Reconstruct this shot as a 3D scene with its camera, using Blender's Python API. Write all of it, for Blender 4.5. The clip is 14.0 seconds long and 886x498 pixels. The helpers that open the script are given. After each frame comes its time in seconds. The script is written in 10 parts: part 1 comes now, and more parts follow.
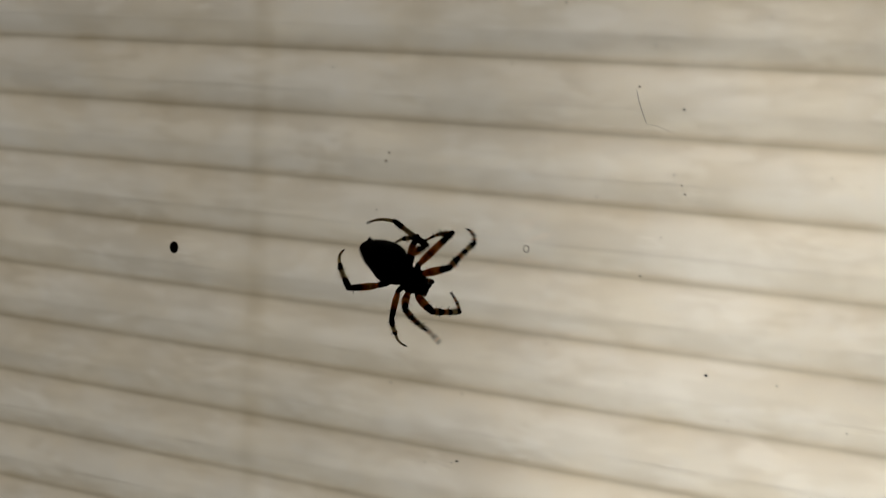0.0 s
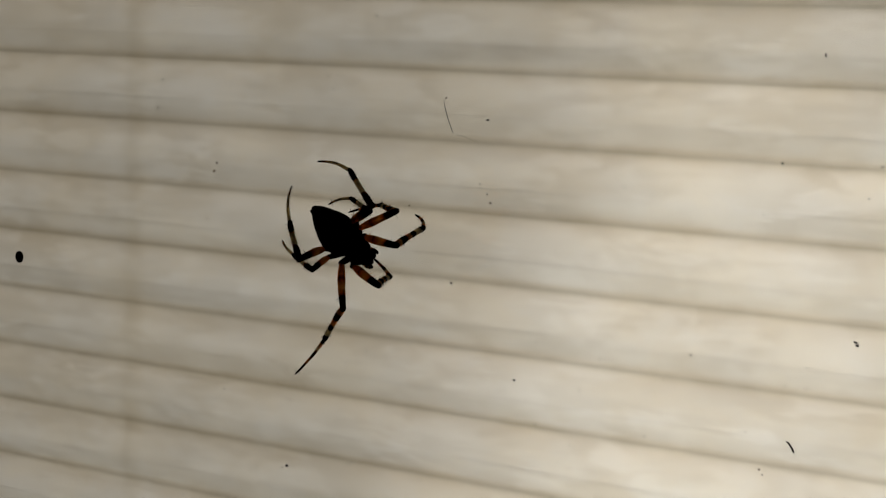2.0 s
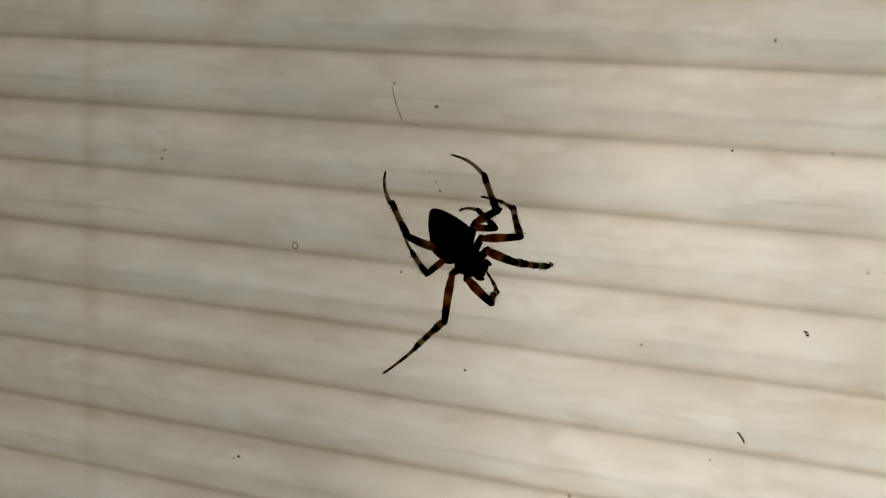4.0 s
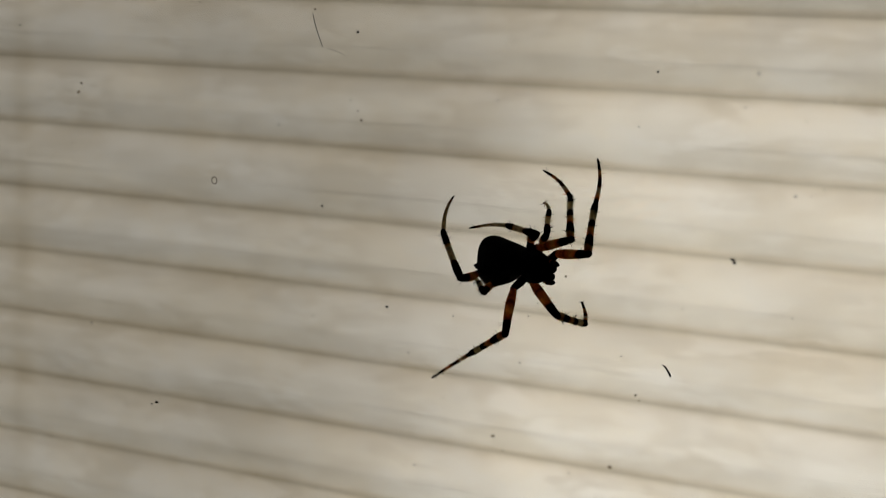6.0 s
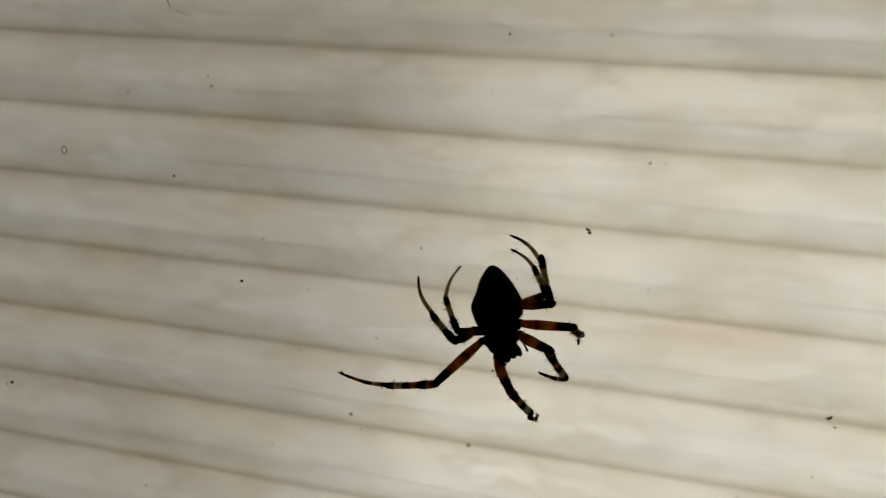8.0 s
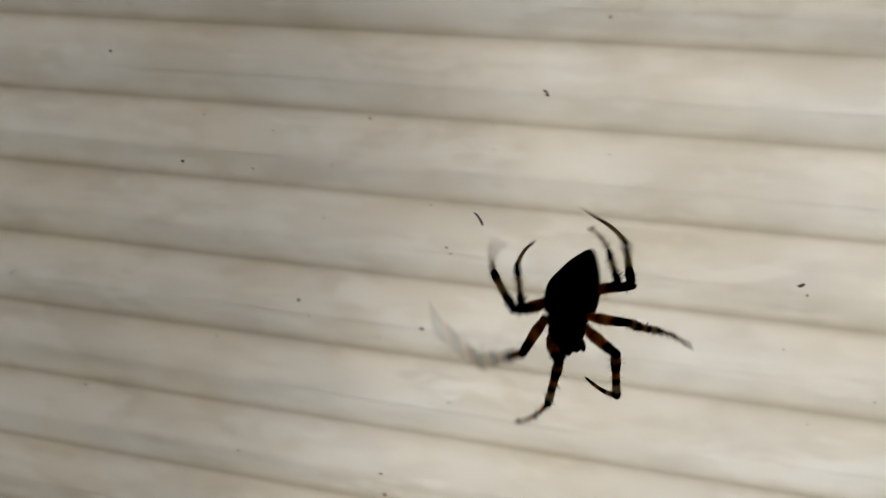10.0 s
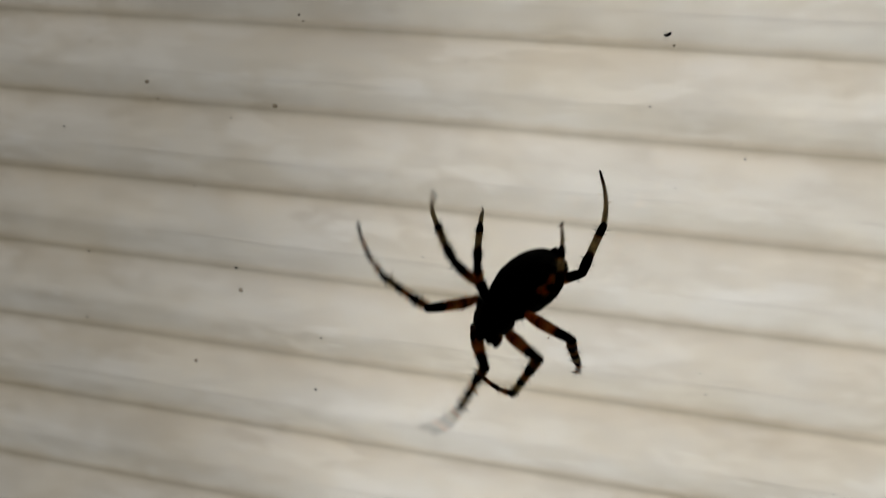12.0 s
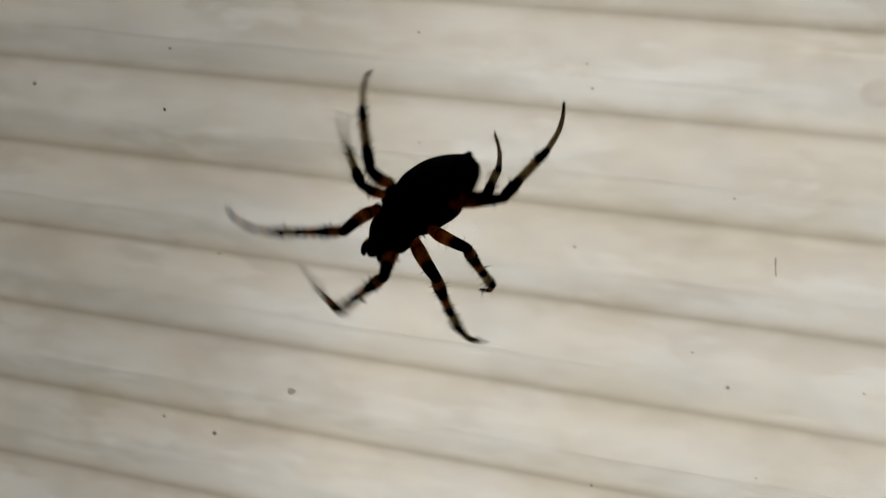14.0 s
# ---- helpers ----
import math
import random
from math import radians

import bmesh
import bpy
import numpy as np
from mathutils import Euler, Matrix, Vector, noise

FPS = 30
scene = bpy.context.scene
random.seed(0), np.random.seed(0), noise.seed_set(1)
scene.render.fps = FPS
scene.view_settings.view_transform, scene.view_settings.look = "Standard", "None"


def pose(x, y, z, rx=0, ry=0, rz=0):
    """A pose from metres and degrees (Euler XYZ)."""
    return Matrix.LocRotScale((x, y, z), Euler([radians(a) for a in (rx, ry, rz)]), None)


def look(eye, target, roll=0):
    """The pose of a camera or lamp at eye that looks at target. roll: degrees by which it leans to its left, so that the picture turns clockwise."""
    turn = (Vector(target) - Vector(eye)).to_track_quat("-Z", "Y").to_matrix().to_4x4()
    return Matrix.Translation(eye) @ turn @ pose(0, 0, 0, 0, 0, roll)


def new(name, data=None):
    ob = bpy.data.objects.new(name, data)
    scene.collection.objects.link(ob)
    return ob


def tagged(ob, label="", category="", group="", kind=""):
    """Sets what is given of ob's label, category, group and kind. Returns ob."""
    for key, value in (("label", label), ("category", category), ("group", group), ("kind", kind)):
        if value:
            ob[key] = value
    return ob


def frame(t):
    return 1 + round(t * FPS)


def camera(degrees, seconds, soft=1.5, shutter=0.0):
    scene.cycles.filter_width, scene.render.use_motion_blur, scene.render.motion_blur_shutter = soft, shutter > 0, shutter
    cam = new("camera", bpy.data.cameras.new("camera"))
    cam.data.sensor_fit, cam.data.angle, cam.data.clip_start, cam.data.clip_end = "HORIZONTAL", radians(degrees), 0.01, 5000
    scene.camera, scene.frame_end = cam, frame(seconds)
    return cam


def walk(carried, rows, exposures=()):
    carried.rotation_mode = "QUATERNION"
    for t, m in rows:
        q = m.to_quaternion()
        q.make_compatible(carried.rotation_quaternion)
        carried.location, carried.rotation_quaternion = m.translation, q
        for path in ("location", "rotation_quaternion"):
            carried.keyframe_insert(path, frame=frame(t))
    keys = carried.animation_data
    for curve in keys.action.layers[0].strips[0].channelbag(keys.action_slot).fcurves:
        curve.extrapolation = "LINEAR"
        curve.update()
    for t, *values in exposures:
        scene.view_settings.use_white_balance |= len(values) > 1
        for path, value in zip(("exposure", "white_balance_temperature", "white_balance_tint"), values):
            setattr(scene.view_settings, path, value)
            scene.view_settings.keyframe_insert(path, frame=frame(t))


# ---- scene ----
cam = camera(42, 14.0, soft=1.05, shutter=0.5)
PATH = [
    (0, pose(0.00039, -0.23971, -0.02845, 81.91, -3.20, 22.78)),
    (0.3, pose(0.00661, -0.23498, -0.03100, 81.64, -3.01, 23.10)),
    (0.5, pose(0.01005, -0.23549, -0.03025, 81.78, -3.14, 23.02)),
    (0.8, pose(0.01270, -0.23600, -0.03335, 82.21, -3.18, 22.94)),
    (1, pose(0.02119, -0.23401, -0.02868, 81.82, -3.08, 22.59)),
    (1.3, pose(0.03212, -0.23186, -0.02427, 81.87, -2.95, 22.55)),
    (1.5, pose(0.03534, -0.23314, -0.02119, 81.93, -3.10, 22.25)),
    (1.8, pose(0.03517, -0.23226, -0.02312, 81.97, -2.89, 22.03)),
    (2, pose(0.03735, -0.22938, -0.02413, 81.97, -2.86, 22.31)),
    (2.2, pose(0.03283, -0.23188, -0.02323, 81.99, -2.80, 22.07)),
    (4.3, pose(0.04460, -0.21918, -0.02163, 80.74, -2.72, 21.52)),
    (4.5, pose(0.04624, -0.21695, -0.02698, 81.48, -3.00, 21.18)),
    (4.8, pose(0.05284, -0.21568, -0.02575, 81.34, -2.80, 21.89)),
    (5, pose(0.04997, -0.21691, -0.02829, 81.53, -2.99, 21.38)),
    (5.3, pose(0.05419, -0.21687, -0.02559, 81.13, -2.82, 21.71)),
    (5.5, pose(0.04529, -0.22116, -0.02825, 81.37, -3.14, 21.12)),
    (5.8, pose(0.05471, -0.21446, -0.03273, 81.53, -3.13, 20.78)),
    (6, pose(0.05263, -0.21303, -0.03815, 81.41, -3.18, 20.64)),
    (6.3, pose(0.05473, -0.21142, -0.03912, 81.55, -3.18, 20.85)),
    (6.5, pose(0.05281, -0.21067, -0.03916, 81.26, -3.07, 20.72)),
    (6.8, pose(0.05335, -0.20845, -0.03983, 81.41, -3.11, 20.83)),
    (7, pose(0.05144, -0.20663, -0.03897, 81.12, -3.15, 19.96)),
    (7.3, pose(0.05865, -0.20263, -0.04030, 81.17, -3.22, 19.65)),
    (7.5, pose(0.06501, -0.19641, -0.04277, 81.02, -3.17, 19.83)),
    (7.7, pose(0.06776, -0.19769, -0.03913, 80.73, -3.20, 19.25)),
    (9.8, pose(0.07346, -0.18946, -0.05346, 78.88, -2.89, 18.52)),
    (10, pose(0.07485, -0.18677, -0.06125, 79.80, -3.00, 18.50)),
    (10.3, pose(0.08307, -0.18188, -0.06218, 78.98, -2.99, 18.16)),
    (10.5, pose(0.08120, -0.18296, -0.06599, 79.46, -3.22, 17.29)),
    (10.8, pose(0.08791, -0.17970, -0.07476, 79.50, -3.21, 16.80)),
    (11, pose(0.09254, -0.17603, -0.08109, 79.28, -3.13, 17.26)),
    (11.3, pose(0.09277, -0.17688, -0.08778, 79.26, -3.28, 16.78)),
    (11.5, pose(0.10311, -0.16868, -0.09413, 79.18, -3.06, 18.22)),
    (11.8, pose(0.09599, -0.17265, -0.09500, 78.45, -3.06, 17.00)),
    (12, pose(0.09388, -0.17342, -0.09485, 78.49, -3.14, 17.51)),
    (12.3, pose(0.09462, -0.17268, -0.09589, 78.82, -3.40, 17.09)),
    (12.5, pose(0.09666, -0.16764, -0.10291, 78.23, -3.21, 17.94)),
    (12.8, pose(0.09955, -0.16145, -0.11586, 77.76, -3.34, 17.13)),
    (13, pose(0.10773, -0.15456, -0.12028, 77.95, -3.74, 17.07)),
    (13.3, pose(0.10954, -0.15578, -0.12028, 76.95, -3.73, 16.84)),
    (13.5, pose(0.11180, -0.15350, -0.12899, 77.64, -3.92, 17.10)),
    (13.8, pose(0.10863, -0.15452, -0.13525, 77.34, -4.02, 17.17)),
    (14, pose(0.11019, -0.15473, -0.13915, 77.73, -4.08, 17.09)),
]
# the phone's picture starts a little warm and turns neutral as it closes in
walk(cam, PATH, exposures=[(0.0, 0.03, 6480, 9), (2.2, 0.0, 6420, 9), (4.3, -0.04, 6380, 9), (7.5, -0.10, 6350, 9), (10.0, -0.20, 6200, 10), (14.0, -0.27, 6090, 10)])

# ---- light: a lit room behind the blind, night outside ----
GLASS = 0.0          # outer face of the pane
SHADE = 0.0808      # seams of the pleated blind
PITCH = 0.020        # height of one pleat
TOP, BOTTOM = 0.44, -0.76
LEFT, RIGHT = -0.85, 0.65

night = bpy.data.worlds.new("night")
scene.world = night
night.use_nodes = True
night.node_tree.nodes["Background"].inputs["Color"].default_value = (0.35, 0.42, 0.55, 1)
night.node_tree.nodes["Background"].inputs["Strength"].default_value = 0.004


def room_lamp(x, y, z, width, height, roll, watts, colour):
    data = bpy.data.lights.new("room_lamp", "AREA")
    data.shape, data.size, data.size_y, data.energy, data.color = "RECTANGLE", width, height, watts, colour
    ob = new("room_lamp", data)
    ob.matrix_world = look((x, y, z), (x * 0.3 - 0.05, 0.0, -0.15), roll)
    return ob


room_lamp(0.20, 1.00, -0.46, 1.25, 0.98, 8, 10.45, (1.0, 0.95, 0.865))

# ---- materials ----


class Nodes:
    """A short way to wire a node material."""

    def __init__(self, name):
        self.material = bpy.data.materials.new(name)
        self.material.use_nodes = True
        self.tree = self.material.node_tree
        self.tree.nodes.clear()
        self.out = self.add("ShaderNodeOutputMaterial")

    def add(self, kind, **values):
        node = self.tree.nodes.new(kind)
        for key, value in values.items():
            if key in node.inputs:
                node.inputs[key].default_value = value
            elif key.replace("_", " ") in node.inputs:
                node.inputs[key.replace("_", " ")].default_value = value
            elif key == "operation":
                node.operation = value
            elif key == "data_type":
                node.data_type = value
            elif key == "blend_type":
                node.blend_type = value
            elif key == "wave_type":
                node.wave_type = value
            elif key == "bands_direction":
                node.bands_direction = value
        return node

    def link(self, a, b):
        self.tree.links.new(a, b)

    def ramp(self, source, stops):
        node = self.add("ShaderNodeValToRGB")
        el = node.color_ramp.elements
        while len(el) < len(stops):
            el.new(0.5)
        for e, (at, colour) in zip(el, stops):
            e.position, e.color = at, (*colour, 1)
        self.link(source, node.inputs["Fac"])
        return node.outputs["Color"]

    def mapped(self, source, scale):
        node = self.add("ShaderNodeMapping")
        node.inputs["Scale"].default_value = scale
        self.link(source, node.inputs["Vector"])
        return node.outputs["Vector"]

    def noise(self, vector, scale, detail=3.0, rough=0.5):
        node = self.add("ShaderNodeTexNoise", Scale=scale, Detail=detail, Roughness=rough)
        self.link(vector, node.inputs["Vector"])
        return node.outputs["Fac"]

    def mix(self, fac, a, b, blend="MIX"):
        node = self.add("ShaderNodeMix", data_type="RGBA", blend_type=blend)
        for socket, value in ((node.inputs[0], fac), (node.inputs[6], a), (node.inputs[7], b)):
            if isinstance(value, (int, float)):
                socket.default_value = value
            elif isinstance(value, tuple):
                socket.default_value = (*value, 1)
            else:
                self.link(value, socket)
        return node.outputs[2]

    def math(self, operation, *values):
        node = self.add("ShaderNodeMath", operation=operation)
        for socket, value in zip(node.inputs, values):
            if isinstance(value, (int, float)):
                socket.default_value = value
            else:
                self.link(value, socket)
        return node.outputs[0]

    def blend(self, fac, a, b):
        node = self.add("ShaderNodeMixShader")
        if isinstance(fac, (int, float)):
            node.inputs[0].default_value = fac
        else:
            self.link(fac, node.inputs[0])
        self.link(a, node.inputs[1])
        self.link(b, node.inputs[2])
        return node.outputs[0]

    def finish(self, shader):
        self.link(shader, self.out.inputs["Surface"])
        return self.material


def fabric_material(name, light, dark, seam_shade, through_light):
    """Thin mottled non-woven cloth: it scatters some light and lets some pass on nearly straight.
    The tan of the seam and the shade towards the folds are painted into the tone; a darker line runs along the ridge."""
    n = Nodes(name)
    place = n.add("ShaderNodeNewGeometry").outputs["Position"]
    cloud = n.noise(n.mapped(place, (0.45, 1.0, 1.0)), 145, 4, 0.62)
    patch = n.noise(n.mapped(place, (0.45, 1.0, 0.9)), 60, 3, 0.5)
    broad = n.noise(n.mapped(place, (0.5, 1.0, 1.0)), 16, 2, 0.5)
    streak = n.noise(n.mapped(place, (0.07, 1.0, 1.3)), 160, 3, 0.5)
    grain = n.noise(place, 1300, 2, 0.6)
    tone = n.mix(0.5, n.ramp(cloud, [(0.43, dark), (0.58, light)]), n.ramp(patch, [(0.40, dark), (0.60, light)]))
    thin = n.noise(n.mapped(place, (0.38, 1.0, 1.15)), 105, 5, 0.62)
    tone = n.mix(n.ramp(thin, [(0.545, (0, 0, 0)), (0.61, (0.7, 0.7, 0.7))]), tone, (0.99, 0.98, 0.965))
    tone = n.mix(0.35, tone, n.ramp(broad, [(0.35, dark), (0.65, light)]))
    tone = n.mix(0.18, tone, n.ramp(streak, [(0.35, (0.70, 0.67, 0.62)), (0.65, (1.0, 1.0, 1.0))]), "MULTIPLY")
    tone = n.mix(0.10, tone, n.ramp(grain, [(0.3, (0.6, 0.58, 0.55)), (0.7, (1.0, 1.0, 1.0))]), "MULTIPLY")
    yellowed = n.noise(n.mapped(place, (0.6, 1.0, 1.0)), 48, 4, 0.6)
    tone = n.mix(1.0, tone, n.ramp(yellowed, [(0.40, (1.0, 1.0, 1.0)), (0.62, (1.0, 0.972, 0.92))]), "MULTIPLY")
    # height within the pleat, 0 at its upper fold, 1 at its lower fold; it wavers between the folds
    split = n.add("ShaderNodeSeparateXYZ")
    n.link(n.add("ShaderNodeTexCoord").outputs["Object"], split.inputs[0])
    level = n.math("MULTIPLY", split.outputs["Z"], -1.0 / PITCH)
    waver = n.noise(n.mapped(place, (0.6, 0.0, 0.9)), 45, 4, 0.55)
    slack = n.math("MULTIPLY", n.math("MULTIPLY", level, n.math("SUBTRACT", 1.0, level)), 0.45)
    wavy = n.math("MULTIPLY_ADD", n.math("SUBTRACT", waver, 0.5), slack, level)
    # seam tan, with the shade of the folds and lower face painted in
    band = n.ramp(wavy, [(0.0, (0.745, 0.70, 0.62)), (0.02, (0.82, 0.775, 0.70)), (0.06, (0.90, 0.855, 0.79)), (0.14, (0.945, 0.905, 0.85)), (0.42, (0.985, 0.965, 0.935)), (0.60, (0.985, 0.97, 0.945)), (0.63, (0.965, 0.95, 0.92)), (0.77, (0.955, 0.938, 0.90)), (0.87, (0.905, 0.88, 0.83)), (0.925, (0.795, 0.745, 0.665)), (0.97, seam_shade), (1.0, (0.725, 0.68, 0.60))])
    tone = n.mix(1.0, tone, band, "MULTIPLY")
    # a thin darker line along the crease, stronger in some patches
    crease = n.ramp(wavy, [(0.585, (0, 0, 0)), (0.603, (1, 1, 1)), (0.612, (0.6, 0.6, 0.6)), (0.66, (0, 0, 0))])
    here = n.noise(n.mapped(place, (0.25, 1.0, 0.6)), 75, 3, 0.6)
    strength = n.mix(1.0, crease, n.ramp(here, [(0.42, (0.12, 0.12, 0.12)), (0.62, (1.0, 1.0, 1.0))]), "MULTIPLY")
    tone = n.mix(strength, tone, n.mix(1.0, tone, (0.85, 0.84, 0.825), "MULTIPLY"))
    # slightly paler, cooler patches below the crease
    cool = n.noise(n.mapped(place, (0.5, 1.0, 0.8)), 38, 3, 0.5)
    patchy = n.mix(1.0, n.ramp(cool, [(0.47, (0, 0, 0)), (0.60, (1, 1, 1))]), n.ramp(wavy, [(0.55, (0, 0, 0)), (0.66, (1, 1, 1)), (0.86, (1, 1, 1)), (0.93, (0, 0, 0))]), "MULTIPLY")
    tone = n.mix(patchy, tone, n.mix(0.10, tone, (0.96, 0.955, 0.95)))
    warp = n.add("ShaderNodeTexWave", wave_type="BANDS", bands_direction="X", Scale=230.0, Distortion=0.6)
    n.link(place, warp.inputs["Vector"])
    weft = n.add("ShaderNodeTexWave", wave_type="BANDS", bands_direction="Z", Scale=300.0, Distortion=0.4)
    n.link(place, weft.inputs["Vector"])
    weave = n.mix(0.35, warp.outputs["Color"], weft.outputs["Color"])
    bare = n.noise(n.mapped(place, (0.8, 1.0, 1.0)), 26, 3, 0.55)
    open_weave = n.mix(n.ramp(bare, [(0.50, (0, 0, 0)), (0.66, (1, 1, 1))]), tone, n.mix(1.0, tone, n.ramp(weave, [(0.15, (0.80, 0.79, 0.78)), (0.75, (1.0, 1.0, 1.0))]), "MULTIPLY"))
    bump = n.add("ShaderNodeBump", Strength=0.15, Distance=0.0005)
    n.link(cloud, bump.inputs["Height"])
    soft = n.add("ShaderNodeBsdfTranslucent")
    n.link(tone, soft.inputs["Color"])
    n.link(bump.outputs["Normal"], soft.inputs["Normal"])
    straight = n.add("ShaderNodeBsdfRefraction", IOR=1.17, Roughness=1.0)
    n.link(open_weave, straight.inputs["Color"])
    diffuse = n.add("ShaderNodeBsdfDiffuse")
    n.link(tone, diffuse.inputs["Color"])
    shader = n.blend(through_light, soft.outputs[0], straight.outputs[0])
    return n.finish(n.blend(0.2, shader, diffuse.outputs[0]))


def plain_material(name, light, dark, rough=0.6, scale=60.0, bump=0.2, gloss=0.5):
    n = Nodes(name)
    place = n.add("ShaderNodeTexCoord").outputs["Object"]
    big, small = n.noise(place, scale, 4), n.noise(place, scale * 9, 3)
    tone = n.mix(0.3, n.ramp(big, [(0.3, dark), (0.7, light)]), n.ramp(small, [(0.3, dark), (0.7, light)]))
    relief = n.add("ShaderNodeBump", Strength=bump, Distance=0.0005)
    n.link(small, relief.inputs["Height"])
    shader = n.add("ShaderNodeBsdfPrincipled", Roughness=rough)
    shader.inputs["Specular IOR Level"].default_value = gloss
    n.link(tone, shader.inputs["Base Color"])
    n.link(relief.outputs["Normal"], shader.inputs["Normal"])
    return n.finish(shader.outputs[0])


def banded_material(name, stops, pass_through):
    """Ringed leg: colours follow the length of the joint; light shines a little through it."""
    n = Nodes(name)
    coord = n.add("ShaderNodeTexCoord")
    wobble = n.noise(coord.outputs["Object"], 900, 3)
    split = n.add("ShaderNodeSeparateXYZ")
    n.link(coord.outputs["Generated"], split.inputs[0])
    shift = n.add("ShaderNodeMath", operation="MULTIPLY_ADD")
    n.link(wobble, shift.inputs[0])
    shift.inputs[1].default_value = 0.10
    n.link(split.outputs["X"], shift.inputs[2])
    tone = n.ramp(shift.outputs[0], [(at + 0.05, colour) for at, colour in stops])
    tone = n.mix(0.5, tone, n.ramp(n.noise(coord.outputs["Object"], 3000, 2), [(0.3, (0.5, 0.5, 0.5)), (0.7, (1.0, 1.0, 1.0))]), "MULTIPLY")
    mottle = n.noise(n.mapped(coord.outputs["Object"], (0.35, 1.0, 1.0)), 1500, 3, 0.6)
    tone = n.mix(0.5, tone, n.ramp(mottle, [(0.36, (0.22, 0.16, 0.14)), (0.58, (1.0, 1.0, 1.0))]), "MULTIPLY")
    body = n.add("ShaderNodeBsdfPrincipled", Roughness=0.55)
    body.inputs["Specular IOR Level"].default_value = 0.2
    n.link(tone, body.inputs["Base Color"])
    soft = n.add("ShaderNodeBsdfTranslucent")
    n.link(tone, soft.inputs["Color"])
    return n.finish(n.blend(pass_through, body.outputs[0], soft.outputs[0]))


BLACK, BROWN, RUST, AMBER, STRAW = (0.010, 0.006, 0.004), (0.30, 0.11, 0.04), (0.82, 0.33, 0.10), (0.97, 0.55, 0.19), (0.99, 0.86, 0.54)
OLIVE = (0.72, 0.58, 0.36)
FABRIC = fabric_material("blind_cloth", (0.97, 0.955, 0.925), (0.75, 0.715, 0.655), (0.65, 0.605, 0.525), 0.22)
CHITIN = plain_material("spider_black", (0.006, 0.0045, 0.004), (0.002, 0.0015, 0.0015), 0.75, 900, 0.5, 0.03)
FEMUR = banded_material("femur_rings", [(0.0, BLACK), (0.08, BROWN), (0.18, RUST), (0.34, RUST), (0.40, BROWN), (0.46, RUST), (0.58, AMBER), (0.68, RUST), (0.74, BLACK), (1.0, BLACK)], 0.93)
FEMUR_HIND = banded_material("hind_femur_rings", [(0.0, BLACK), (0.12, BROWN), (0.22, RUST), (0.42, AMBER), (0.55, RUST), (0.62, BROWN), (0.67, BLACK), (1.0, BLACK)], 0.93)
TIBIA = banded_material("tibia_rings", [(0.0, BLACK), (0.06, RUST), (0.16, AMBER), (0.20, BLACK), (0.34, BLACK), (0.39, RUST), (0.46, AMBER), (0.52, BLACK), (0.60, BLACK), (0.65, STRAW), (0.76, STRAW), (0.81, BLACK), (1.0, BLACK)], 0.85)
TIBIA_HIND = banded_material("hind_tibia_rings", [(0.0, BLACK), (0.30, BLACK), (0.36, BROWN), (0.40, STRAW), (0.62, STRAW), (0.66, AMBER), (0.70, BLACK), (1.0, BLACK)], 0.88)
META = banded_material("metatarsus_rings", [(0.0, BLACK), (0.12, BLACK), (0.18, RUST), (0.32, STRAW), (0.38, BROWN), (0.45, BLACK), (0.54, BROWN), (0.66, RUST), (0.74, BLACK), (1.0, BLACK)], 0.85)
META_HIND = banded_material("hind_metatarsus_rings", [(0.0, BLACK), (0.07, STRAW), (0.36, STRAW), (0.48, OLIVE), (0.66, OLIVE), (0.80, BROWN), (0.88, BLACK), (1.0, BLACK)], 0.88)
PALP = banded_material("palp_rings", [(0.0, BLACK), (0.30, BLACK), (0.42, RUST), (0.55, BROWN), (0.62, BLACK), (0.78, BROWN), (0.86, BLACK), (1.0, BLACK)], 0.7)
SOOT = plain_material("dark_dirt", (0.05, 0.038, 0.028), (0.012, 0.009, 0.007), 0.8, 3000, 0.6)
PAINT = plain_material("white_paint", (0.80, 0.79, 0.76), (0.72, 0.71, 0.68), 0.5, 12, 0.1)
PLASTER = plain_material("plaster", (0.55, 0.50, 0.415), (0.46, 0.42, 0.345), 0.9, 8, 0.3)
SIDING = plain_material("painted_siding", (0.50, 0.48, 0.44), (0.40, 0.38, 0.35), 0.8, 10, 0.3)
BOARDS = plain_material("floor_boards", (0.32, 0.22, 0.13), (0.22, 0.15, 0.09), 0.5, 6, 0.2)
SOIL = plain_material("night_ground", (0.10, 0.09, 0.06), (0.05, 0.045, 0.03), 0.95, 3, 0.5)


def glass_material():
    n = Nodes("window_glass")
    shader = n.add("ShaderNodeBsdfPrincipled", Roughness=0.0, IOR=1.45)
    shader.inputs["Transmission Weight"].default_value = 1.0
    shader.inputs["Base Color"].default_value = (0.985, 0.995, 0.988, 1)
    return n.finish(shader.outputs[0])


GLASSY = glass_material()


def tape_material():
    """Thin woven tape that passes most of the light."""
    n = Nodes("woven_tape")
    soft = n.add("ShaderNodeBsdfTranslucent")
    weave = n.noise(n.mapped(n.add("ShaderNodeTexCoord").outputs["Object"], (4.0, 1.0, 1.0)), 700, 3)
    n.link(n.ramp(weave, [(0.3, (0.80, 0.77, 0.70)), (0.7, (0.92, 0.90, 0.85))]), soft.inputs["Color"])
    clear = n.add("ShaderNodeBsdfTransparent")
    clear.inputs["Color"].default_value = (0.97, 0.96, 0.94, 1)
    return n.finish(n.blend(0.975, soft.outputs[0], clear.outputs[0]))


TAPE = tape_material()


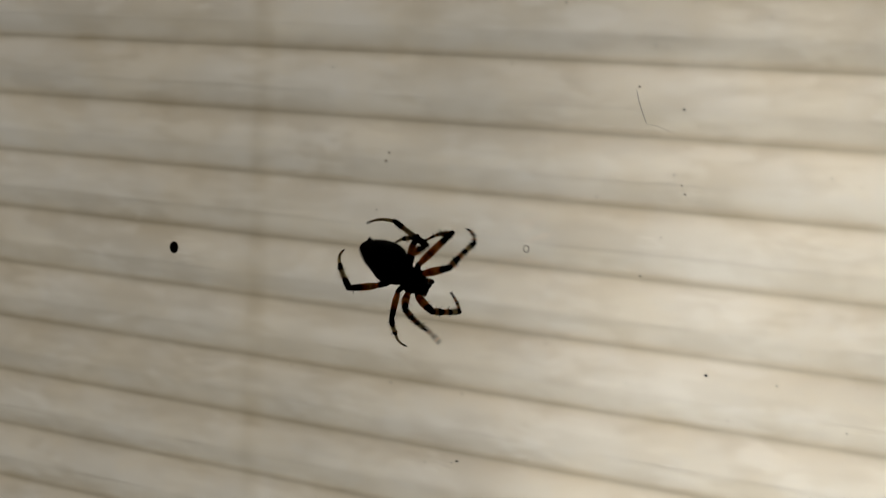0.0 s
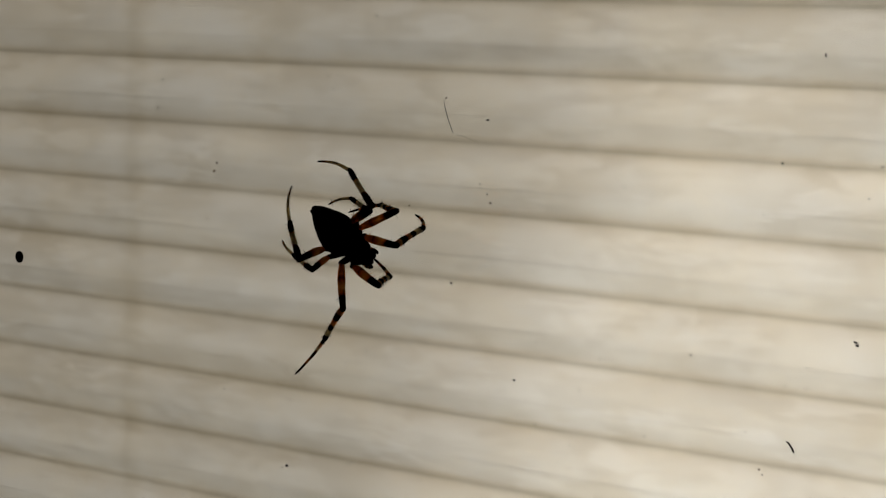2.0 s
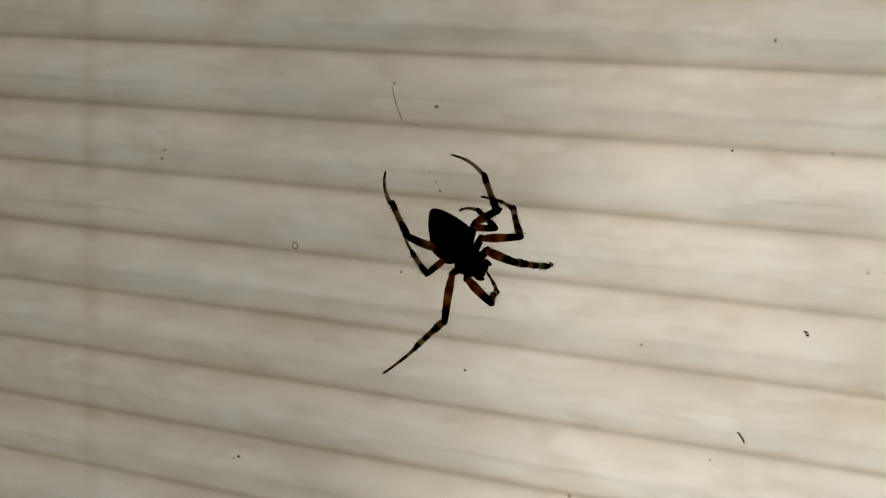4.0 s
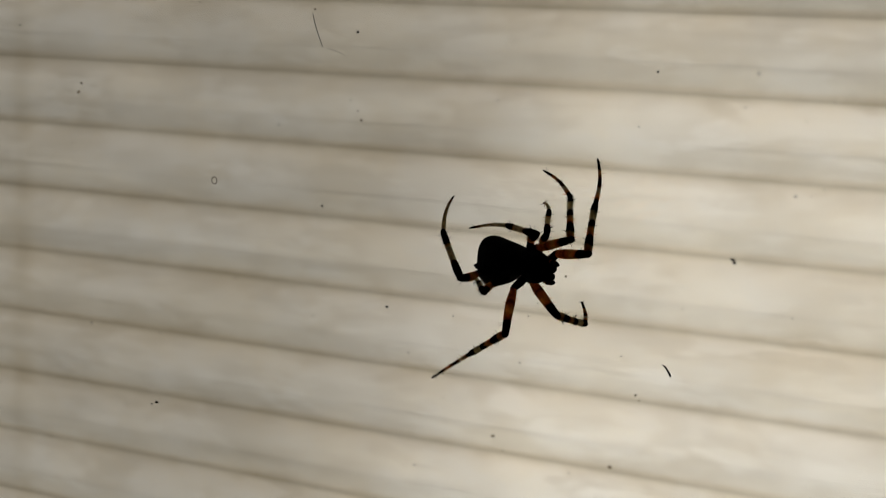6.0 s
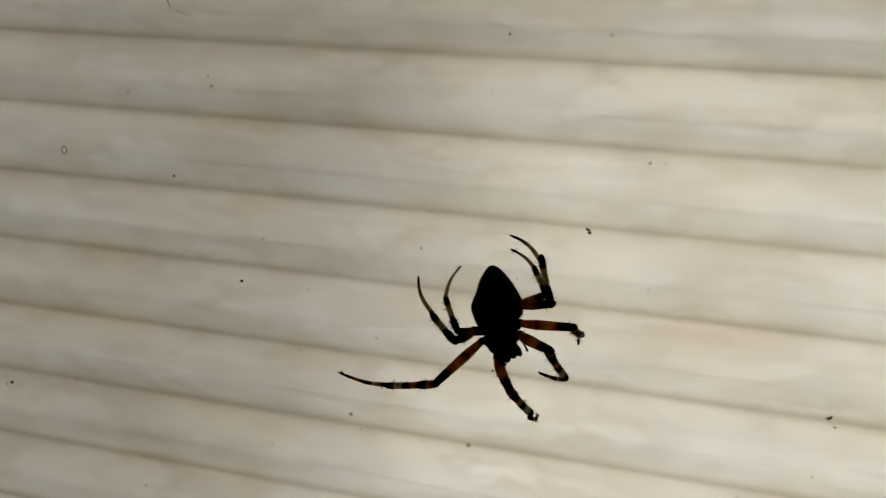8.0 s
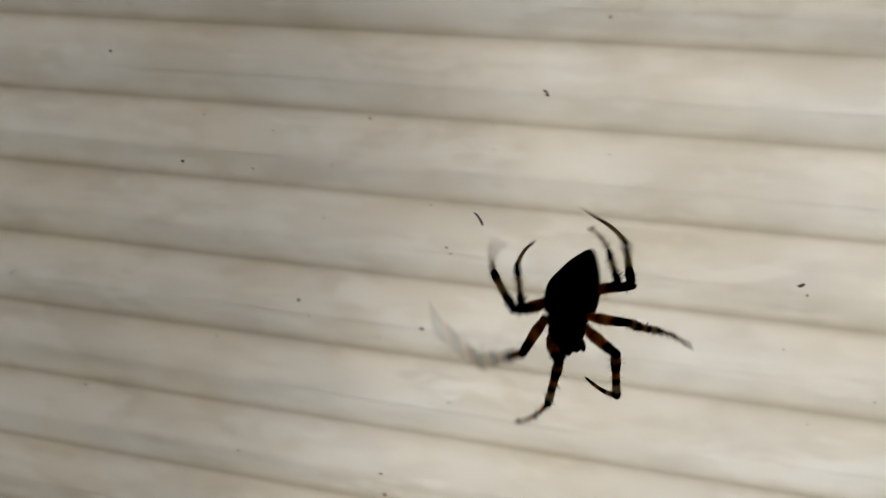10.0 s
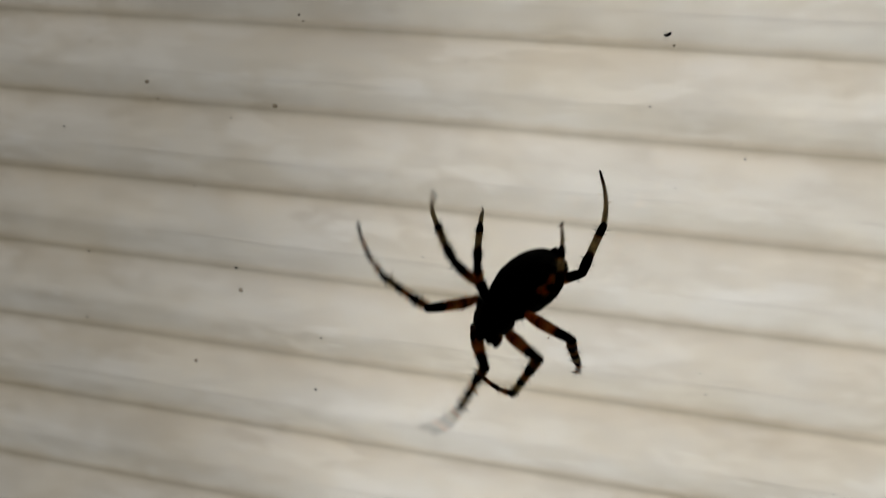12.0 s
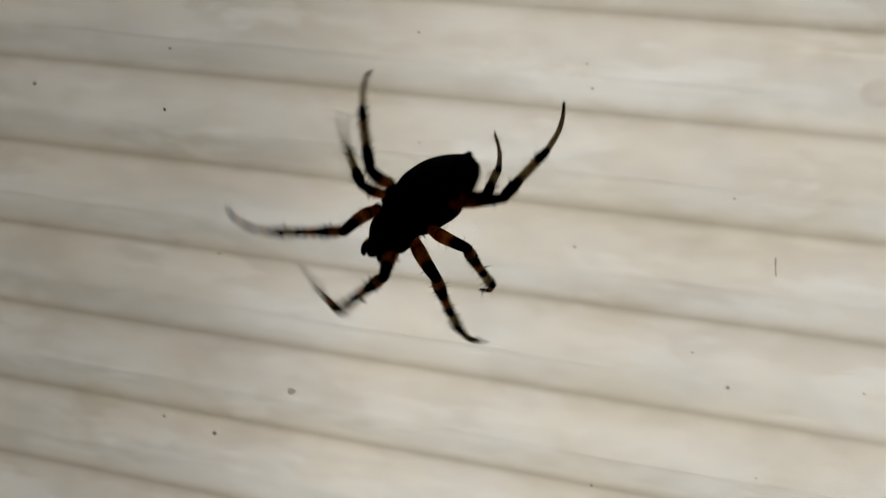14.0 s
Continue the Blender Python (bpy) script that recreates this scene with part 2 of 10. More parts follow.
def residue_material():
    """The dried rim of a drop: a thin film that only dims the light."""
    n = Nodes("dried_film")
    clear = n.add("ShaderNodeBsdfTransparent")
    clear.inputs["Color"].default_value = (0.97, 0.94, 0.90, 1)
    milky = n.add("ShaderNodeBsdfTranslucent")
    milky.inputs["Color"].default_value = (0.62, 0.55, 0.44, 1)
    spots = n.noise(n.add("ShaderNodeTexCoord").outputs["Object"], 1500, 3)
    return n.finish(n.blend(n.ramp(spots, [(0.35, (0.02, 0.02, 0.02)), (0.7, (0.12, 0.12, 0.12))]), clear.outputs[0], milky.outputs[0]))


FILM = residue_material()


def dust_material(name, thick):
    """Thin grey dust that lets part of the light through."""
    n = Nodes(name)
    clear = n.add("ShaderNodeBsdfTransparent")
    clear.inputs["Color"].default_value = (0.86, 0.83, 0.79, 1)
    solid = n.add("ShaderNodeBsdfDiffuse")
    solid.inputs["Color"].default_value = (0.20, 0.18, 0.155, 1)
    spots = n.noise(n.add("ShaderNodeTexCoord").outputs["Object"], 2500, 3)
    return n.finish(n.blend(n.ramp(spots, [(0.35, (thick * 0.15,) * 3), (0.65, (thick,) * 3)]), clear.outputs[0], solid.outputs[0]))


DUST = dust_material("grey_dirt", 0.40)
SMUDGE = dust_material("thin_grey_dirt", 0.20)

# ---- mesh helpers ----


def mesh_of(name, bm, material, smooth=False):
    data = bpy.data.meshes.new(name)
    bmesh.ops.recalc_face_normals(bm, faces=bm.faces)
    bm.to_mesh(data)
    bm.free()
    data.materials.append(material)
    if smooth:
        data.polygons.foreach_set("use_smooth", [True] * len(data.polygons))
    return data


def thing(name, bm, material, label, category, kind="", group="", smooth=False):
    return tagged(new(name, mesh_of(name, bm, material, smooth)), label, category, group, kind)


def part(name, bm, material, parent, label="", smooth=False):
    ob = new(name, mesh_of(name, bm, material, smooth))
    ob.parent = parent
    return tagged(ob, label)


def box(x0, x1, y0, y1, z0, z1, bevel=0.0, bm=None):
    bm = bm or bmesh.new()
    made = bmesh.ops.create_cube(bm, size=1.0, matrix=Matrix.Translation(((x0 + x1) / 2, (y0 + y1) / 2, (z0 + z1) / 2)) @ Matrix.Diagonal((x1 - x0, y1 - y0, z1 - z0, 1)))
    if bevel:
        edges = {e for v in made["verts"] for e in v.link_edges}
        bmesh.ops.bevel(bm, geom=list(edges), offset=bevel, segments=2, affect="EDGES", profile=0.5)
    return bm


def tube(bm, centres, radii, sides=12, squash=1.0):
    """A closed tube along the centres; squash flattens it in the third direction."""
    rings = []
    for i, (c, r) in enumerate(zip(centres, radii)):
        c = Vector(c)
        a, b = Vector(centres[max(i - 1, 0)]), Vector(centres[min(i + 1, len(centres) - 1)])
        along = (b - a).normalized()
        side = along.cross(Vector((0, 0, 1)))
        side = side.normalized() if side.length > 1e-6 else Vector((0, 1, 0))
        up = side.cross(along)
        rings.append([bm.verts.new(c + side * (r * math.cos(k * math.tau / sides)) + up * (squash * r * math.sin(k * math.tau / sides))) for k in range(sides)])
    for lower, upper in zip(rings, rings[1:]):
        for k in range(sides):
            bm.faces.new((lower[k], lower[(k + 1) % sides], upper[(k + 1) % sides], upper[k]))
    bm.faces.new(rings[0][::-1])
    bm.faces.new(rings[-1])
    return bm


def bristle(bm, foot, way, length, thick=0.00004):
    """A stiff hair: a thin three-sided spike."""
    way = Vector(way).normalized()
    side = way.cross(Vector((0.3, 0.2, 1.0))).normalized()
    up = side.cross(way)
    foot = Vector(foot)
    ring = [bm.verts.new(foot + (side * math.cos(a) + up * math.sin(a)) * thick) for a in (0, 2.1, 4.2)]
    tip = bm.verts.new(foot + way * length)
    for k in range(3):
        bm.faces.new((ring[k], ring[(k + 1) % 3], tip))
    bm.faces.new(ring[::-1])


# ---- the window: wall, frame, pane ----
def wall_with_opening(name, y0, y1, x0, x1, z0, z1, material, label):
    bm = bmesh.new()
    for a in ((x0, LEFT, z0, z1), (RIGHT, x1, z0, z1), (LEFT, RIGHT, TOP, z1), (LEFT, RIGHT, z0, BOTTOM)):
        box(a[0], a[1], y0, y1, a[2], a[3], bm=bm)
    return thing(name, bm, material, label, "wall", "structure")


wall_with_opening("wall_outer", -0.04, 0.06, -2.4, 2.2, -1.55, 1.15, SIDING, "pale painted outside wall with a window opening")
wall_with_opening("wall_inner", 0.06, 0.12, -2.4, 2.2, -1.55, 1.15, PLASTER, "plastered inside wall round the window opening")
for name, (x0, x1, y0, y1) in {"wall_west": (-2.5, -2.4, 0.12, 3.2), "wall_east": (2.2, 2.3, 0.12, 3.2), "wall_back": (-2.4, 2.2, 3.1, 3.2)}.items():
    thing(name, box(x0, x1, y0, y1, -1.55, 1.15), PLASTER, "plain plastered wall of the lit room", "wall", "structure")
thing("floor", box(-2.5, 2.3, 0.12, 3.2, -1.65, -1.55), BOARDS, "wooden floor of the lit room", "floor", "structure")
thing("ceiling", box(-2.5, 2.3, -0.04, 3.2, 1.15, 1.25), PLASTER, "plain plastered ceiling of the lit room", "ceiling", "structure")
thing("ground", box(-60, 60, -80, -0.04, -1.80, -1.70), SOIL, "dark bare ground outside at night", "ground", "structure")

window = tagged(new("window_1"), "single-pane window with white painted frame and dirty glass", "window", kind="structure")
for n_, (x0, x1, z0, z1) in enumerate(((LEFT, LEFT + 0.05, BOTTOM, TOP), (RIGHT - 0.05, RIGHT, BOTTOM, TOP), (LEFT + 0.05, RIGHT - 0.05, TOP - 0.05, TOP), (LEFT + 0.05, RIGHT - 0.05, BOTTOM, BOTTOM + 0.05))):
    part("window_frame", box(x0, x1, -0.018, 0.032, z0, z1, 0.003), PAINT, window, "white painted wooden frame")
part("window_sill", box(LEFT - 0.03, RIGHT + 0.03, -0.09, -0.042, BOTTOM - 0.03, BOTTOM - 0.002, 0.004), PAINT, window, "white painted sill")
pane = part("pane", box(LEFT + 0.048, RIGHT - 0.048, GLASS, GLASS + 0.004, BOTTOM + 0.048, TOP - 0.048), GLASSY, window, "clear dirty glass pane")
pane.visible_shadow = False

# ---- the pleated blind behind the glass ----
# height below the upper seam and reach towards the glass, in millimetres
PROFILE = [(0.0, 0.0), (-0.5, 0.02), (-1.4, 0.13), (-3.0, 0.45), (-5.5, 0.98), (-8.2, 1.42), (-10.4, 1.68), (-11.4, 1.73), (-12.4, 1.66), (-14.0, 1.32), (-16.0, 0.80), (-17.4, 0.40), (-18.6, 0.13), (-19.5, 0.02), (-20.0, 0.0)]


def pleat_mesh(seed):
    """One pleat of cloth across the window, 0.25 mm thick, a little uneven along its length."""
    bm = bmesh.new()
    x0, x1, steps = LEFT + 0.07, RIGHT - 0.07, 64
    front, back = [], []
    for i in range(steps + 1):
        x = x0 + (x1 - x0) * i / steps
        rows_f, rows_b = [], []
        for z, d in PROFILE:
            loose = min(1.0, -z / 3.0, (20.0 + z) / 3.0)
            w = loose * (noise.noise((x * 9, z * 0.12, seed * 7.3)) * 0.55 + noise.noise((x * 34, z * 0.3, seed * 3.1)) * 0.22)
            dz = loose * noise.noise((x * 7, 4.0, seed * 5.7)) * 0.5
            rows_f.append(bm.verts.new((x, -(d + w) / 1000, (z + dz) / 1000)))
        front.append(rows_f)
    for a, b in zip(front, front[1:]):
        for k in range(len(PROFILE) - 1):
            bm.faces.new((a[k], a[k + 1], b[k + 1], b[k]))
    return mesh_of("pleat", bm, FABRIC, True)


def pleated_blind():
    blind = tagged(new("pleated_blind"), "closed off-white pleated cloth blind, lit from behind", "blind")
    blind.matrix_world = pose(0, SHADE, 0)
    kinds = [pleat_mesh(s) for s in range(6)]
    rail = 0.018
    first, last = math.ceil((TOP - 0.052 - rail) / PITCH) - 1, math.floor((BOTTOM + 0.052 + rail) / PITCH) + 1
    order = random.Random(5)
    for k in range(first, last, -1):
        cloth = new("pleat", kinds[order.randrange(6)])
        cloth.parent, cloth.location = blind, (0, 0, k * PITCH)
    cord = bmesh.new()
    box(-0.1975, -0.1905, 0.0030, 0.0033, last * PITCH + 0.018, first * PITCH, bm=cord)
    part("lift_tape", cord, TAPE, blind, "narrow white lift tape behind the cloth")
    top, low = first * PITCH, (last) * PITCH
    part("headrail", box(LEFT + 0.055, RIGHT - 0.055, -0.012, 0.018, top + 0.0015, top + rail, 0.002), PAINT, blind, "white headrail")
    part("bottom_rail", box(LEFT + 0.068, RIGHT - 0.068, -0.010, 0.012, low - rail, low - 0.0015 + PITCH - 0.02, 0.002), PAINT, blind, "white bottom rail")
    return blind


blind = pleated_blind()

# ---- dirt on the outer face of the glass ----


def dirt_speck(x, z, size, dark=False):
    """An uneven grain stuck to the glass."""
    r = random.Random(round(x * 1e4) * 7919 + round(z * 1e4))
    bm = bmesh.new()
    bmesh.ops.create_icosphere(bm, subdivisions=2, radius=size / 2)
    stretch, turn = r.uniform(0.6, 1.0), r.uniform(0, 3.14)
    for v in bm.verts:
        k = 1 + 0.45 * noise.noise(v.co * (1.6 / size) + Vector((x * 900, 0, z * 900)))
        u, w = v.co.x * math.cos(turn) + v.co.z * math.sin(turn), -v.co.x * math.sin(turn) + v.co.z * math.cos(turn)
        v.co = Vector((u * k, v.co.y * 0.35 * k, w * k * stretch))
    ob = thing("dirt_speck", bm, SOOT if dark else SMUDGE if size > 0.0007 else DUST, "tiny dark grain of dirt stuck to the window glass" if dark else "tiny grey grain of dirt stuck to the window glass", "dirt", group="dirt specks on the glass", smooth=True)
    ob.location = (x, GLASS - size * 0.12, z)


def dirt_crumb(x, z, size):
    """A ragged crumb: a few grains stuck together, with thin tails."""
    r = random.Random(round(x * 1e4) * 31 + round(z * 1e4))
    bm = bmesh.new()
    for _ in range(6):
        at = Vector((r.uniform(-0.42, 0.42) * size, -0.1 * size, r.uniform(-0.42, 0.42) * size))
        made = bmesh.ops.create_icosphere(bm, subdivisions=1, radius=size * r.uniform(0.09, 0.22))
        for v in made["verts"]:
            v.co = Vector((v.co.x * r.uniform(0.8, 1.3), v.co.y * 0.4, v.co.z * r.uniform(0.8, 1.3))) + at
    for _ in range(3):
        a = r.uniform(0, math.tau)
        bristle(bm, (0, -0.1 * size, 0), (math.cos(a), 0, math.sin(a)), size * r.uniform(0.5, 0.8), size * 0.05)
    ob = thing("dirt_crumb", bm, SOOT, "ragged dark crumb of dirt stuck to the window glass", "dirt", group="dirt crumbs on the glass", smooth=True)
    ob.location = (x, GLASS, z)


def strand(name, points, radii, material, label, category):
    bm = bmesh.new()
    tube(bm, [(x, GLASS - max(radii) * 0.9, z) for x, z in points], radii, 6)
    return thing(name, bm, material, label, category, smooth=True)


dirt_speck(-0.0305, -0.0116, 0.00033, True)
dirt_speck(-0.0242, -0.0117, 0.00033, True)
dirt_speck(-0.0532, -0.0180, 0.00035, True)
dirt_crumb(0.0204, -0.0149, 0.00078)
dirt_speck(-0.1282, -0.0258, 0.00050, True)
dirt_speck(-0.0843, -0.0231, 0.00047)
dirt_speck(-0.0829, -0.0260, 0.00047)
dirt_speck(-0.0730, -0.0097, 0.00042)
dirt_speck(-0.0462, -0.0307, 0.00062, True)
dirt_speck(0.0142, -0.0355, 0.00050, True)
dirt_speck(0.0303, -0.0410, 0.00032, True)
dirt_speck(-0.0472, -0.0442, 0.00033, True)
dirt_speck(-0.0454, -0.0463, 0.00049)
dirt_speck(-0.0161, -0.0424, 0.00032, True)
dirt_speck(-0.1127, -0.0444, 0.00061)
dirt_speck(-0.1152, -0.0578, 0.00045)
dirt_speck(-0.0526, -0.0662, 0.00051, True)
dirt_speck(-0.0723, -0.0837, 0.00044)
dirt_speck(-0.0187, -0.0785, 0.00036, True)
dirt_speck(-0.0328, -0.0766, 0.00041)
dirt_speck(-0.0370, -0.0855, 0.00072, True)
dirt_crumb(0.0307, -0.0687, 0.00103)
dirt_speck(-0.0173, -0.0866, 0.00031, True)
dirt_speck(0.0117, -0.0891, 0.00040)
dirt_speck(-0.0318, -0.0944, 0.00041)
dirt_speck(-0.0537, -0.0896, 0.00039)
dirt_speck(-0.1093, -0.0981, 0.00045, True)
dirt_speck(-0.1361, -0.0981, 0.00048)
dirt_speck(-0.0916, -0.1140, 0.00080, True)
dirt_speck(-0.0747, -0.1104, 0.00037, True)
dirt_speck(-0.0997, -0.1157, 0.00034, True)
dirt_speck(-0.0240, -0.0977, 0.00038)
dirt_speck(-0.0082, -0.0932, 0.00040)
dirt_speck(-0.1295, -0.0325, 0.00037, True)
dirt_speck(-0.1134, -0.0464, 0.00087)
dirt_speck(-0.0559, -0.0265, 0.00049)
dirt_speck(-0.0446, -0.0481, 0.00053)
dirt_speck(-0.0488, -0.0575, 0.00034)
dirt_crumb(0.0321, -0.0349, 0.00069)
dirt_speck(-0.0070, -0.0419, 0.00024, True)
dirt_speck(0.0115, -0.0456, 0.00030, True)
dirt_speck(-0.0028, -0.0464, 0.00026, True)
dirt_speck(0.0408, -0.0427, 0.00028, True)
dirt_speck(0.0452, -0.0391, 0.00029)
dirt_speck(0.0371, -0.0161, 0.00034)
dirt_speck(0.0447, -0.0182, 0.00075, True)
dirt_speck(0.0220, -0.0745, 0.00031, True)
dirt_speck(0.0011, -0.0680, 0.00028)
dirt_speck(-0.0002, -0.0750, 0.00047)
dirt_speck(-0.0226, -0.0856, 0.00041)
dirt_speck(0.0157, -0.0972, 0.00035)
dirt_speck(-0.0929, -0.1146, 0.00048, True)
dirt_speck(-0.1204, -0.1265, 0.00046)
dirt_speck(-0.0913, -0.0981, 0.00043)
dirt_speck(0.0430, -0.0559, 0.00029, True)
dirt_speck(0.0450, -0.0544, 0.00029, True)
dirt_speck(-0.0105, -0.0437, 0.00027)
dirt_speck(0.0510, -0.0296, 0.00025, True)
dirt_crumb(0.0403, -0.0560, 0.00058)
dirt_speck(0.0223, -0.0786, 0.00035)
dirt_speck(-0.0633, -0.0502, 0.00048)
dirt_speck(-0.0127, -0.1088, 0.00084)
dirt_speck(0.0112, -0.1111, 0.00099)
dirt_speck(-0.0238, -0.1027, 0.00038)
dirt_speck(-0.0756, -0.1110, 0.00035, True)
dirt_speck(-0.0292, -0.1177, 0.00046)
dirt_speck(0.0032, -0.1137, 0.00037)
dirt_speck(0.0005, -0.0661, 0.00032)
dirt_speck(0.0457, -0.0655, 0.00025, True)
dirt_speck(0.0419, -0.0779, 0.00031)
dirt_speck(0.0665, -0.0683, 0.00018, True)
dirt_crumb(0.0737, -0.0961, 0.00114)
dirt_speck(0.0748, -0.0975, 0.00045)
dirt_speck(0.0865, -0.1132, 0.00034, True)
dirt_speck(0.0909, -0.1076, 0.00023, True)
dirt_speck(0.0851, -0.1072, 0.00023, True)
dirt_speck(0.0721, -0.1066, 0.00036)
dirt_speck(0.0769, -0.1184, 0.00030)
dirt_speck(-0.0106, -0.1115, 0.00043)
dirt_speck(-0.0071, -0.0837, 0.00033)
dirt_speck(-0.0054, -0.0809, 0.00033)
dirt_speck(0.0150, -0.0962, 0.00049)
dirt_speck(0.0169, -0.1239, 0.00042)
dirt_speck(-0.0035, -0.1258, 0.00034)
dirt_speck(-0.0581, -0.1314, 0.00056)
dirt_speck(0.0047, -0.1391, 0.00058, True)
dirt_speck(0.0057, -0.1429, 0.00087)
dirt_speck(-0.0243, -0.1395, 0.00045)
dirt_speck(-0.0248, -0.1516, 0.00045)
dirt_speck(0.0184, -0.0787, 0.00032)
dirt_speck(0.0208, -0.1493, 0.00052)
dirt_speck(-0.0027, -0.1566, 0.00071)
dirt_speck(0.0201, -0.1585, 0.00046, True)
dirt_speck(0.0380, -0.1334, 0.00030)
dirt_speck(0.1045, -0.1621, 0.00023, True)
dirt_speck(0.0841, -0.1713, 0.00042)
dirt_speck(0.0299, -0.1795, 0.00042)
dirt_speck(0.0833, -0.1463, 0.00025, True)
dirt_speck(0.0211, -0.2072, 0.00046)
dirt_speck(0.0301, -0.2085, 0.00068)
dirt_speck(0.0429, -0.1993, 0.00132)
dirt_speck(0.0595, -0.1440, 0.00040)
dirt_speck(0.0844, -0.1495, 0.00032)
dirt_speck(0.1067, -0.1879, 0.00052)
dirt_speck(0.1240, -0.1858, 0.00032)
dirt_speck(0.1120, -0.2000, 0.00032, True)
dirt_speck(0.1015, -0.1837, 0.00033)
dirt_speck(0.1114, -0.1796, 0.00026)
dirt_speck(0.0898, -0.2055, 0.00041)
dirt_speck(0.0606, -0.1593, 0.00027)
dirt_speck(-0.1132, -0.0479, 0.00022)
dirt_speck(-0.1063, -0.0268, 0.00022)
dirt_speck(-0.1343, -0.0327, 0.00022)
dirt_speck(-0.0730, -0.0404, 0.00022)
dirt_speck(-0.0890, -0.0669, 0.00022)
dirt_speck(-0.1845, -0.1055, 0.00022)
dirt_speck(-0.2225, -0.1218, 0.00022)
dirt_speck(-0.1765, -0.1293, 0.00022)
dirt_speck(-0.1320, -0.1294, 0.00022)
dirt_speck(-0.2209, -0.0452, 0.00022)
dirt_speck(-0.1647, -0.0742, 0.00022)
dirt_speck(-0.1209, -0.0486, 0.00022)
dirt_speck(0.0173, -0.0471, 0.00022)
dirt_speck(-0.0633, -0.0365, 0.00022)
dirt_speck(0.0432, -0.1019, 0.00022)
dirt_speck(0.0837, -0.0854, 0.00022)
dirt_speck(0.0613, -0.0881, 0.00022)
dirt_speck(0.0959, -0.0883, 0.00022)
dirt_speck(0.0994, -0.1026, 0.00022)
dirt_speck(0.0843, -0.1111, 0.00022)
dirt_speck(0.0739, -0.1107, 0.00022)
dirt_speck(0.0603, -0.1125, 0.00022)
dirt_speck(0.0817, -0.1294, 0.00022)
dirt_speck(0.1119, -0.1757, 0.00022)
dirt_speck(0.1191, -0.1503, 0.00022)


def resin_drop(x, z):
    """The one large dark round spot."""
    bm = bmesh.new()
    bmesh.ops.create_uvsphere(bm, u_segments=24, v_segments=14, radius=1.0)
    for v in bm.verts:
        k = 1 + 0.07 * noise.noise(v.co * 1.7)
        v.co = Vector((v.co.x * 0.00125 * k, v.co.y * 0.0005, v.co.z * 0.00150 * k))
    ob = thing("dark_spot", bm, SOOT, "round dark spot of dirt on the window glass", "dirt", smooth=True)
    ob.location = (x, GLASS - 0.0004, z)


resin_drop(-0.1708, -0.0725)


def drop_ring(x, z, radius, wide):
    bm = bmesh.new()
    n_ = 28
    loop = [(x + radius * (0.9 + 0.1 * noise.noise((math.cos(a), math.sin(a), z * 50))) * math.cos(a), GLASS - 0.00005, z + radius * math.sin(a) * 1.12) for a in [k * math.tau / n_ for k in range(n_)]]
    ring = []
    for k, c in enumerate(loop):
        out = Vector((c[0] - x, 0, c[2] - z)).normalized()
        ring.append([bm.verts.new(Vector(c) + out * (wide * math.cos(b)) + Vector((0, 1, 0)) * (wide * 0.5 * math.sin(b))) for b in (0, 1.57, 3.14, 4.71)])
    for a, b in zip(ring, ring[1:] + ring[:1]):
        for j in range(4):
            bm.faces.new((a[j], b[j], b[(j + 1) % 4], a[(j + 1) % 4]))
    thing("dried_drop", bm, DUST, "pale ring of a dried water drop on the glass", "stain", smooth=True)


drop_ring(-0.0783, -0.0631, 0.00068, 0.00012)


def dried_stain(x, z):
    bm = bmesh.new()
    n_ = 36
    edge = []
    for k in range(n_):
        a = k * math.tau / n_
        r = 0.0017 * (1 + 0.12 * noise.noise((math.cos(a) * 1.4, math.sin(a) * 1.4, 2.0)))
        edge.append((x + r * 1.25 * math.cos(a), z + r * math.sin(a)))
    low = [bm.verts.new((u, GLASS - 0.00002, w)) for u, w in edge]
    top = [bm.verts.new((x + (u - x) * 0.96, GLASS - 0.00009, z + (w - z) * 0.96)) for u, w in edge]
    for k in range(n_):
        bm.faces.new((low[k], low[(k + 1) % n_], top[(k + 1) % n_], top[k]))
    bm.faces.new(top)
    thing("dried_stain", bm, FILM, "thin brownish dried stain on the glass", "stain")


dried_stain(0.1201, -0.1470)
strand("hooked_hair", [(0.0196, -0.0897), (0.0201, -0.0899), (0.0207, -0.0907), (0.0211, -0.0913), (0.0212, -0.0917)], [0.00012, 0.00017, 0.00019, 0.00021, 0.00018], SOOT, "short black hooked hair stuck to the glass", "hair")
strand("stuck_fibre", [(-0.0564, -0.0273), (-0.0558, -0.0294), (-0.0550, -0.0315), (-0.0539, -0.0339)], [0.00005, 0.00008, 0.00006, 0.00007], SOOT, "thin dark fibre stuck to the glass", "fibre")
strand("stuck_fibre", [(-0.0530, -0.0342), (-0.0512, -0.0345), (-0.0485, -0.0355)], [0.00003, 0.00005, 0.00003], DUST, "thin grey fibre stuck to the glass", "fibre")


def streak(x, z):
    strand("dried_run", [(x, z), (x + 0.0001, z - 0.0012), (x + 0.0003, z - 0.0024)], [0.00018, 0.00008, 0.00014], SMUDGE, "short grey run of dried dirt on the glass", "stain")


streak(0.1107, -0.1693)

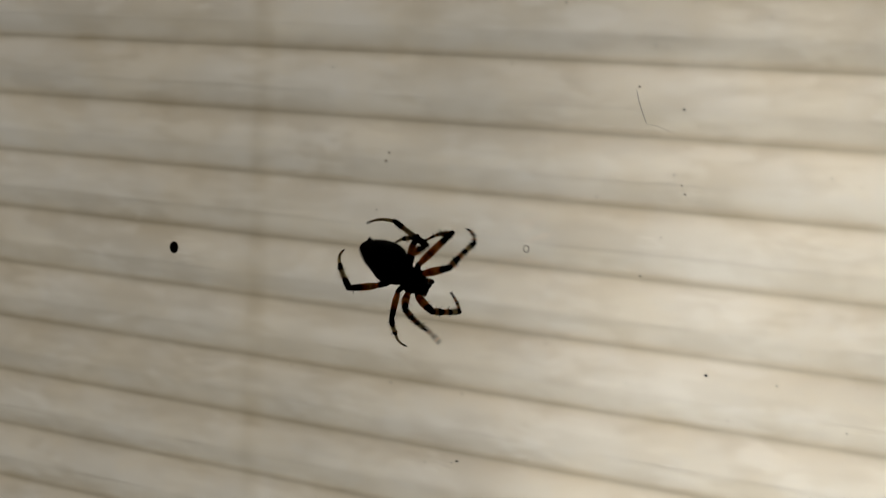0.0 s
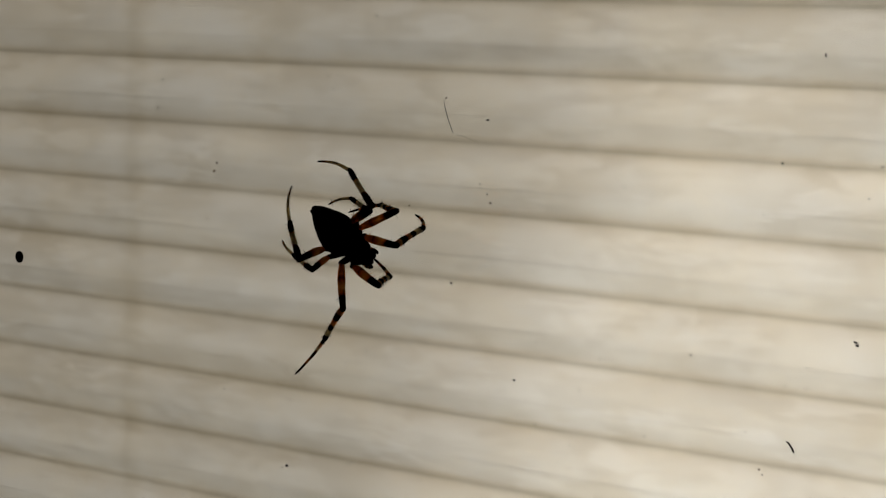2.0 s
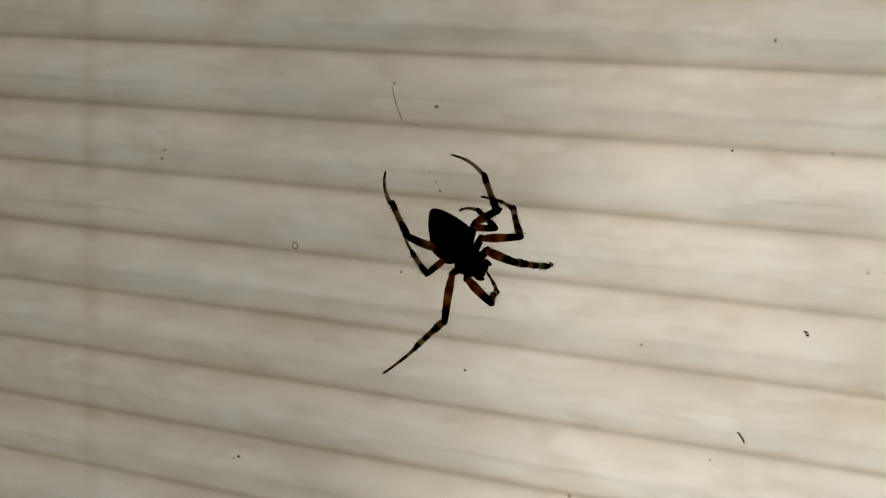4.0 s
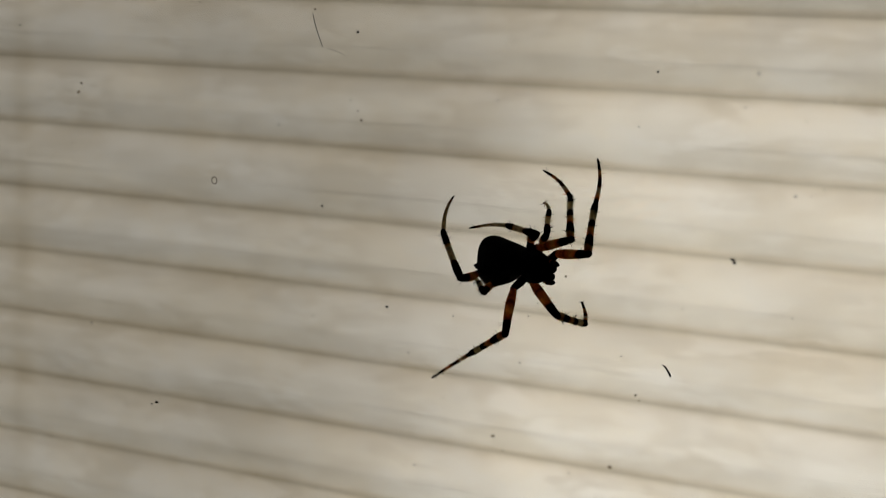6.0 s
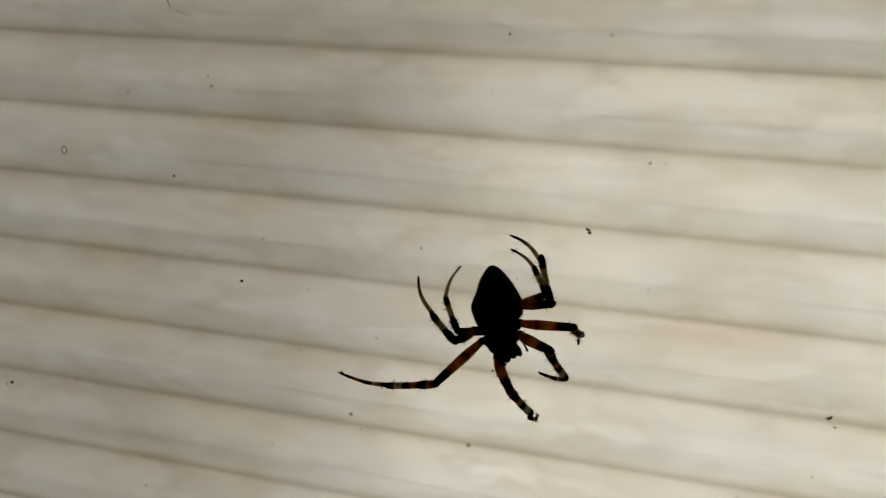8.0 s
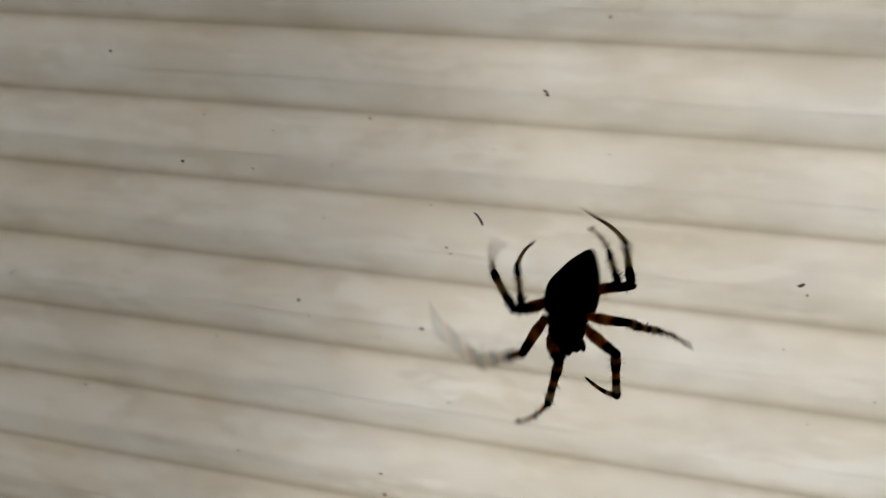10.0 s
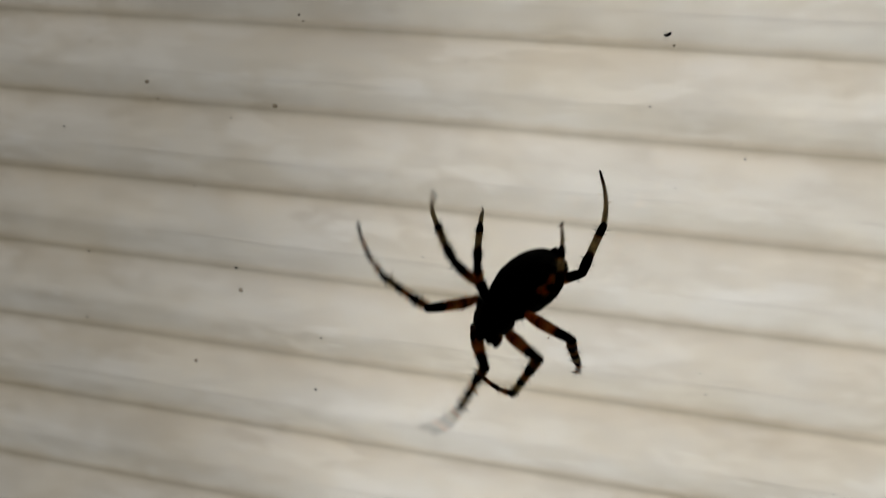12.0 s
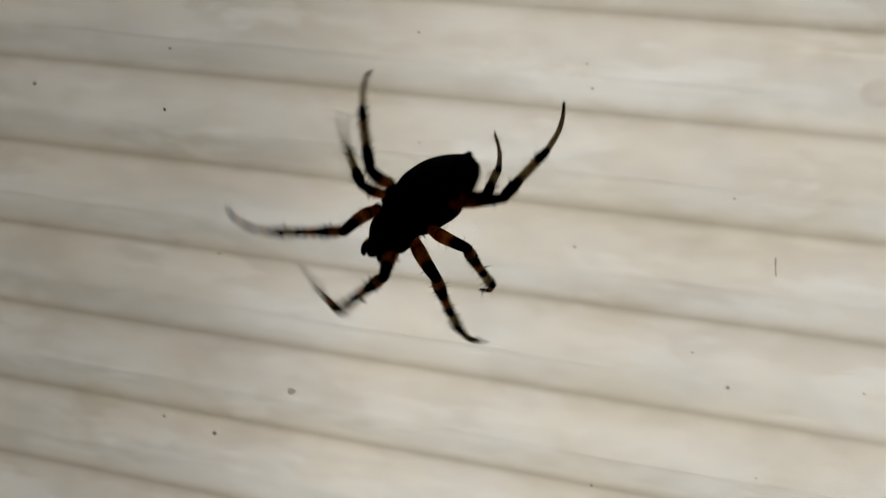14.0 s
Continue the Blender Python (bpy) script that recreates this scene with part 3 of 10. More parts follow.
# ---- the spider ----
LENGTHS = {
    "L1": (0.00908, 0.00836, 0.00728),
    "L2": (0.01071, 0.01023, 0.01030),
    "L3": (0.00615, 0.00657, 0.00768),
    "L4": (0.00878, 0.00826, 0.00905),
    "R1": (0.00911, 0.00923, 0.00979),
    "R2": (0.00972, 0.00855, 0.00817),
    "R3": (0.00650, 0.00525, 0.00605),
    "R4": (0.00807, 0.00855, 0.00860),
}
ABDOMEN, FOREBODY = 0.01129, 0.00620
spider = tagged(new("spider"), "black orb-weaver spider with ringed rust-brown legs, hanging head down", "spider")


def make_abdomen():
    """Egg-shaped, widest before the middle, ending in a blunt knob; two low humps on the shoulders."""
    bm = bmesh.new()
    n_, sides = 22, 28
    length, half = ABDOMEN * 1.06, ABDOMEN * 0.338
    rings = []
    for i in range(n_ + 1):
        u = i / n_
        x = -0.10 * ABDOMEN + u * length
        wide = 1.04 * half * max(0.05, (1 - ((0.38 - u) / 0.42) ** 2) ** 0.5 if u < 0.38 else (1 - ((u - 0.38) / 0.62) ** 1.55) ** 0.85)
        deep = half * max(0.05, 1.06 * min(1.0, u / 0.60) ** 0.48 * (1 - max(0.0, (u - 0.60) / 0.40) ** 3.2) ** 0.5)
        ring = []
        for k in range(sides):
            a = k * math.tau / sides
            lump = 1 + 0.05 * noise.noise((u * 5, math.cos(a) * 1.6, math.sin(a) * 1.6)) + 0.02 * noise.noise((u * 22, math.cos(a) * 7, math.sin(a) * 7))
            hump = 0.08 * half * math.exp(-((u - 0.36) / 0.12) ** 2) * max(0.0, math.cos(2 * (a - 0.6))) ** 3
            ring.append(bm.verts.new((x, math.cos(a) * (wide * lump + hump), math.sin(a) * (deep * lump * (1.22 if math.sin(a) > 0 else 0.90) + hump))))
        rings.append(ring)
    for p, q in zip(rings, rings[1:]):
        for k in range(sides):
            bm.faces.new((p[k], p[(k + 1) % sides], q[(k + 1) % sides], q[k]))
    bm.faces.new(rings[0][::-1])
    bm.faces.new(rings[-1])
    r = random.Random(4)
    for _ in range(240):
        u, a = r.uniform(0.08, 0.97), r.uniform(0, math.tau)
        ring = rings[int(u * n_)]
        v = ring[int(a / math.tau * sides) % sides].co
        bristle(bm, v * 0.99, Vector((0.25, v.y / half, v.z / half)), r.uniform(0.0003, 0.0006), 0.000025)
    return part("abdomen", bm, CHITIN, spider, "plump black pointed abdomen", True)


def make_forebody():
    bm = bmesh.new()
    f = FOREBODY
    tube(bm, [(-0.10 * f, 0, 0), (0.02 * f, 0, 0), (0.18 * f, 0, 0), (0.40 * f, 0, 0), (0.60 * f, 0, 0), (0.75 * f, 0, 0), (0.86 * f, 0, 0), (0.94 * f, 0, 0), (0.97 * f, 0, 0)],
         [0.14 * f, 0.27 * f, 0.40 * f, 0.45 * f, 0.40 * f, 0.30 * f, 0.26 * f, 0.20 * f, 0.06 * f], 22, 0.8)
    for v in bm.verts:
        v.co *= 1 + 0.05 * noise.noise(v.co * 900)
    r = random.Random(8)
    for _ in range(70):
        a, u = r.uniform(0, math.tau), r.uniform(0.3, 1.0)
        bristle(bm, (u * f, 0.3 * f * math.cos(a), 0.24 * f * math.sin(a)), (0.4, math.cos(a), math.sin(a)), r.uniform(0.0003, 0.0006), 0.000025)
    return part("cephalothorax", bm, CHITIN, spider, "black head and breast", True)


abdomen = make_abdomen()
make_forebody()
f_ = FOREBODY
for side in (-1, 1):
    jaw = bmesh.new()
    tube(jaw, [(0.80 * f_, side * 0.10 * f_, -0.06 * f_), (0.89 * f_, side * 0.11 * f_, -0.11 * f_), (0.96 * f_, side * 0.09 * f_, -0.15 * f_), (1.00 * f_, side * 0.07 * f_, -0.18 * f_)], [0.11 * f_, 0.13 * f_, 0.11 * f_, 0.04 * f_], 12)
    part("jaw", jaw, CHITIN, spider, "short black jaw", True)
    feeler = bmesh.new()
    tube(feeler, [(0.72 * f_, side * 0.20 * f_, -0.06 * f_), (0.80 * f_, side * 0.27 * f_, -0.06 * f_), (0.88 * f_, side * 0.29 * f_, -0.09 * f_), (0.95 * f_, side * 0.27 * f_, -0.14 * f_), (1.00 * f_, side * 0.24 * f_, -0.19 * f_), (1.02 * f_, side * 0.22 * f_, -0.22 * f_)],
         [0.06 * f_, 0.065 * f_, 0.06 * f_, 0.065 * f_, 0.055 * f_, 0.025 * f_], 10)
    r_ = random.Random(21 + side)
    for _ in range(14):
        u, a = r_.uniform(0.82, 0.98), r_.uniform(0, math.tau)
        bristle(feeler, (u * f_, side * 0.27 * f_, -0.11 * f_), (0.3, math.cos(a), math.sin(a)), r_.uniform(0.0005, 0.0008), 0.00004)
    part("pedipalp", feeler, PALP, spider, "short brown feeler", True)
spin = bmesh.new()
tube(spin, [(0.90 * ABDOMEN, 0, 0), (0.965 * ABDOMEN, 0.0001, 0), (0.985 * ABDOMEN, 0, 0.0001)], [0.00085, 0.00055, 0.00030], 10)
for side in (-1, 1):
    tube(spin, [(0.93 * ABDOMEN, side * 0.0005, 0.0001), (0.985 * ABDOMEN, side * 0.0006, 0.0001)], [0.0004, 0.00015], 8)
part("spinneret", spin, CHITIN, abdomen, "", True)


def leg_joint(name, length, radii, bow, material, hairs, seed):
    """One rigid joint of a leg along its own x axis; bow is how far its middle is arched."""
    bm = bmesh.new()
    n_ = len(radii)
    centres = []
    for i in range(n_):
        u = i / (n_ - 1)
        centres.append((u * length, 0, bow * length * math.sin(math.pi * u)))
    capped, round_radii = list(centres), list(radii)
    for turn in (45, 75):
        back, small = math.sin(radians(turn)), math.cos(radians(turn))
        capped.insert(0, (-back * radii[0], 0, -bow * 3 * back * radii[0]))
        round_radii.insert(0, small * radii[0])
        capped.append((length + back * radii[-1], 0, -bow * 3 * back * radii[-1]))
        round_radii.append(small * radii[-1])
    tube(bm, capped, round_radii, 12)
    r = random.Random(seed)
    for _ in range(hairs):
        u, a = r.uniform(0.06, 0.95), r.uniform(0, math.tau)
        k = min(int(u * (n_ - 1)), n_ - 2)
        s = u * (n_ - 1) - k
        c = Vector(centres[k]).lerp(Vector(centres[k + 1]), s)
        rad = radii[k] * (1 - s) + radii[k + 1] * s
        out = Vector((0.35, math.cos(a), math.sin(a)))
        bristle(bm, c + Vector((0, math.cos(a), math.sin(a))) * rad * 0.9, out, r.uniform(0.00045, 0.00105), 0.000065)
    return part(name, bm, material, spider, smooth=True)


legs = {}
for n_, (code, (a, b, c)) in enumerate(LENGTHS.items()):
    stout = {"1": 1.2, "2": 1.12, "3": 0.95, "4": 1.1}[code[1]]
    mm = 0.001 * stout
    hind = code[1] in "34"
    legs[code] = {
        "coxa": leg_joint("coxa", 0.0036, [0.55 * mm, 0.62 * mm, 0.66 * mm, 0.60 * mm, 0.52 * mm], 0.0, CHITIN, 6, n_ + 90),
        "femur": leg_joint("femur", a * 1.03, [0.42 * mm, 0.58 * mm, 0.68 * mm, 0.70 * mm, 0.66 * mm, 0.62 * mm, 0.58 * mm, 0.50 * mm], 0.03, FEMUR_HIND if hind else FEMUR, 16, n_ * 3),
        "tibia": leg_joint("tibia", b * 1.02, [0.48 * mm, 0.60 * mm, 0.60 * mm, 0.50 * mm, 0.47 * mm, 0.47 * mm, 0.46 * mm, 0.49 * mm, 0.51 * mm, 0.43 * mm], 0.03, TIBIA_HIND if hind else TIBIA, 44, n_ * 3 + 1),
        "metatarsus": leg_joint("metatarsus", c, [0.33 * mm, 0.34 * mm, 0.32 * mm, 0.29 * mm, 0.27 * mm, 0.25 * mm, 0.23 * mm, 0.21 * mm, 0.18 * mm, 0.13 * mm], 0.07, META_HIND if hind else META, 8 if hind else 16, n_ * 3 + 2),
    }


def motions():
    """The spider turns and works its legs; every part is placed in the spider's own space."""
    walk(spider, [
        (0, pose(-0.09429, -0.03000, -0.06661, 98.3, 28.3, 17.1)), (0.3, pose(-0.08761, -0.03000, -0.07005, 78.3, -23.7, 27.3)),
        (0.5, pose(-0.07933, -0.03000, -0.06433, 84.2, -37.5, 9.5)), (0.8, pose(-0.07081, -0.03000, -0.06239, 103.5, -51.5, -17.0)),
        (1, pose(-0.06835, -0.03000, -0.05922, 116.0, -52.3, -31.6)), (1.3, pose(-0.06409, -0.03000, -0.05777, 90.5, -24.6, -1.2)),
        (1.5, pose(-0.06423, -0.03000, -0.05828, 92.9, -10.9, -15.0)), (1.8, pose(-0.05972, -0.03000, -0.05460, 83.2, 12.5, -29.1)),
        (2, pose(-0.06225, -0.03000, -0.05567, 82.7, 18.2, -22.4)), (2.2, pose(-0.06090, -0.03000, -0.05499, 81.3, 21.6, -22.5)),
        (4.3, pose(-0.02704, -0.03000, -0.05592, 82.4, 23.7, -18.3)), (4.5, pose(-0.02922, -0.03000, -0.05726, 80.7, 29.6, -18.3)),
        (4.8, pose(-0.02466, -0.03000, -0.04992, 64.6, 53.5, -30.5)), (4.9, pose(-0.02308, -0.03000, -0.05195, 62.4, 47.3, -35.6)),
        (5, pose(-0.02611, -0.03000, -0.05642, 61.2, 41.1, -39.9)), (5.1, pose(-0.02858, -0.03000, -0.05681, 72.2, 36.2, -26.6)),
        (5.2, pose(-0.02676, -0.03000, -0.06043, 81.0, 29.6, -15.4)), (5.3, pose(-0.02096, -0.03000, -0.06056, 87.8, 21.8, -6.0)),
        (5.4, pose(-0.02018, -0.03000, -0.06309, 88.3, 10.8, -12.8)), (5.5, pose(-0.01565, -0.03000, -0.06398, 90.0, -0.0, -19.6)),
        (5.8, pose(-0.00956, -0.03000, -0.06688, 88.1, 3.8, -26.1)), (6, pose(0.00017, -0.03000, -0.06828, 85.3, 8.0, -30.3)),
        (6.3, pose(-0.00138, -0.03000, -0.06940, 90.1, -0.2, -20.2)), (6.5, pose(0.00610, -0.03000, -0.07027, 68.3, 30.6, -38.1)),
        (6.8, pose(0.00674, -0.03000, -0.06867, 52.1, 53.9, -43.9)), (7, pose(0.00647, -0.03000, -0.06945, 45.3, 53.9, -50.7)),
        (7.3, pose(0.01157, -0.03000, -0.06317, 47.1, 74.4, -43.9)), (7.5, pose(0.00775, -0.03000, -0.07217, 37.8, 43.3, -62.0)),
        (7.7, pose(0.01435, -0.03000, -0.07737, 55.7, 37.2, -48.4)), (9.8, pose(0.04022, -0.03000, -0.09172, -8.1, 51.5, -96.4)),
        (10, pose(0.04268, -0.03000, -0.09853, 36.4, 33.2, -68.0)), (10.3, pose(0.04384, -0.03000, -0.10833, 58.7, 28.9, -51.6)),
        (10.5, pose(0.04621, -0.03000, -0.11182, 56.4, 26.4, -56.2)), (10.8, pose(0.04962, -0.03000, -0.11486, 45.0, 37.9, -58.5)),
        (11, pose(0.05430, -0.03000, -0.12050, 13.5, 43.2, -80.6)), (11.3, pose(0.05736, -0.03000, -0.12245, -55.3, 22.3, -118.7)),
        (11.5, pose(0.05833, -0.03000, -0.12190, -57.8, 28.1, -126.7)), (11.8, pose(0.05685, -0.03000, -0.12494, -54.5, 32.4, -126.9)),
        (12, pose(0.05869, -0.03000, -0.13229, -8.9, 23.6, -93.6)), (12.3, pose(0.05556, -0.03000, -0.14020, 41.1, 45.4, -58.2)),
        (12.5, pose(0.06214, -0.03000, -0.14364, 43.2, 25.5, -68.0)), (12.8, pose(0.06552, -0.03000, -0.14490, 31.4, 31.3, -72.4)),
        (13, pose(0.06438, -0.03000, -0.15728, 10.8, 20.7, -86.2)), (13.3, pose(0.06822, -0.03000, -0.15358, -36.5, 31.0, -110.9)),
        (13.5, pose(0.06752, -0.03000, -0.15509, -41.4, 40.1, -119.5)), (13.8, pose(0.06816, -0.03000, -0.15813, -47.5, 35.2, -122.2)),
        (14, pose(0.06898, -0.03000, -0.16422, -27.9, 35.8, -107.2)),
    ])
    walk(abdomen, [
        (0, pose(0.00000, 0.00000, 0.00000, -11.0, 27.2, 176.9)), (0.3, pose(0.00000, 0.00000, 0.00000, -49.7, 44.4, 158.0)),
        (0.4, pose(0.00000, 0.00000, 0.00000, 18.0, 42.3, 171.8)), (0.5, pose(0.00000, 0.00000, 0.00000, 78.2, 32.5, 174.9)),
        (0.8, pose(0.00000, 0.00000, 0.00000, 80.5, 17.6, 177.6)), (1, pose(0.00000, 0.00000, 0.00000, 62.9, 19.1, 172.7)),
        (1.3, pose(0.00000, 0.00000, 0.00000, 40.3, 38.3, 169.8)), (1.5, pose(0.00000, 0.00000, 0.00000, 103.2, 0.4, 176.9)),
        (1.8, pose(0.00000, 0.00000, 0.00000, 36.8, -11.4, 166.0)), (2, pose(0.00000, 0.00000, 0.00000, 35.6, -15.5, 164.3)),
        (2.2, pose(0.00000, 0.00000, 0.00000, 34.0, -8.2, 169.0)), (4.3, pose(0.00000, 0.00000, 0.00000, 17.3, 21.6, 159.3)),
        (4.5, pose(0.00000, 0.00000, 0.00000, 33.5, 17.5, 157.6)), (4.8, pose(0.00000, 0.00000, 0.00000, 3.3, 9.4, 170.2)),
        (5, pose(0.00000, 0.00000, 0.00000, 9.3, -0.5, 162.6)), (5.3, pose(0.00000, 0.00000, 0.00000, 50.1, 47.5, 179.3)),
        (5.5, pose(0.00000, 0.00000, 0.00000, 78.5, 8.0, -176.2)), (5.8, pose(0.00000, 0.00000, 0.00000, 74.6, 22.6, -171.9)),
        (6, pose(0.00000, 0.00000, 0.00000, 87.6, -5.3, -159.6)), (6.133, pose(0.00000, 0.00000, 0.00000, 15.1, 13.9, -167.4)),
        (6.3, pose(0.00000, 0.00000, 0.00000, -41.8, 22.4, -176.2)), (6.4, pose(0.00000, 0.00000, 0.00000, 1.6, 26.7, -179.4)),
        (6.5, pose(0.00000, 0.00000, 0.00000, 47.0, 31.9, -178.4)), (6.8, pose(0.00000, 0.00000, 0.00000, 4.4, 20.6, 172.2)),
        (7, pose(0.00000, 0.00000, 0.00000, 6.3, 17.7, 167.5)), (7.3, pose(0.00000, 0.00000, 0.00000, 48.9, 32.0, 164.2)),
        (7.5, pose(0.00000, 0.00000, 0.00000, 21.6, -7.2, 149.3)), (7.7, pose(0.00000, 0.00000, 0.00000, 12.5, 20.7, 168.4)),
        (9.8, pose(0.00000, 0.00000, 0.00000, 40.6, -2.1, 165.9)), (10, pose(0.00000, 0.00000, 0.00000, 46.7, 0.1, 154.6)),
        (10.3, pose(0.00000, 0.00000, 0.00000, 21.7, 4.9, 157.0)), (10.5, pose(0.00000, 0.00000, 0.00000, 47.8, 16.2, 176.5)),
        (10.8, pose(0.00000, 0.00000, 0.00000, 10.6, 7.0, 169.5)), (11, pose(0.00000, 0.00000, 0.00000, 27.5, -5.5, 166.4)),
        (11.3, pose(0.00000, 0.00000, 0.00000, 18.6, -23.4, -156.4)), (11.5, pose(0.00000, 0.00000, 0.00000, 42.9, -13.9, -165.0)),
        (11.8, pose(0.00000, 0.00000, 0.00000, 55.3, -10.6, 173.3)), (12, pose(0.00000, 0.00000, 0.00000, 76.9, -28.2, 150.1)),
        (12.3, pose(0.00000, 0.00000, 0.00000, 10.2, 10.4, 168.1)), (12.5, pose(0.00000, 0.00000, 0.00000, 53.5, 3.5, 158.7)),
        (12.8, pose(0.00000, 0.00000, 0.00000, 23.9, 2.5, 170.5)), (13, pose(0.00000, 0.00000, 0.00000, 62.8, -21.4, 148.7)),
        (13.3, pose(0.00000, 0.00000, 0.00000, 75.9, -17.1, 174.1)), (13.5, pose(0.00000, 0.00000, 0.00000, 49.4, 2.7, 163.9)),
        (13.8, pose(0.00000, 0.00000, 0.00000, 94.8, -5.6, 162.6)), (14, pose(0.00000, 0.00000, 0.00000, 51.8, -17.5, 164.8)),
    ])
    walk(legs["L1"]["coxa"], [
        (0, pose(0.00349, 0.00056, -0.00043, 13.3, -32.0, -55.1)), (0.3, pose(0.00375, 0.00001, -0.00001, 27.6, -24.9, -102.5)),
        (0.5, pose(0.00345, -0.00038, 0.00002, 6.2, -2.9, -125.4)), (0.8, pose(0.00360, -0.00089, -0.00012, -10.5, 7.8, -97.7)),
        (1, pose(0.00348, -0.00053, -0.00011, -17.8, 10.2, -114.5)), (1.3, pose(0.00358, 0.00075, 0.00002, -1.1, 1.8, -79.5)),
        (1.5, pose(0.00413, 0.00054, 0.00014, -12.5, 11.9, -127.1)), (1.8, pose(0.00289, -0.00138, -0.00020, -25.7, 7.0, -121.2)),
        (2, pose(0.00349, -0.00041, -0.00009, -19.7, 10.8, -118.9)), (2.2, pose(0.00376, 0.00011, 0.00004, -21.2, 17.4, -111.5)),
        (4.3, pose(0.00370, -0.00009, -0.00003, -17.4, 15.9, -98.9)), (4.5, pose(0.00366, -0.00022, -0.00005, -16.0, 12.8, -104.1)),
        (4.8, pose(0.00374, -0.00012, -0.00005, -18.3, 22.8, -79.4)), (5, pose(0.00360, -0.00042, -0.00018, -31.6, 22.9, -106.1)),
        (5.3, pose(0.00371, 0.00027, 0.00003, -5.6, 6.8, -88.5)), (5.5, pose(0.00329, -0.00046, -0.00005, -14.9, 4.9, -133.2)),
        (5.8, pose(0.00342, -0.00089, -0.00026, -26.7, 15.3, -108.9)), (6, pose(0.00364, -0.00009, -0.00003, -25.5, 13.1, -132.9)),
        (6.3, pose(0.00387, 0.00027, 0.00009, -19.4, 15.9, -119.0)), (6.5, pose(0.00370, -0.00006, -0.00003, -37.2, 28.4, -110.8)),
        (6.8, pose(0.00373, -0.00020, -0.00011, -26.7, 28.4, -87.6)), (7, pose(0.00366, -0.00023, -0.00010, -30.0, 24.2, -103.8)),
        (7.3, pose(0.00347, 0.00018, 0.00012, -6.6, 21.7, -37.0)), (7.5, pose(0.00348, -0.00036, -0.00017, -42.5, 21.6, -124.3)),
        (7.7, pose(0.00365, -0.00036, -0.00028, -45.7, 37.2, -100.8)), (9.8, pose(0.00375, -0.00063, -0.00064, -46.9, 45.1, -87.1)),
        (10, pose(0.00319, -0.00075, -0.00038, -56.8, 22.4, -125.5)), (10.3, pose(0.00353, -0.00060, -0.00049, -55.6, 38.0, -107.2)),
        (10.5, pose(0.00331, -0.00056, -0.00030, -53.9, 23.5, -126.0)), (10.8, pose(0.00348, -0.00080, -0.00055, -51.6, 33.5, -106.6)),
        (11, pose(0.00318, -0.00109, -0.00052, -51.4, 23.2, -116.3)), (11.133, pose(0.00338, -0.00033, -0.00090, -75.1, 64.7, -96.8)),
        (11.3, pose(0.00358, 0.00042, -0.00128, 93.6, 70.8, 108.2)), (11.5, pose(0.00377, 0.00030, -0.00080, 62.3, 69.4, 79.8)),
        (11.8, pose(0.00406, 0.00009, -0.00125, 11.3, 74.5, 14.3)), (12, pose(0.00303, -0.00085, -0.00098, -96.8, 42.1, -129.0)),
        (12.3, pose(0.00360, -0.00061, -0.00040, -43.9, 33.1, -101.2)), (12.5, pose(0.00276, -0.00074, -0.00003, -43.7, 1.2, -142.5)),
        (12.8, pose(0.00289, -0.00142, -0.00062, -60.5, 20.7, -120.2)), (13, pose(0.00231, -0.00176, -0.00021, -67.3, 5.2, -128.6)),
        (13.3, pose(0.00371, -0.00110, -0.00197, -70.3, 60.8, -90.5)), (13.5, pose(0.00376, -0.00072, -0.00085, -52.7, 49.9, -87.0)),
        (13.8, pose(0.00381, -0.00067, -0.00104, -55.4, 57.1, -82.0)), (13.9, pose(0.00387, -0.00037, -0.00039, -168.2, 80.4, -161.9)),
        (14, pose(0.00392, -0.00008, 0.00027, 118.5, 50.7, 158.1)),
    ])
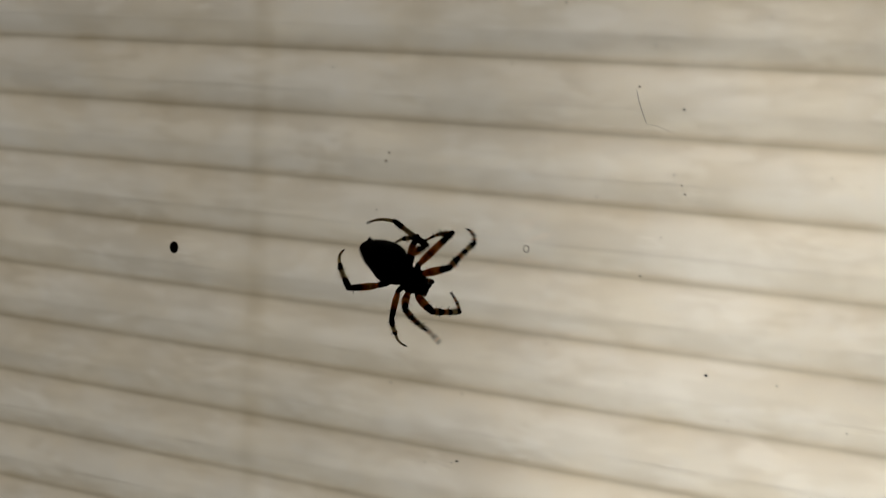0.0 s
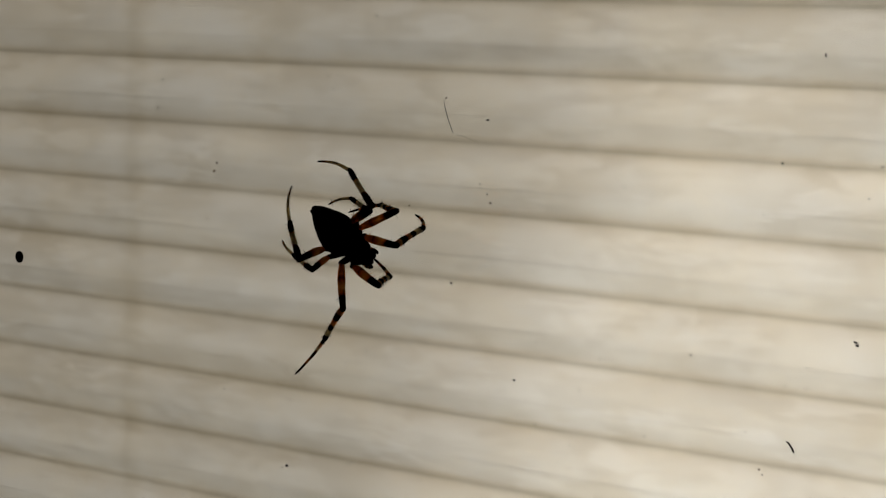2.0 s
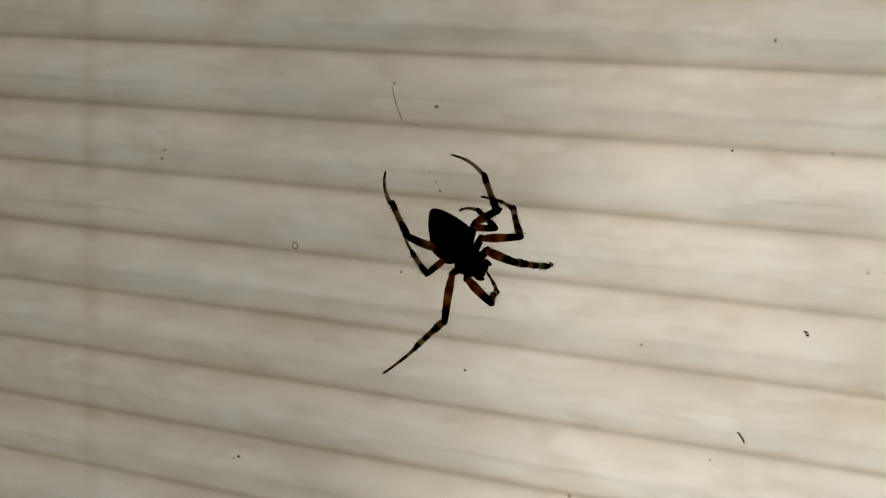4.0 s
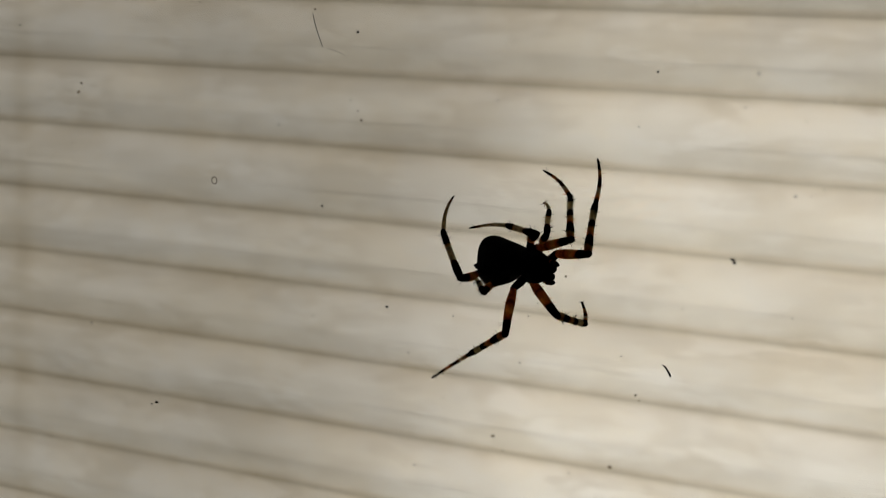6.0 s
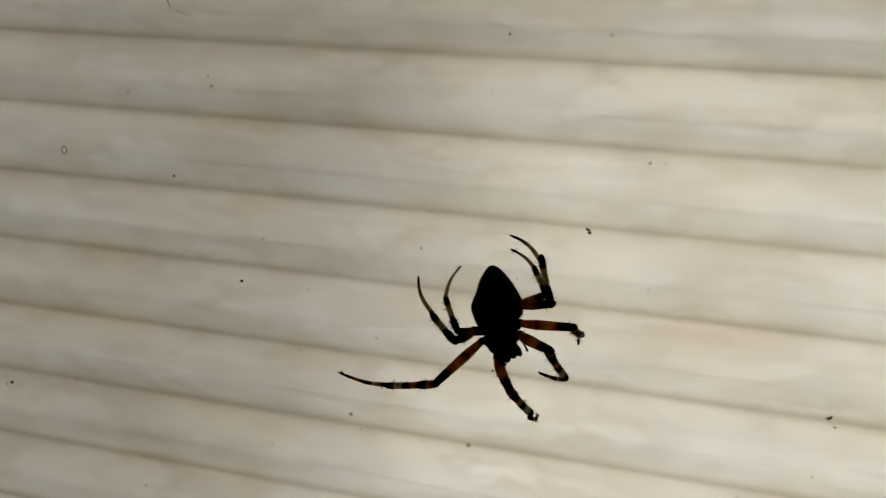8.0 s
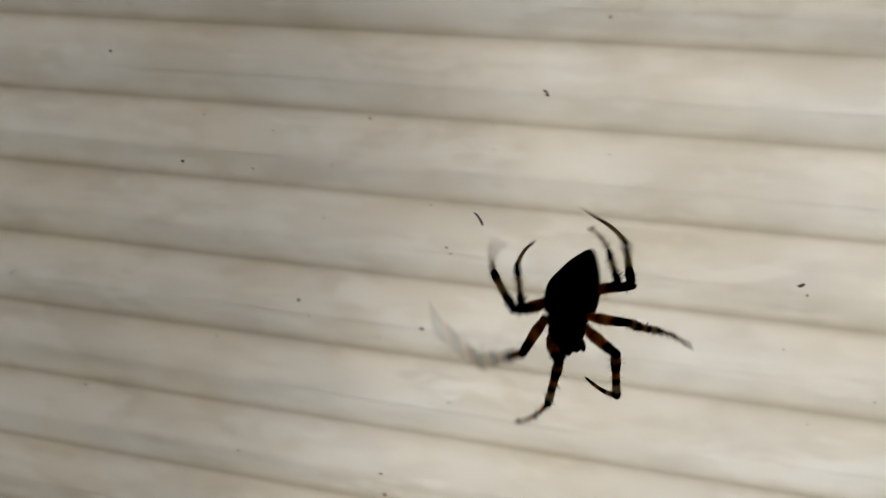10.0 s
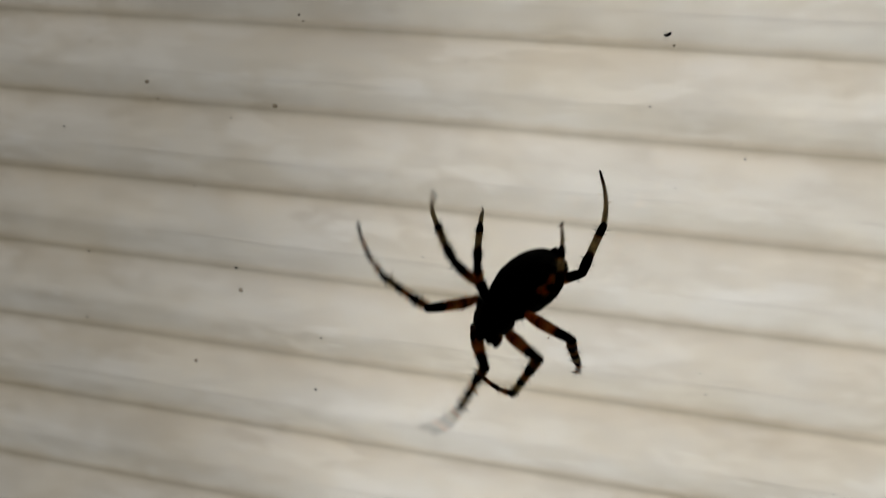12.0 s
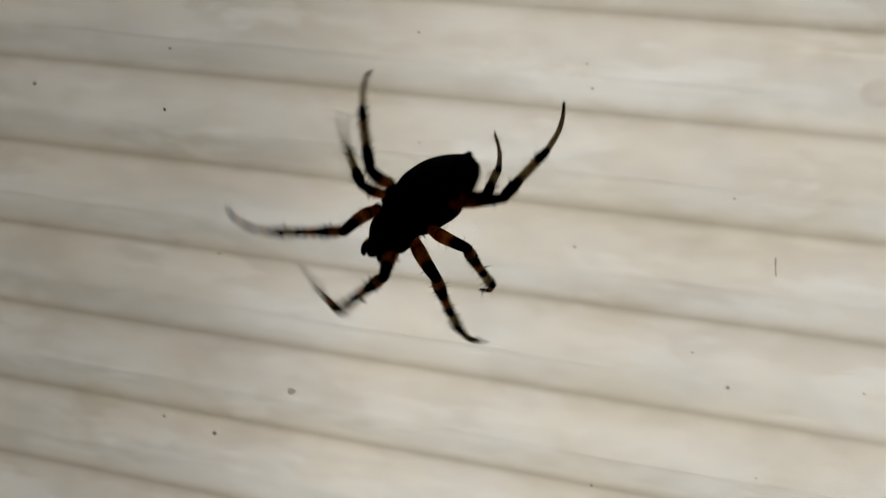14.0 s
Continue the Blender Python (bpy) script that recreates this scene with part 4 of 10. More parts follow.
    walk(legs["L1"]["femur"], [
        (0, pose(0.00514, -0.00181, 0.00137, -9.5, -61.2, 25.8)), (0.3, pose(0.00308, -0.00300, 0.00142, 24.5, -46.1, -58.7)),
        (0.5, pose(0.00149, -0.00315, 0.00020, 6.2, -19.5, -53.2)), (0.8, pose(0.00315, -0.00423, -0.00058, -10.7, -26.2, -60.6)),
        (1, pose(0.00209, -0.00358, -0.00071, -20.2, -26.7, -63.8)), (1.3, pose(0.00420, -0.00259, -0.00008, -1.0, -40.6, -44.3)),
        (1.5, pose(0.00213, -0.00211, -0.00056, -9.5, -23.3, -31.9)), (1.8, pose(0.00114, -0.00426, -0.00061, -3.6, 3.4, -6.9)),
        (2, pose(0.00187, -0.00334, -0.00073, 0.6, -8.6, 1.6)), (2.2, pose(0.00257, -0.00291, -0.00098, 0.6, -4.6, 1.4)),
        (4.3, pose(0.00320, -0.00332, -0.00096, 0.6, -20.9, 1.6)), (4.5, pose(0.00285, -0.00344, -0.00081, 1.1, -16.2, 3.5)),
        (4.8, pose(0.00432, -0.00320, -0.00137, 15.6, -33.4, 37.9)), (5, pose(0.00273, -0.00343, -0.00151, 5.5, 6.1, 10.7)),
        (5.3, pose(0.00380, -0.00311, -0.00037, -2.2, -37.5, -16.8)), (5.5, pose(0.00097, -0.00292, -0.00035, -16.1, 3.2, -55.1)),
        (5.8, pose(0.00235, -0.00399, -0.00115, -7.3, -24.5, -10.7)), (6, pose(0.00138, -0.00251, -0.00080, -13.0, -7.0, -21.7)),
        (6.3, pose(0.00228, -0.00259, -0.00084, -11.1, -29.8, -21.9)), (6.5, pose(0.00264, -0.00285, -0.00165, -5.9, -9.8, -8.4)),
        (6.8, pose(0.00385, -0.00318, -0.00173, 7.3, -20.0, 13.0)), (7, pose(0.00292, -0.00324, -0.00150, 6.6, -12.7, 11.3)),
        (7.3, pose(0.00600, -0.00171, -0.00114, 15.5, -52.4, 48.6)), (7.5, pose(0.00170, -0.00297, -0.00142, 23.7, -15.1, 23.6)),
        (7.7, pose(0.00314, -0.00302, -0.00233, 11.8, -20.1, 11.1)), (9.8, pose(0.00387, -0.00303, -0.00305, 55.5, -41.9, 37.6)),
        (10, pose(0.00136, -0.00331, -0.00167, 37.1, -23.0, 16.5)), (10.3, pose(0.00274, -0.00316, -0.00258, 35.7, -26.3, 23.1)),
        (10.5, pose(0.00148, -0.00308, -0.00165, -2.3, -6.8, -1.8)), (10.8, pose(0.00267, -0.00352, -0.00243, 13.3, -22.2, 8.8)),
        (11, pose(0.00180, -0.00389, -0.00186, 27.4, -11.1, 23.7)), (11.133, pose(0.00251, -0.00120, -0.00317, 66.4, -28.3, 30.1)),
        (11.3, pose(0.00323, 0.00148, -0.00449, 113.0, -45.2, 21.2)), (11.5, pose(0.00398, 0.00147, -0.00399, 91.5, -52.8, 38.9)),
        (11.8, pose(0.00494, 0.00031, -0.00452, 109.8, -58.1, 28.3)), (12, pose(0.00145, -0.00281, -0.00326, 54.2, -7.2, 27.0)),
        (12.3, pose(0.00304, -0.00340, -0.00226, 14.0, -32.0, 8.9)), (12.5, pose(0.00006, -0.00280, -0.00010, 3.9, -5.6, 2.2)),
        (12.8, pose(0.00130, -0.00417, -0.00182, 2.9, -4.4, 1.9)), (13, pose(0.00020, -0.00440, -0.00051, 21.6, 8.4, 11.9)),
        (13.3, pose(0.00370, -0.00276, -0.00494, 78.5, -35.5, 27.8)), (13.5, pose(0.00387, -0.00291, -0.00345, 53.8, -36.1, 35.6)),
        (13.8, pose(0.00407, -0.00249, -0.00390, 79.0, -46.0, 28.2)), (14, pose(0.00192, 0.00072, -0.00236, 51.5, -30.2, 16.0)),
    ])
    walk(legs["L1"]["tibia"], [
        (0, pose(0.00908, 0.00010, 0.00933, -3.2, 56.7, 3.9)), (0.3, pose(0.00635, -0.00838, 0.00797, -18.9, 30.9, 28.7)),
        (0.5, pose(0.00661, -0.01001, 0.00322, -20.7, 69.5, 89.0)), (0.667, pose(0.00688, -0.01067, 0.00333, -15.0, 55.0, 45.9)),
        (0.8, pose(0.00715, -0.01133, 0.00343, 2.5, 45.4, 11.1)), (1, pose(0.00567, -0.01086, 0.00338, -5.5, 75.3, -9.5)),
        (1.3, pose(0.00913, -0.00741, 0.00583, 1.5, 58.2, 45.2)), (1.5, pose(0.00921, -0.00652, 0.00304, 27.6, 61.0, 86.5)),
        (1.667, pose(0.00967, -0.00593, 0.00094, 27.4, 53.4, 131.0)), (1.8, pose(0.01014, -0.00535, -0.00116, 19.3, 47.8, 169.5)),
        (2, pose(0.01085, -0.00309, 0.00063, -3.1, 59.8, -178.7)), (2.2, pose(0.01162, -0.00268, -0.00024, -14.0, 55.4, -170.2)),
        (4.3, pose(0.01168, -0.00308, 0.00228, -7.2, 61.7, -174.9)), (4.5, pose(0.01156, -0.00291, 0.00172, -13.9, 62.7, -169.3)),
        (4.667, pose(0.01094, -0.00073, 0.00267, -22.9, 61.4, -123.3)), (4.8, pose(0.01031, 0.00146, 0.00362, -31.1, 63.6, -76.6)),
        (5, pose(0.01161, -0.00176, -0.00247, -63.0, 58.2, -133.5)), (5.3, pose(0.01070, -0.00519, 0.00516, -5.0, 69.6, -22.7)),
        (5.4, pose(0.00843, -0.00777, 0.00216, -29.0, 64.0, -96.8)), (5.5, pose(0.00617, -0.01036, -0.00085, -27.9, 53.2, -147.9)),
        (5.667, pose(0.00832, -0.00794, 0.00088, -36.8, 61.9, -104.0)), (5.8, pose(0.01048, -0.00553, 0.00261, -27.0, 71.0, -43.5)),
        (6, pose(0.00976, -0.00585, 0.00030, -87.2, 76.0, -112.6)), (6.3, pose(0.00959, -0.00553, 0.00368, -56.6, 72.3, -100.6)),
        (6.5, pose(0.01149, -0.00416, -0.00011, -176.7, 65.1, -179.2)), (6.8, pose(0.01217, -0.00126, 0.00138, -78.6, 70.7, -127.8)),
        (7, pose(0.01161, -0.00150, 0.00050, -76.6, 68.8, -123.0)), (7.3, pose(0.00966, 0.00244, 0.00606, -10.7, 48.8, -48.8)),
        (7.5, pose(0.00974, 0.00054, 0.00094, -46.3, 61.2, -68.9)), (7.7, pose(0.01151, -0.00138, 0.00079, -62.9, 76.7, -78.6)),
        (9.8, pose(0.00924, 0.00109, 0.00302, -9.3, 52.1, -14.7)), (10, pose(0.00938, -0.00093, 0.00187, -59.4, 50.7, -84.6)),
        (10.3, pose(0.01024, 0.00003, 0.00144, -26.0, 52.6, -38.3)), (10.5, pose(0.01050, -0.00336, -0.00058, -60.8, 54.4, -87.5)),
        (10.8, pose(0.01098, -0.00224, 0.00100, -40.3, 48.8, -63.8)), (11, pose(0.00996, -0.00031, -0.00011, -33.5, 54.2, -47.5)),
        (11.3, pose(0.00920, 0.00380, 0.00195, 51.9, 67.9, 62.6)), (11.5, pose(0.00825, 0.00492, 0.00325, 18.8, 58.9, 25.9)),
        (11.8, pose(0.00916, 0.00259, 0.00319, 5.3, 53.7, 7.8)), (11.967, pose(0.00947, 0.00129, -0.00212, -79.5, 67.4, -89.1)),
        (12, pose(0.00947, 0.00129, -0.00212, -76.8, 71.4, -84.5)), (12.033, pose(0.00947, 0.00129, -0.00212, -70.4, 75.1, -76.1)),
        (12.3, pose(0.01066, -0.00221, 0.00255, -28.0, 57.0, -44.9)), (12.5, pose(0.00910, -0.00246, 0.00079, -55.0, 45.6, -72.7)),
        (12.8, pose(0.01035, -0.00387, -0.00113, -84.9, 50.7, -118.7)), (13, pose(0.00899, -0.00255, -0.00184, -75.8, 41.6, -93.1)),
        (13.3, pose(0.01024, 0.00069, 0.00034, -24.3, 65.5, -29.8)), (13.5, pose(0.00984, 0.00136, 0.00190, -17.8, 49.7, -26.8)),
        (13.8, pose(0.00963, 0.00049, 0.00263, -22.0, 52.8, -31.9)), (13.967, pose(0.00947, 0.00288, 0.00221, -40.4, 43.6, -56.0)),
        (14, pose(0.00947, 0.00288, 0.00221, -39.4, 57.8, -51.9)),
    ])
    walk(legs["L1"]["metatarsus"], [
        (0, pose(0.01366, 0.00041, 0.00234, 175.1, 63.2, 176.1)), (0.3, pose(0.01265, -0.00494, 0.00368, 91.5, 46.1, 85.7)),
        (0.5, pose(0.00666, -0.00707, -0.00461, 171.2, 8.0, 111.9)), (0.8, pose(0.01291, -0.01019, -0.00252, 116.5, 42.0, 73.3)),
        (1, pose(0.00776, -0.01121, -0.00471, 161.2, 38.1, 75.0)), (1.3, pose(0.01224, -0.00428, -0.00128, 142.8, 29.6, 110.4)),
        (1.5, pose(0.00946, -0.00246, -0.00428, 149.3, 25.8, 140.8)), (1.8, pose(0.00462, -0.00433, -0.00736, -168.3, -10.7, 154.4)),
        (2, pose(0.00665, -0.00319, -0.00660, -175.0, 7.1, 173.4)), (2.2, pose(0.00694, -0.00349, -0.00713, -170.5, 9.2, 177.5)),
        (4.3, pose(0.00773, -0.00344, -0.00508, -168.7, 30.1, 172.2)), (4.5, pose(0.00779, -0.00362, -0.00571, -169.2, 24.3, 175.6)),
        (4.8, pose(0.01117, -0.00217, -0.00387, -128.8, 55.3, -127.4)), (5, pose(0.00858, -0.00495, -0.00959, -156.9, 41.0, -147.8)),
        (5.3, pose(0.01339, -0.00631, -0.00268, 148.4, 80.2, 112.3)), (5.5, pose(0.00192, -0.01302, -0.00754, -129.6, 43.5, -172.3)),
        (5.8, pose(0.01245, -0.00740, -0.00529, 152.2, 83.1, 99.6)), (6, pose(0.00898, -0.00771, -0.00782, -162.6, 36.8, 161.2)),
        (6.3, pose(0.00913, -0.00803, -0.00429, -160.1, 38.4, 152.5)), (6.5, pose(0.00797, -0.00421, -0.00770, -172.2, 11.6, 165.4)),
        (6.8, pose(0.01048, -0.00344, -0.00651, -165.6, 56.2, -139.2)), (7, pose(0.00996, -0.00404, -0.00730, -165.5, 60.2, -129.1)),
        (7.3, pose(0.01329, -0.00170, -0.00023, -135.0, 38.7, -147.7)), (7.5, pose(0.01119, -0.00322, -0.00639, -150.0, 16.6, -156.3)),
        (7.7, pose(0.01189, -0.00327, -0.00735, -158.8, 51.0, -162.2)), (9.8, pose(0.01421, -0.00021, -0.00358, -117.9, 58.9, -95.3)),
        (10, pose(0.00988, -0.00621, -0.00460, -160.7, 21.6, -100.3)), (10.133, pose(0.01206, -0.00466, -0.00490, -125.0, 46.8, -94.5)),
        (10.3, pose(0.01423, -0.00312, -0.00521, -61.8, 60.1, -56.8)), (10.5, pose(0.01071, -0.00823, -0.00738, -105.0, 53.2, -98.0)),
        (10.8, pose(0.01342, -0.00719, -0.00529, -137.5, 22.6, -158.9)), (11, pose(0.01327, -0.00392, -0.00689, -145.6, 15.0, -153.3)),
        (11.3, pose(0.01065, 0.00660, -0.00579, 169.8, 39.5, -143.8)), (11.5, pose(0.01214, 0.00681, -0.00391, -168.3, 45.3, -132.0)),
        (11.8, pose(0.01407, 0.00326, -0.00355, -162.5, 42.9, -142.2)), (11.9, pose(0.01180, 0.00066, -0.00670, -177.2, 33.5, -103.3)),
        (11.967, pose(0.00952, -0.00193, -0.00984, 164.9, 33.4, -65.1)), (12, pose(0.00973, -0.00137, -0.01005, -179.8, 53.4, -84.5)),
        (12.033, pose(0.00999, -0.00080, -0.01021, -144.0, 66.7, -106.1)), (12.3, pose(0.01389, -0.00543, -0.00447, -75.6, 61.7, -66.2)),
        (12.5, pose(0.01084, -0.00804, -0.00519, -118.9, 37.5, -104.9)), (12.667, pose(0.00932, -0.00828, -0.00640, -162.8, 28.4, -104.9)),
        (12.8, pose(0.00780, -0.00852, -0.00761, 156.1, 21.6, -98.1)), (12.9, pose(0.00823, -0.00865, -0.00750, -176.5, -14.3, -130.6)),
        (13, pose(0.00865, -0.00879, -0.00739, -129.8, -22.9, 179.4)), (13.3, pose(0.01324, -0.00103, -0.00728, -160.0, 15.1, -154.3)),
        (13.5, pose(0.01467, -0.00108, -0.00448, -148.1, 26.0, -152.0)), (13.8, pose(0.01392, -0.00218, -0.00403, -149.3, 22.6, -154.3)),
        (13.967, pose(0.01285, -0.00214, -0.00355, -154.0, -19.1, -90.7)), (14, pose(0.01222, -0.00062, -0.00486, -147.5, 14.0, -118.9)),
    ])
    walk(legs["L2"]["coxa"], [
        (0, pose(0.00287, 0.00058, -0.00018, 15.5, -17.2, -86.2)), (0.3, pose(0.00281, 0.00000, -0.00000, 21.0, -6.1, -127.0)),
        (0.5, pose(0.00140, -0.00211, -0.00003, 6.3, 0.6, -123.3)), (0.8, pose(0.00095, -0.00254, 0.00009, -8.5, -1.7, -126.0)),
        (1, pose(-0.00092, -0.00294, 0.00070, -11.6, -8.5, -141.6)), (1.3, pose(0.00161, -0.00134, 0.00000, -0.8, -0.1, -131.3)),
        (1.5, pose(0.00117, -0.00166, 0.00013, -10.5, -3.2, -134.3)), (1.8, pose(0.00109, -0.00236, 0.00022, -23.2, -4.4, -125.8)),
        (2, pose(0.00176, -0.00126, 0.00005, -16.6, -1.8, -129.3)), (2.2, pose(0.00205, -0.00102, -0.00001, -17.2, 0.3, -125.9)),
        (4.3, pose(0.00226, -0.00090, -0.00004, -14.6, 2.0, -120.6)), (4.5, pose(0.00228, -0.00093, -0.00004, -14.0, 2.3, -118.8)),
        (4.8, pose(0.00277, -0.00202, -0.00033, -17.8, 9.1, -90.6)), (5, pose(0.00199, -0.00152, -0.00008, -26.3, 2.6, -117.6)),
        (5.3, pose(0.00175, -0.00243, -0.00002, -5.1, 0.4, -113.2)), (5.5, pose(0.00175, -0.00091, 0.00008, -13.1, -3.4, -138.7)),
        (5.8, pose(0.00143, -0.00188, 0.00011, -21.4, -2.8, -125.9)), (6, pose(0.00126, -0.00202, 0.00020, -24.2, -4.4, -127.2)),
        (6.3, pose(0.00118, -0.00170, 0.00017, -14.8, -4.2, -133.4)), (6.5, pose(0.00212, -0.00170, -0.00019, -31.0, 6.0, -111.5)),
        (6.8, pose(0.00257, -0.00129, -0.00025, -24.5, 10.9, -99.7)), (7, pose(0.00240, -0.00086, -0.00011, -25.7, 6.8, -114.4)),
        (7.3, pose(0.00285, 0.00042, 0.00006, -10.8, 8.6, -98.4)), (7.5, pose(0.00249, -0.00066, -0.00017, -40.6, 13.3, -114.2)),
        (7.7, pose(0.00239, -0.00068, -0.00009, -34.0, 6.8, -120.6)), (9.8, pose(0.00268, -0.00021, -0.00006, -38.7, 14.9, -116.9)),
        (10, pose(0.00208, -0.00061, 0.00012, -35.8, -7.6, -139.1)), (10.3, pose(0.00225, -0.00061, -0.00000, -35.3, 0.1, -131.4)),
        (10.5, pose(0.00183, -0.00153, -0.00001, -43.5, 0.3, -122.1)), (10.8, pose(0.00200, -0.00122, -0.00004, -37.7, 1.6, -123.0)),
        (11, pose(0.00226, -0.00082, -0.00010, -42.9, 5.9, -122.7)), (11.3, pose(0.00296, 0.00022, 0.00036, -93.1, 51.9, -128.1)),
        (11.5, pose(0.00296, 0.00005, 0.00097, -160.6, 79.7, -164.3)), (11.8, pose(0.00286, 0.00018, 0.00012, -51.2, 30.8, -112.0)),
        (12, pose(0.00216, -0.00070, 0.00006, -56.9, -3.6, -132.1)), (12.3, pose(0.00266, -0.00058, -0.00023, -39.7, 21.2, -102.6)),
        (12.5, pose(0.00178, -0.00101, 0.00027, -42.4, -10.6, -135.1)), (12.8, pose(0.00144, -0.00189, 0.00030, -46.2, -7.4, -125.6)),
        (13, pose(0.00163, -0.00114, 0.00058, -49.3, -19.5, -135.6)), (13.3, pose(0.00236, -0.00098, -0.00036, -57.6, 18.5, -113.5)),
        (13.5, pose(0.00283, 0.00006, 0.00002, -40.1, 13.3, -126.6)), (13.8, pose(0.00251, -0.00037, -0.00006, -39.6, 6.8, -127.0)),
        (14, pose(0.00243, -0.00048, -0.00007, -47.5, 7.2, -126.9)),
    ])
    walk(legs["L2"]["femur"], [
        (0, pose(0.00309, -0.00266, 0.00083, -18.4, -80.7, 29.2)), (0.3, pose(0.00077, -0.00270, 0.00036, 24.5, -38.5, -63.8)),
        (0.5, pose(-0.00047, -0.00495, -0.00006, 9.7, -51.5, -60.6)), (0.8, pose(-0.00105, -0.00529, 0.00019, -15.2, -45.9, -77.9)),
        (1, pose(-0.00355, -0.00503, 0.00120, -28.8, -48.9, -58.3)), (1.3, pose(-0.00064, -0.00390, 0.00001, -1.6, -49.9, -68.9)),
        (1.5, pose(-0.00120, -0.00409, 0.00031, -16.7, -41.8, -45.3)), (1.8, pose(-0.00089, -0.00512, 0.00048, -24.1, -16.8, -44.8)),
        (2, pose(-0.00040, -0.00389, 0.00015, -15.2, -21.4, -34.8)), (2.2, pose(0.00006, -0.00377, -0.00002, -15.2, -18.7, -37.3)),
        (4.3, pose(0.00053, -0.00382, -0.00016, -15.7, -35.4, -39.6)), (4.5, pose(0.00064, -0.00391, -0.00018, -12.5, -33.5, -33.4)),
        (4.8, pose(0.00273, -0.00538, -0.00087, -1.2, -32.2, -2.5)), (5, pose(0.00042, -0.00453, -0.00023, -13.7, -10.0, -23.3)),
        (5.3, pose(0.00041, -0.00555, -0.00004, -7.9, -52.1, -53.8)), (5.5, pose(-0.00080, -0.00315, 0.00029, -24.8, -49.0, -34.0)),
        (5.8, pose(-0.00056, -0.00463, 0.00027, -28.5, -33.9, -44.7)), (6, pose(-0.00079, -0.00472, 0.00046, -34.1, -36.3, -39.4)),
        (6.3, pose(-0.00115, -0.00417, 0.00042, -31.8, -49.6, -54.8)), (6.5, pose(0.00088, -0.00485, -0.00055, -40.3, -42.6, -29.9)),
        (6.8, pose(0.00200, -0.00458, -0.00090, -21.0, -37.9, -28.0)), (7, pose(0.00100, -0.00393, -0.00051, -20.0, -30.7, -26.4)),
        (7.3, pose(0.00236, -0.00291, -0.00045, -4.0, -55.4, -8.8)), (7.5, pose(0.00114, -0.00368, -0.00095, -27.9, -27.8, -19.0)),
        (7.7, pose(0.00067, -0.00359, -0.00050, -43.8, -32.6, -48.0)), (9.8, pose(0.00119, -0.00314, -0.00094, -30.5, -33.9, -18.0)),
        (10, pose(-0.00047, -0.00282, 0.00057, -33.8, -27.7, -10.1)), (10.3, pose(0.00000, -0.00316, -0.00000, -34.6, -28.0, -20.1)),
        (10.5, pose(0.00003, -0.00441, -0.00003, -36.4, -29.4, -13.0)), (10.8, pose(0.00015, -0.00407, -0.00013, -34.6, -35.1, -13.6)),
        (11, pose(0.00043, -0.00367, -0.00045, -11.5, -35.5, -2.4)), (11.3, pose(0.00167, -0.00143, -0.00232, -78.2, -35.2, -3.2)),
        (11.4, pose(0.00202, -0.00077, -0.00235, -119.4, -42.4, -6.2)), (11.5, pose(0.00238, -0.00012, -0.00238, -165.9, -49.3, -1.5)),
        (11.667, pose(0.00207, -0.00132, -0.00200, -88.8, -45.0, -7.9)), (11.8, pose(0.00177, -0.00253, -0.00162, -18.9, -39.6, -4.0)),
        (12, pose(-0.00012, -0.00322, 0.00027, -84.8, -23.6, -20.7)), (12.3, pose(0.00197, -0.00368, -0.00146, -163.6, -60.3, -3.4)),
        (12.4, pose(0.00069, -0.00352, -0.00028, -89.2, -43.2, -18.6)), (12.5, pose(-0.00059, -0.00337, 0.00090, -34.8, -27.3, -5.0)),
        (12.8, pose(-0.00052, -0.00464, 0.00074, -30.4, -24.1, -8.3)), (13, pose(-0.00066, -0.00338, 0.00171, -85.0, -20.6, -6.9)),
        (13.133, pose(0.00021, -0.00366, 0.00014, -126.3, -34.7, -10.9)), (13.3, pose(0.00107, -0.00394, -0.00144, -176.0, -47.2, -0.9)),
        (13.5, pose(0.00086, -0.00260, -0.00077, -102.2, -50.0, -9.3)), (13.8, pose(0.00048, -0.00307, -0.00046, -71.0, -43.3, -18.8)),
        (13.9, pose(0.00044, -0.00312, -0.00048, -21.3, -35.6, -10.2)), (14, pose(0.00041, -0.00317, -0.00050, 26.5, -35.5, 2.4)),
    ])
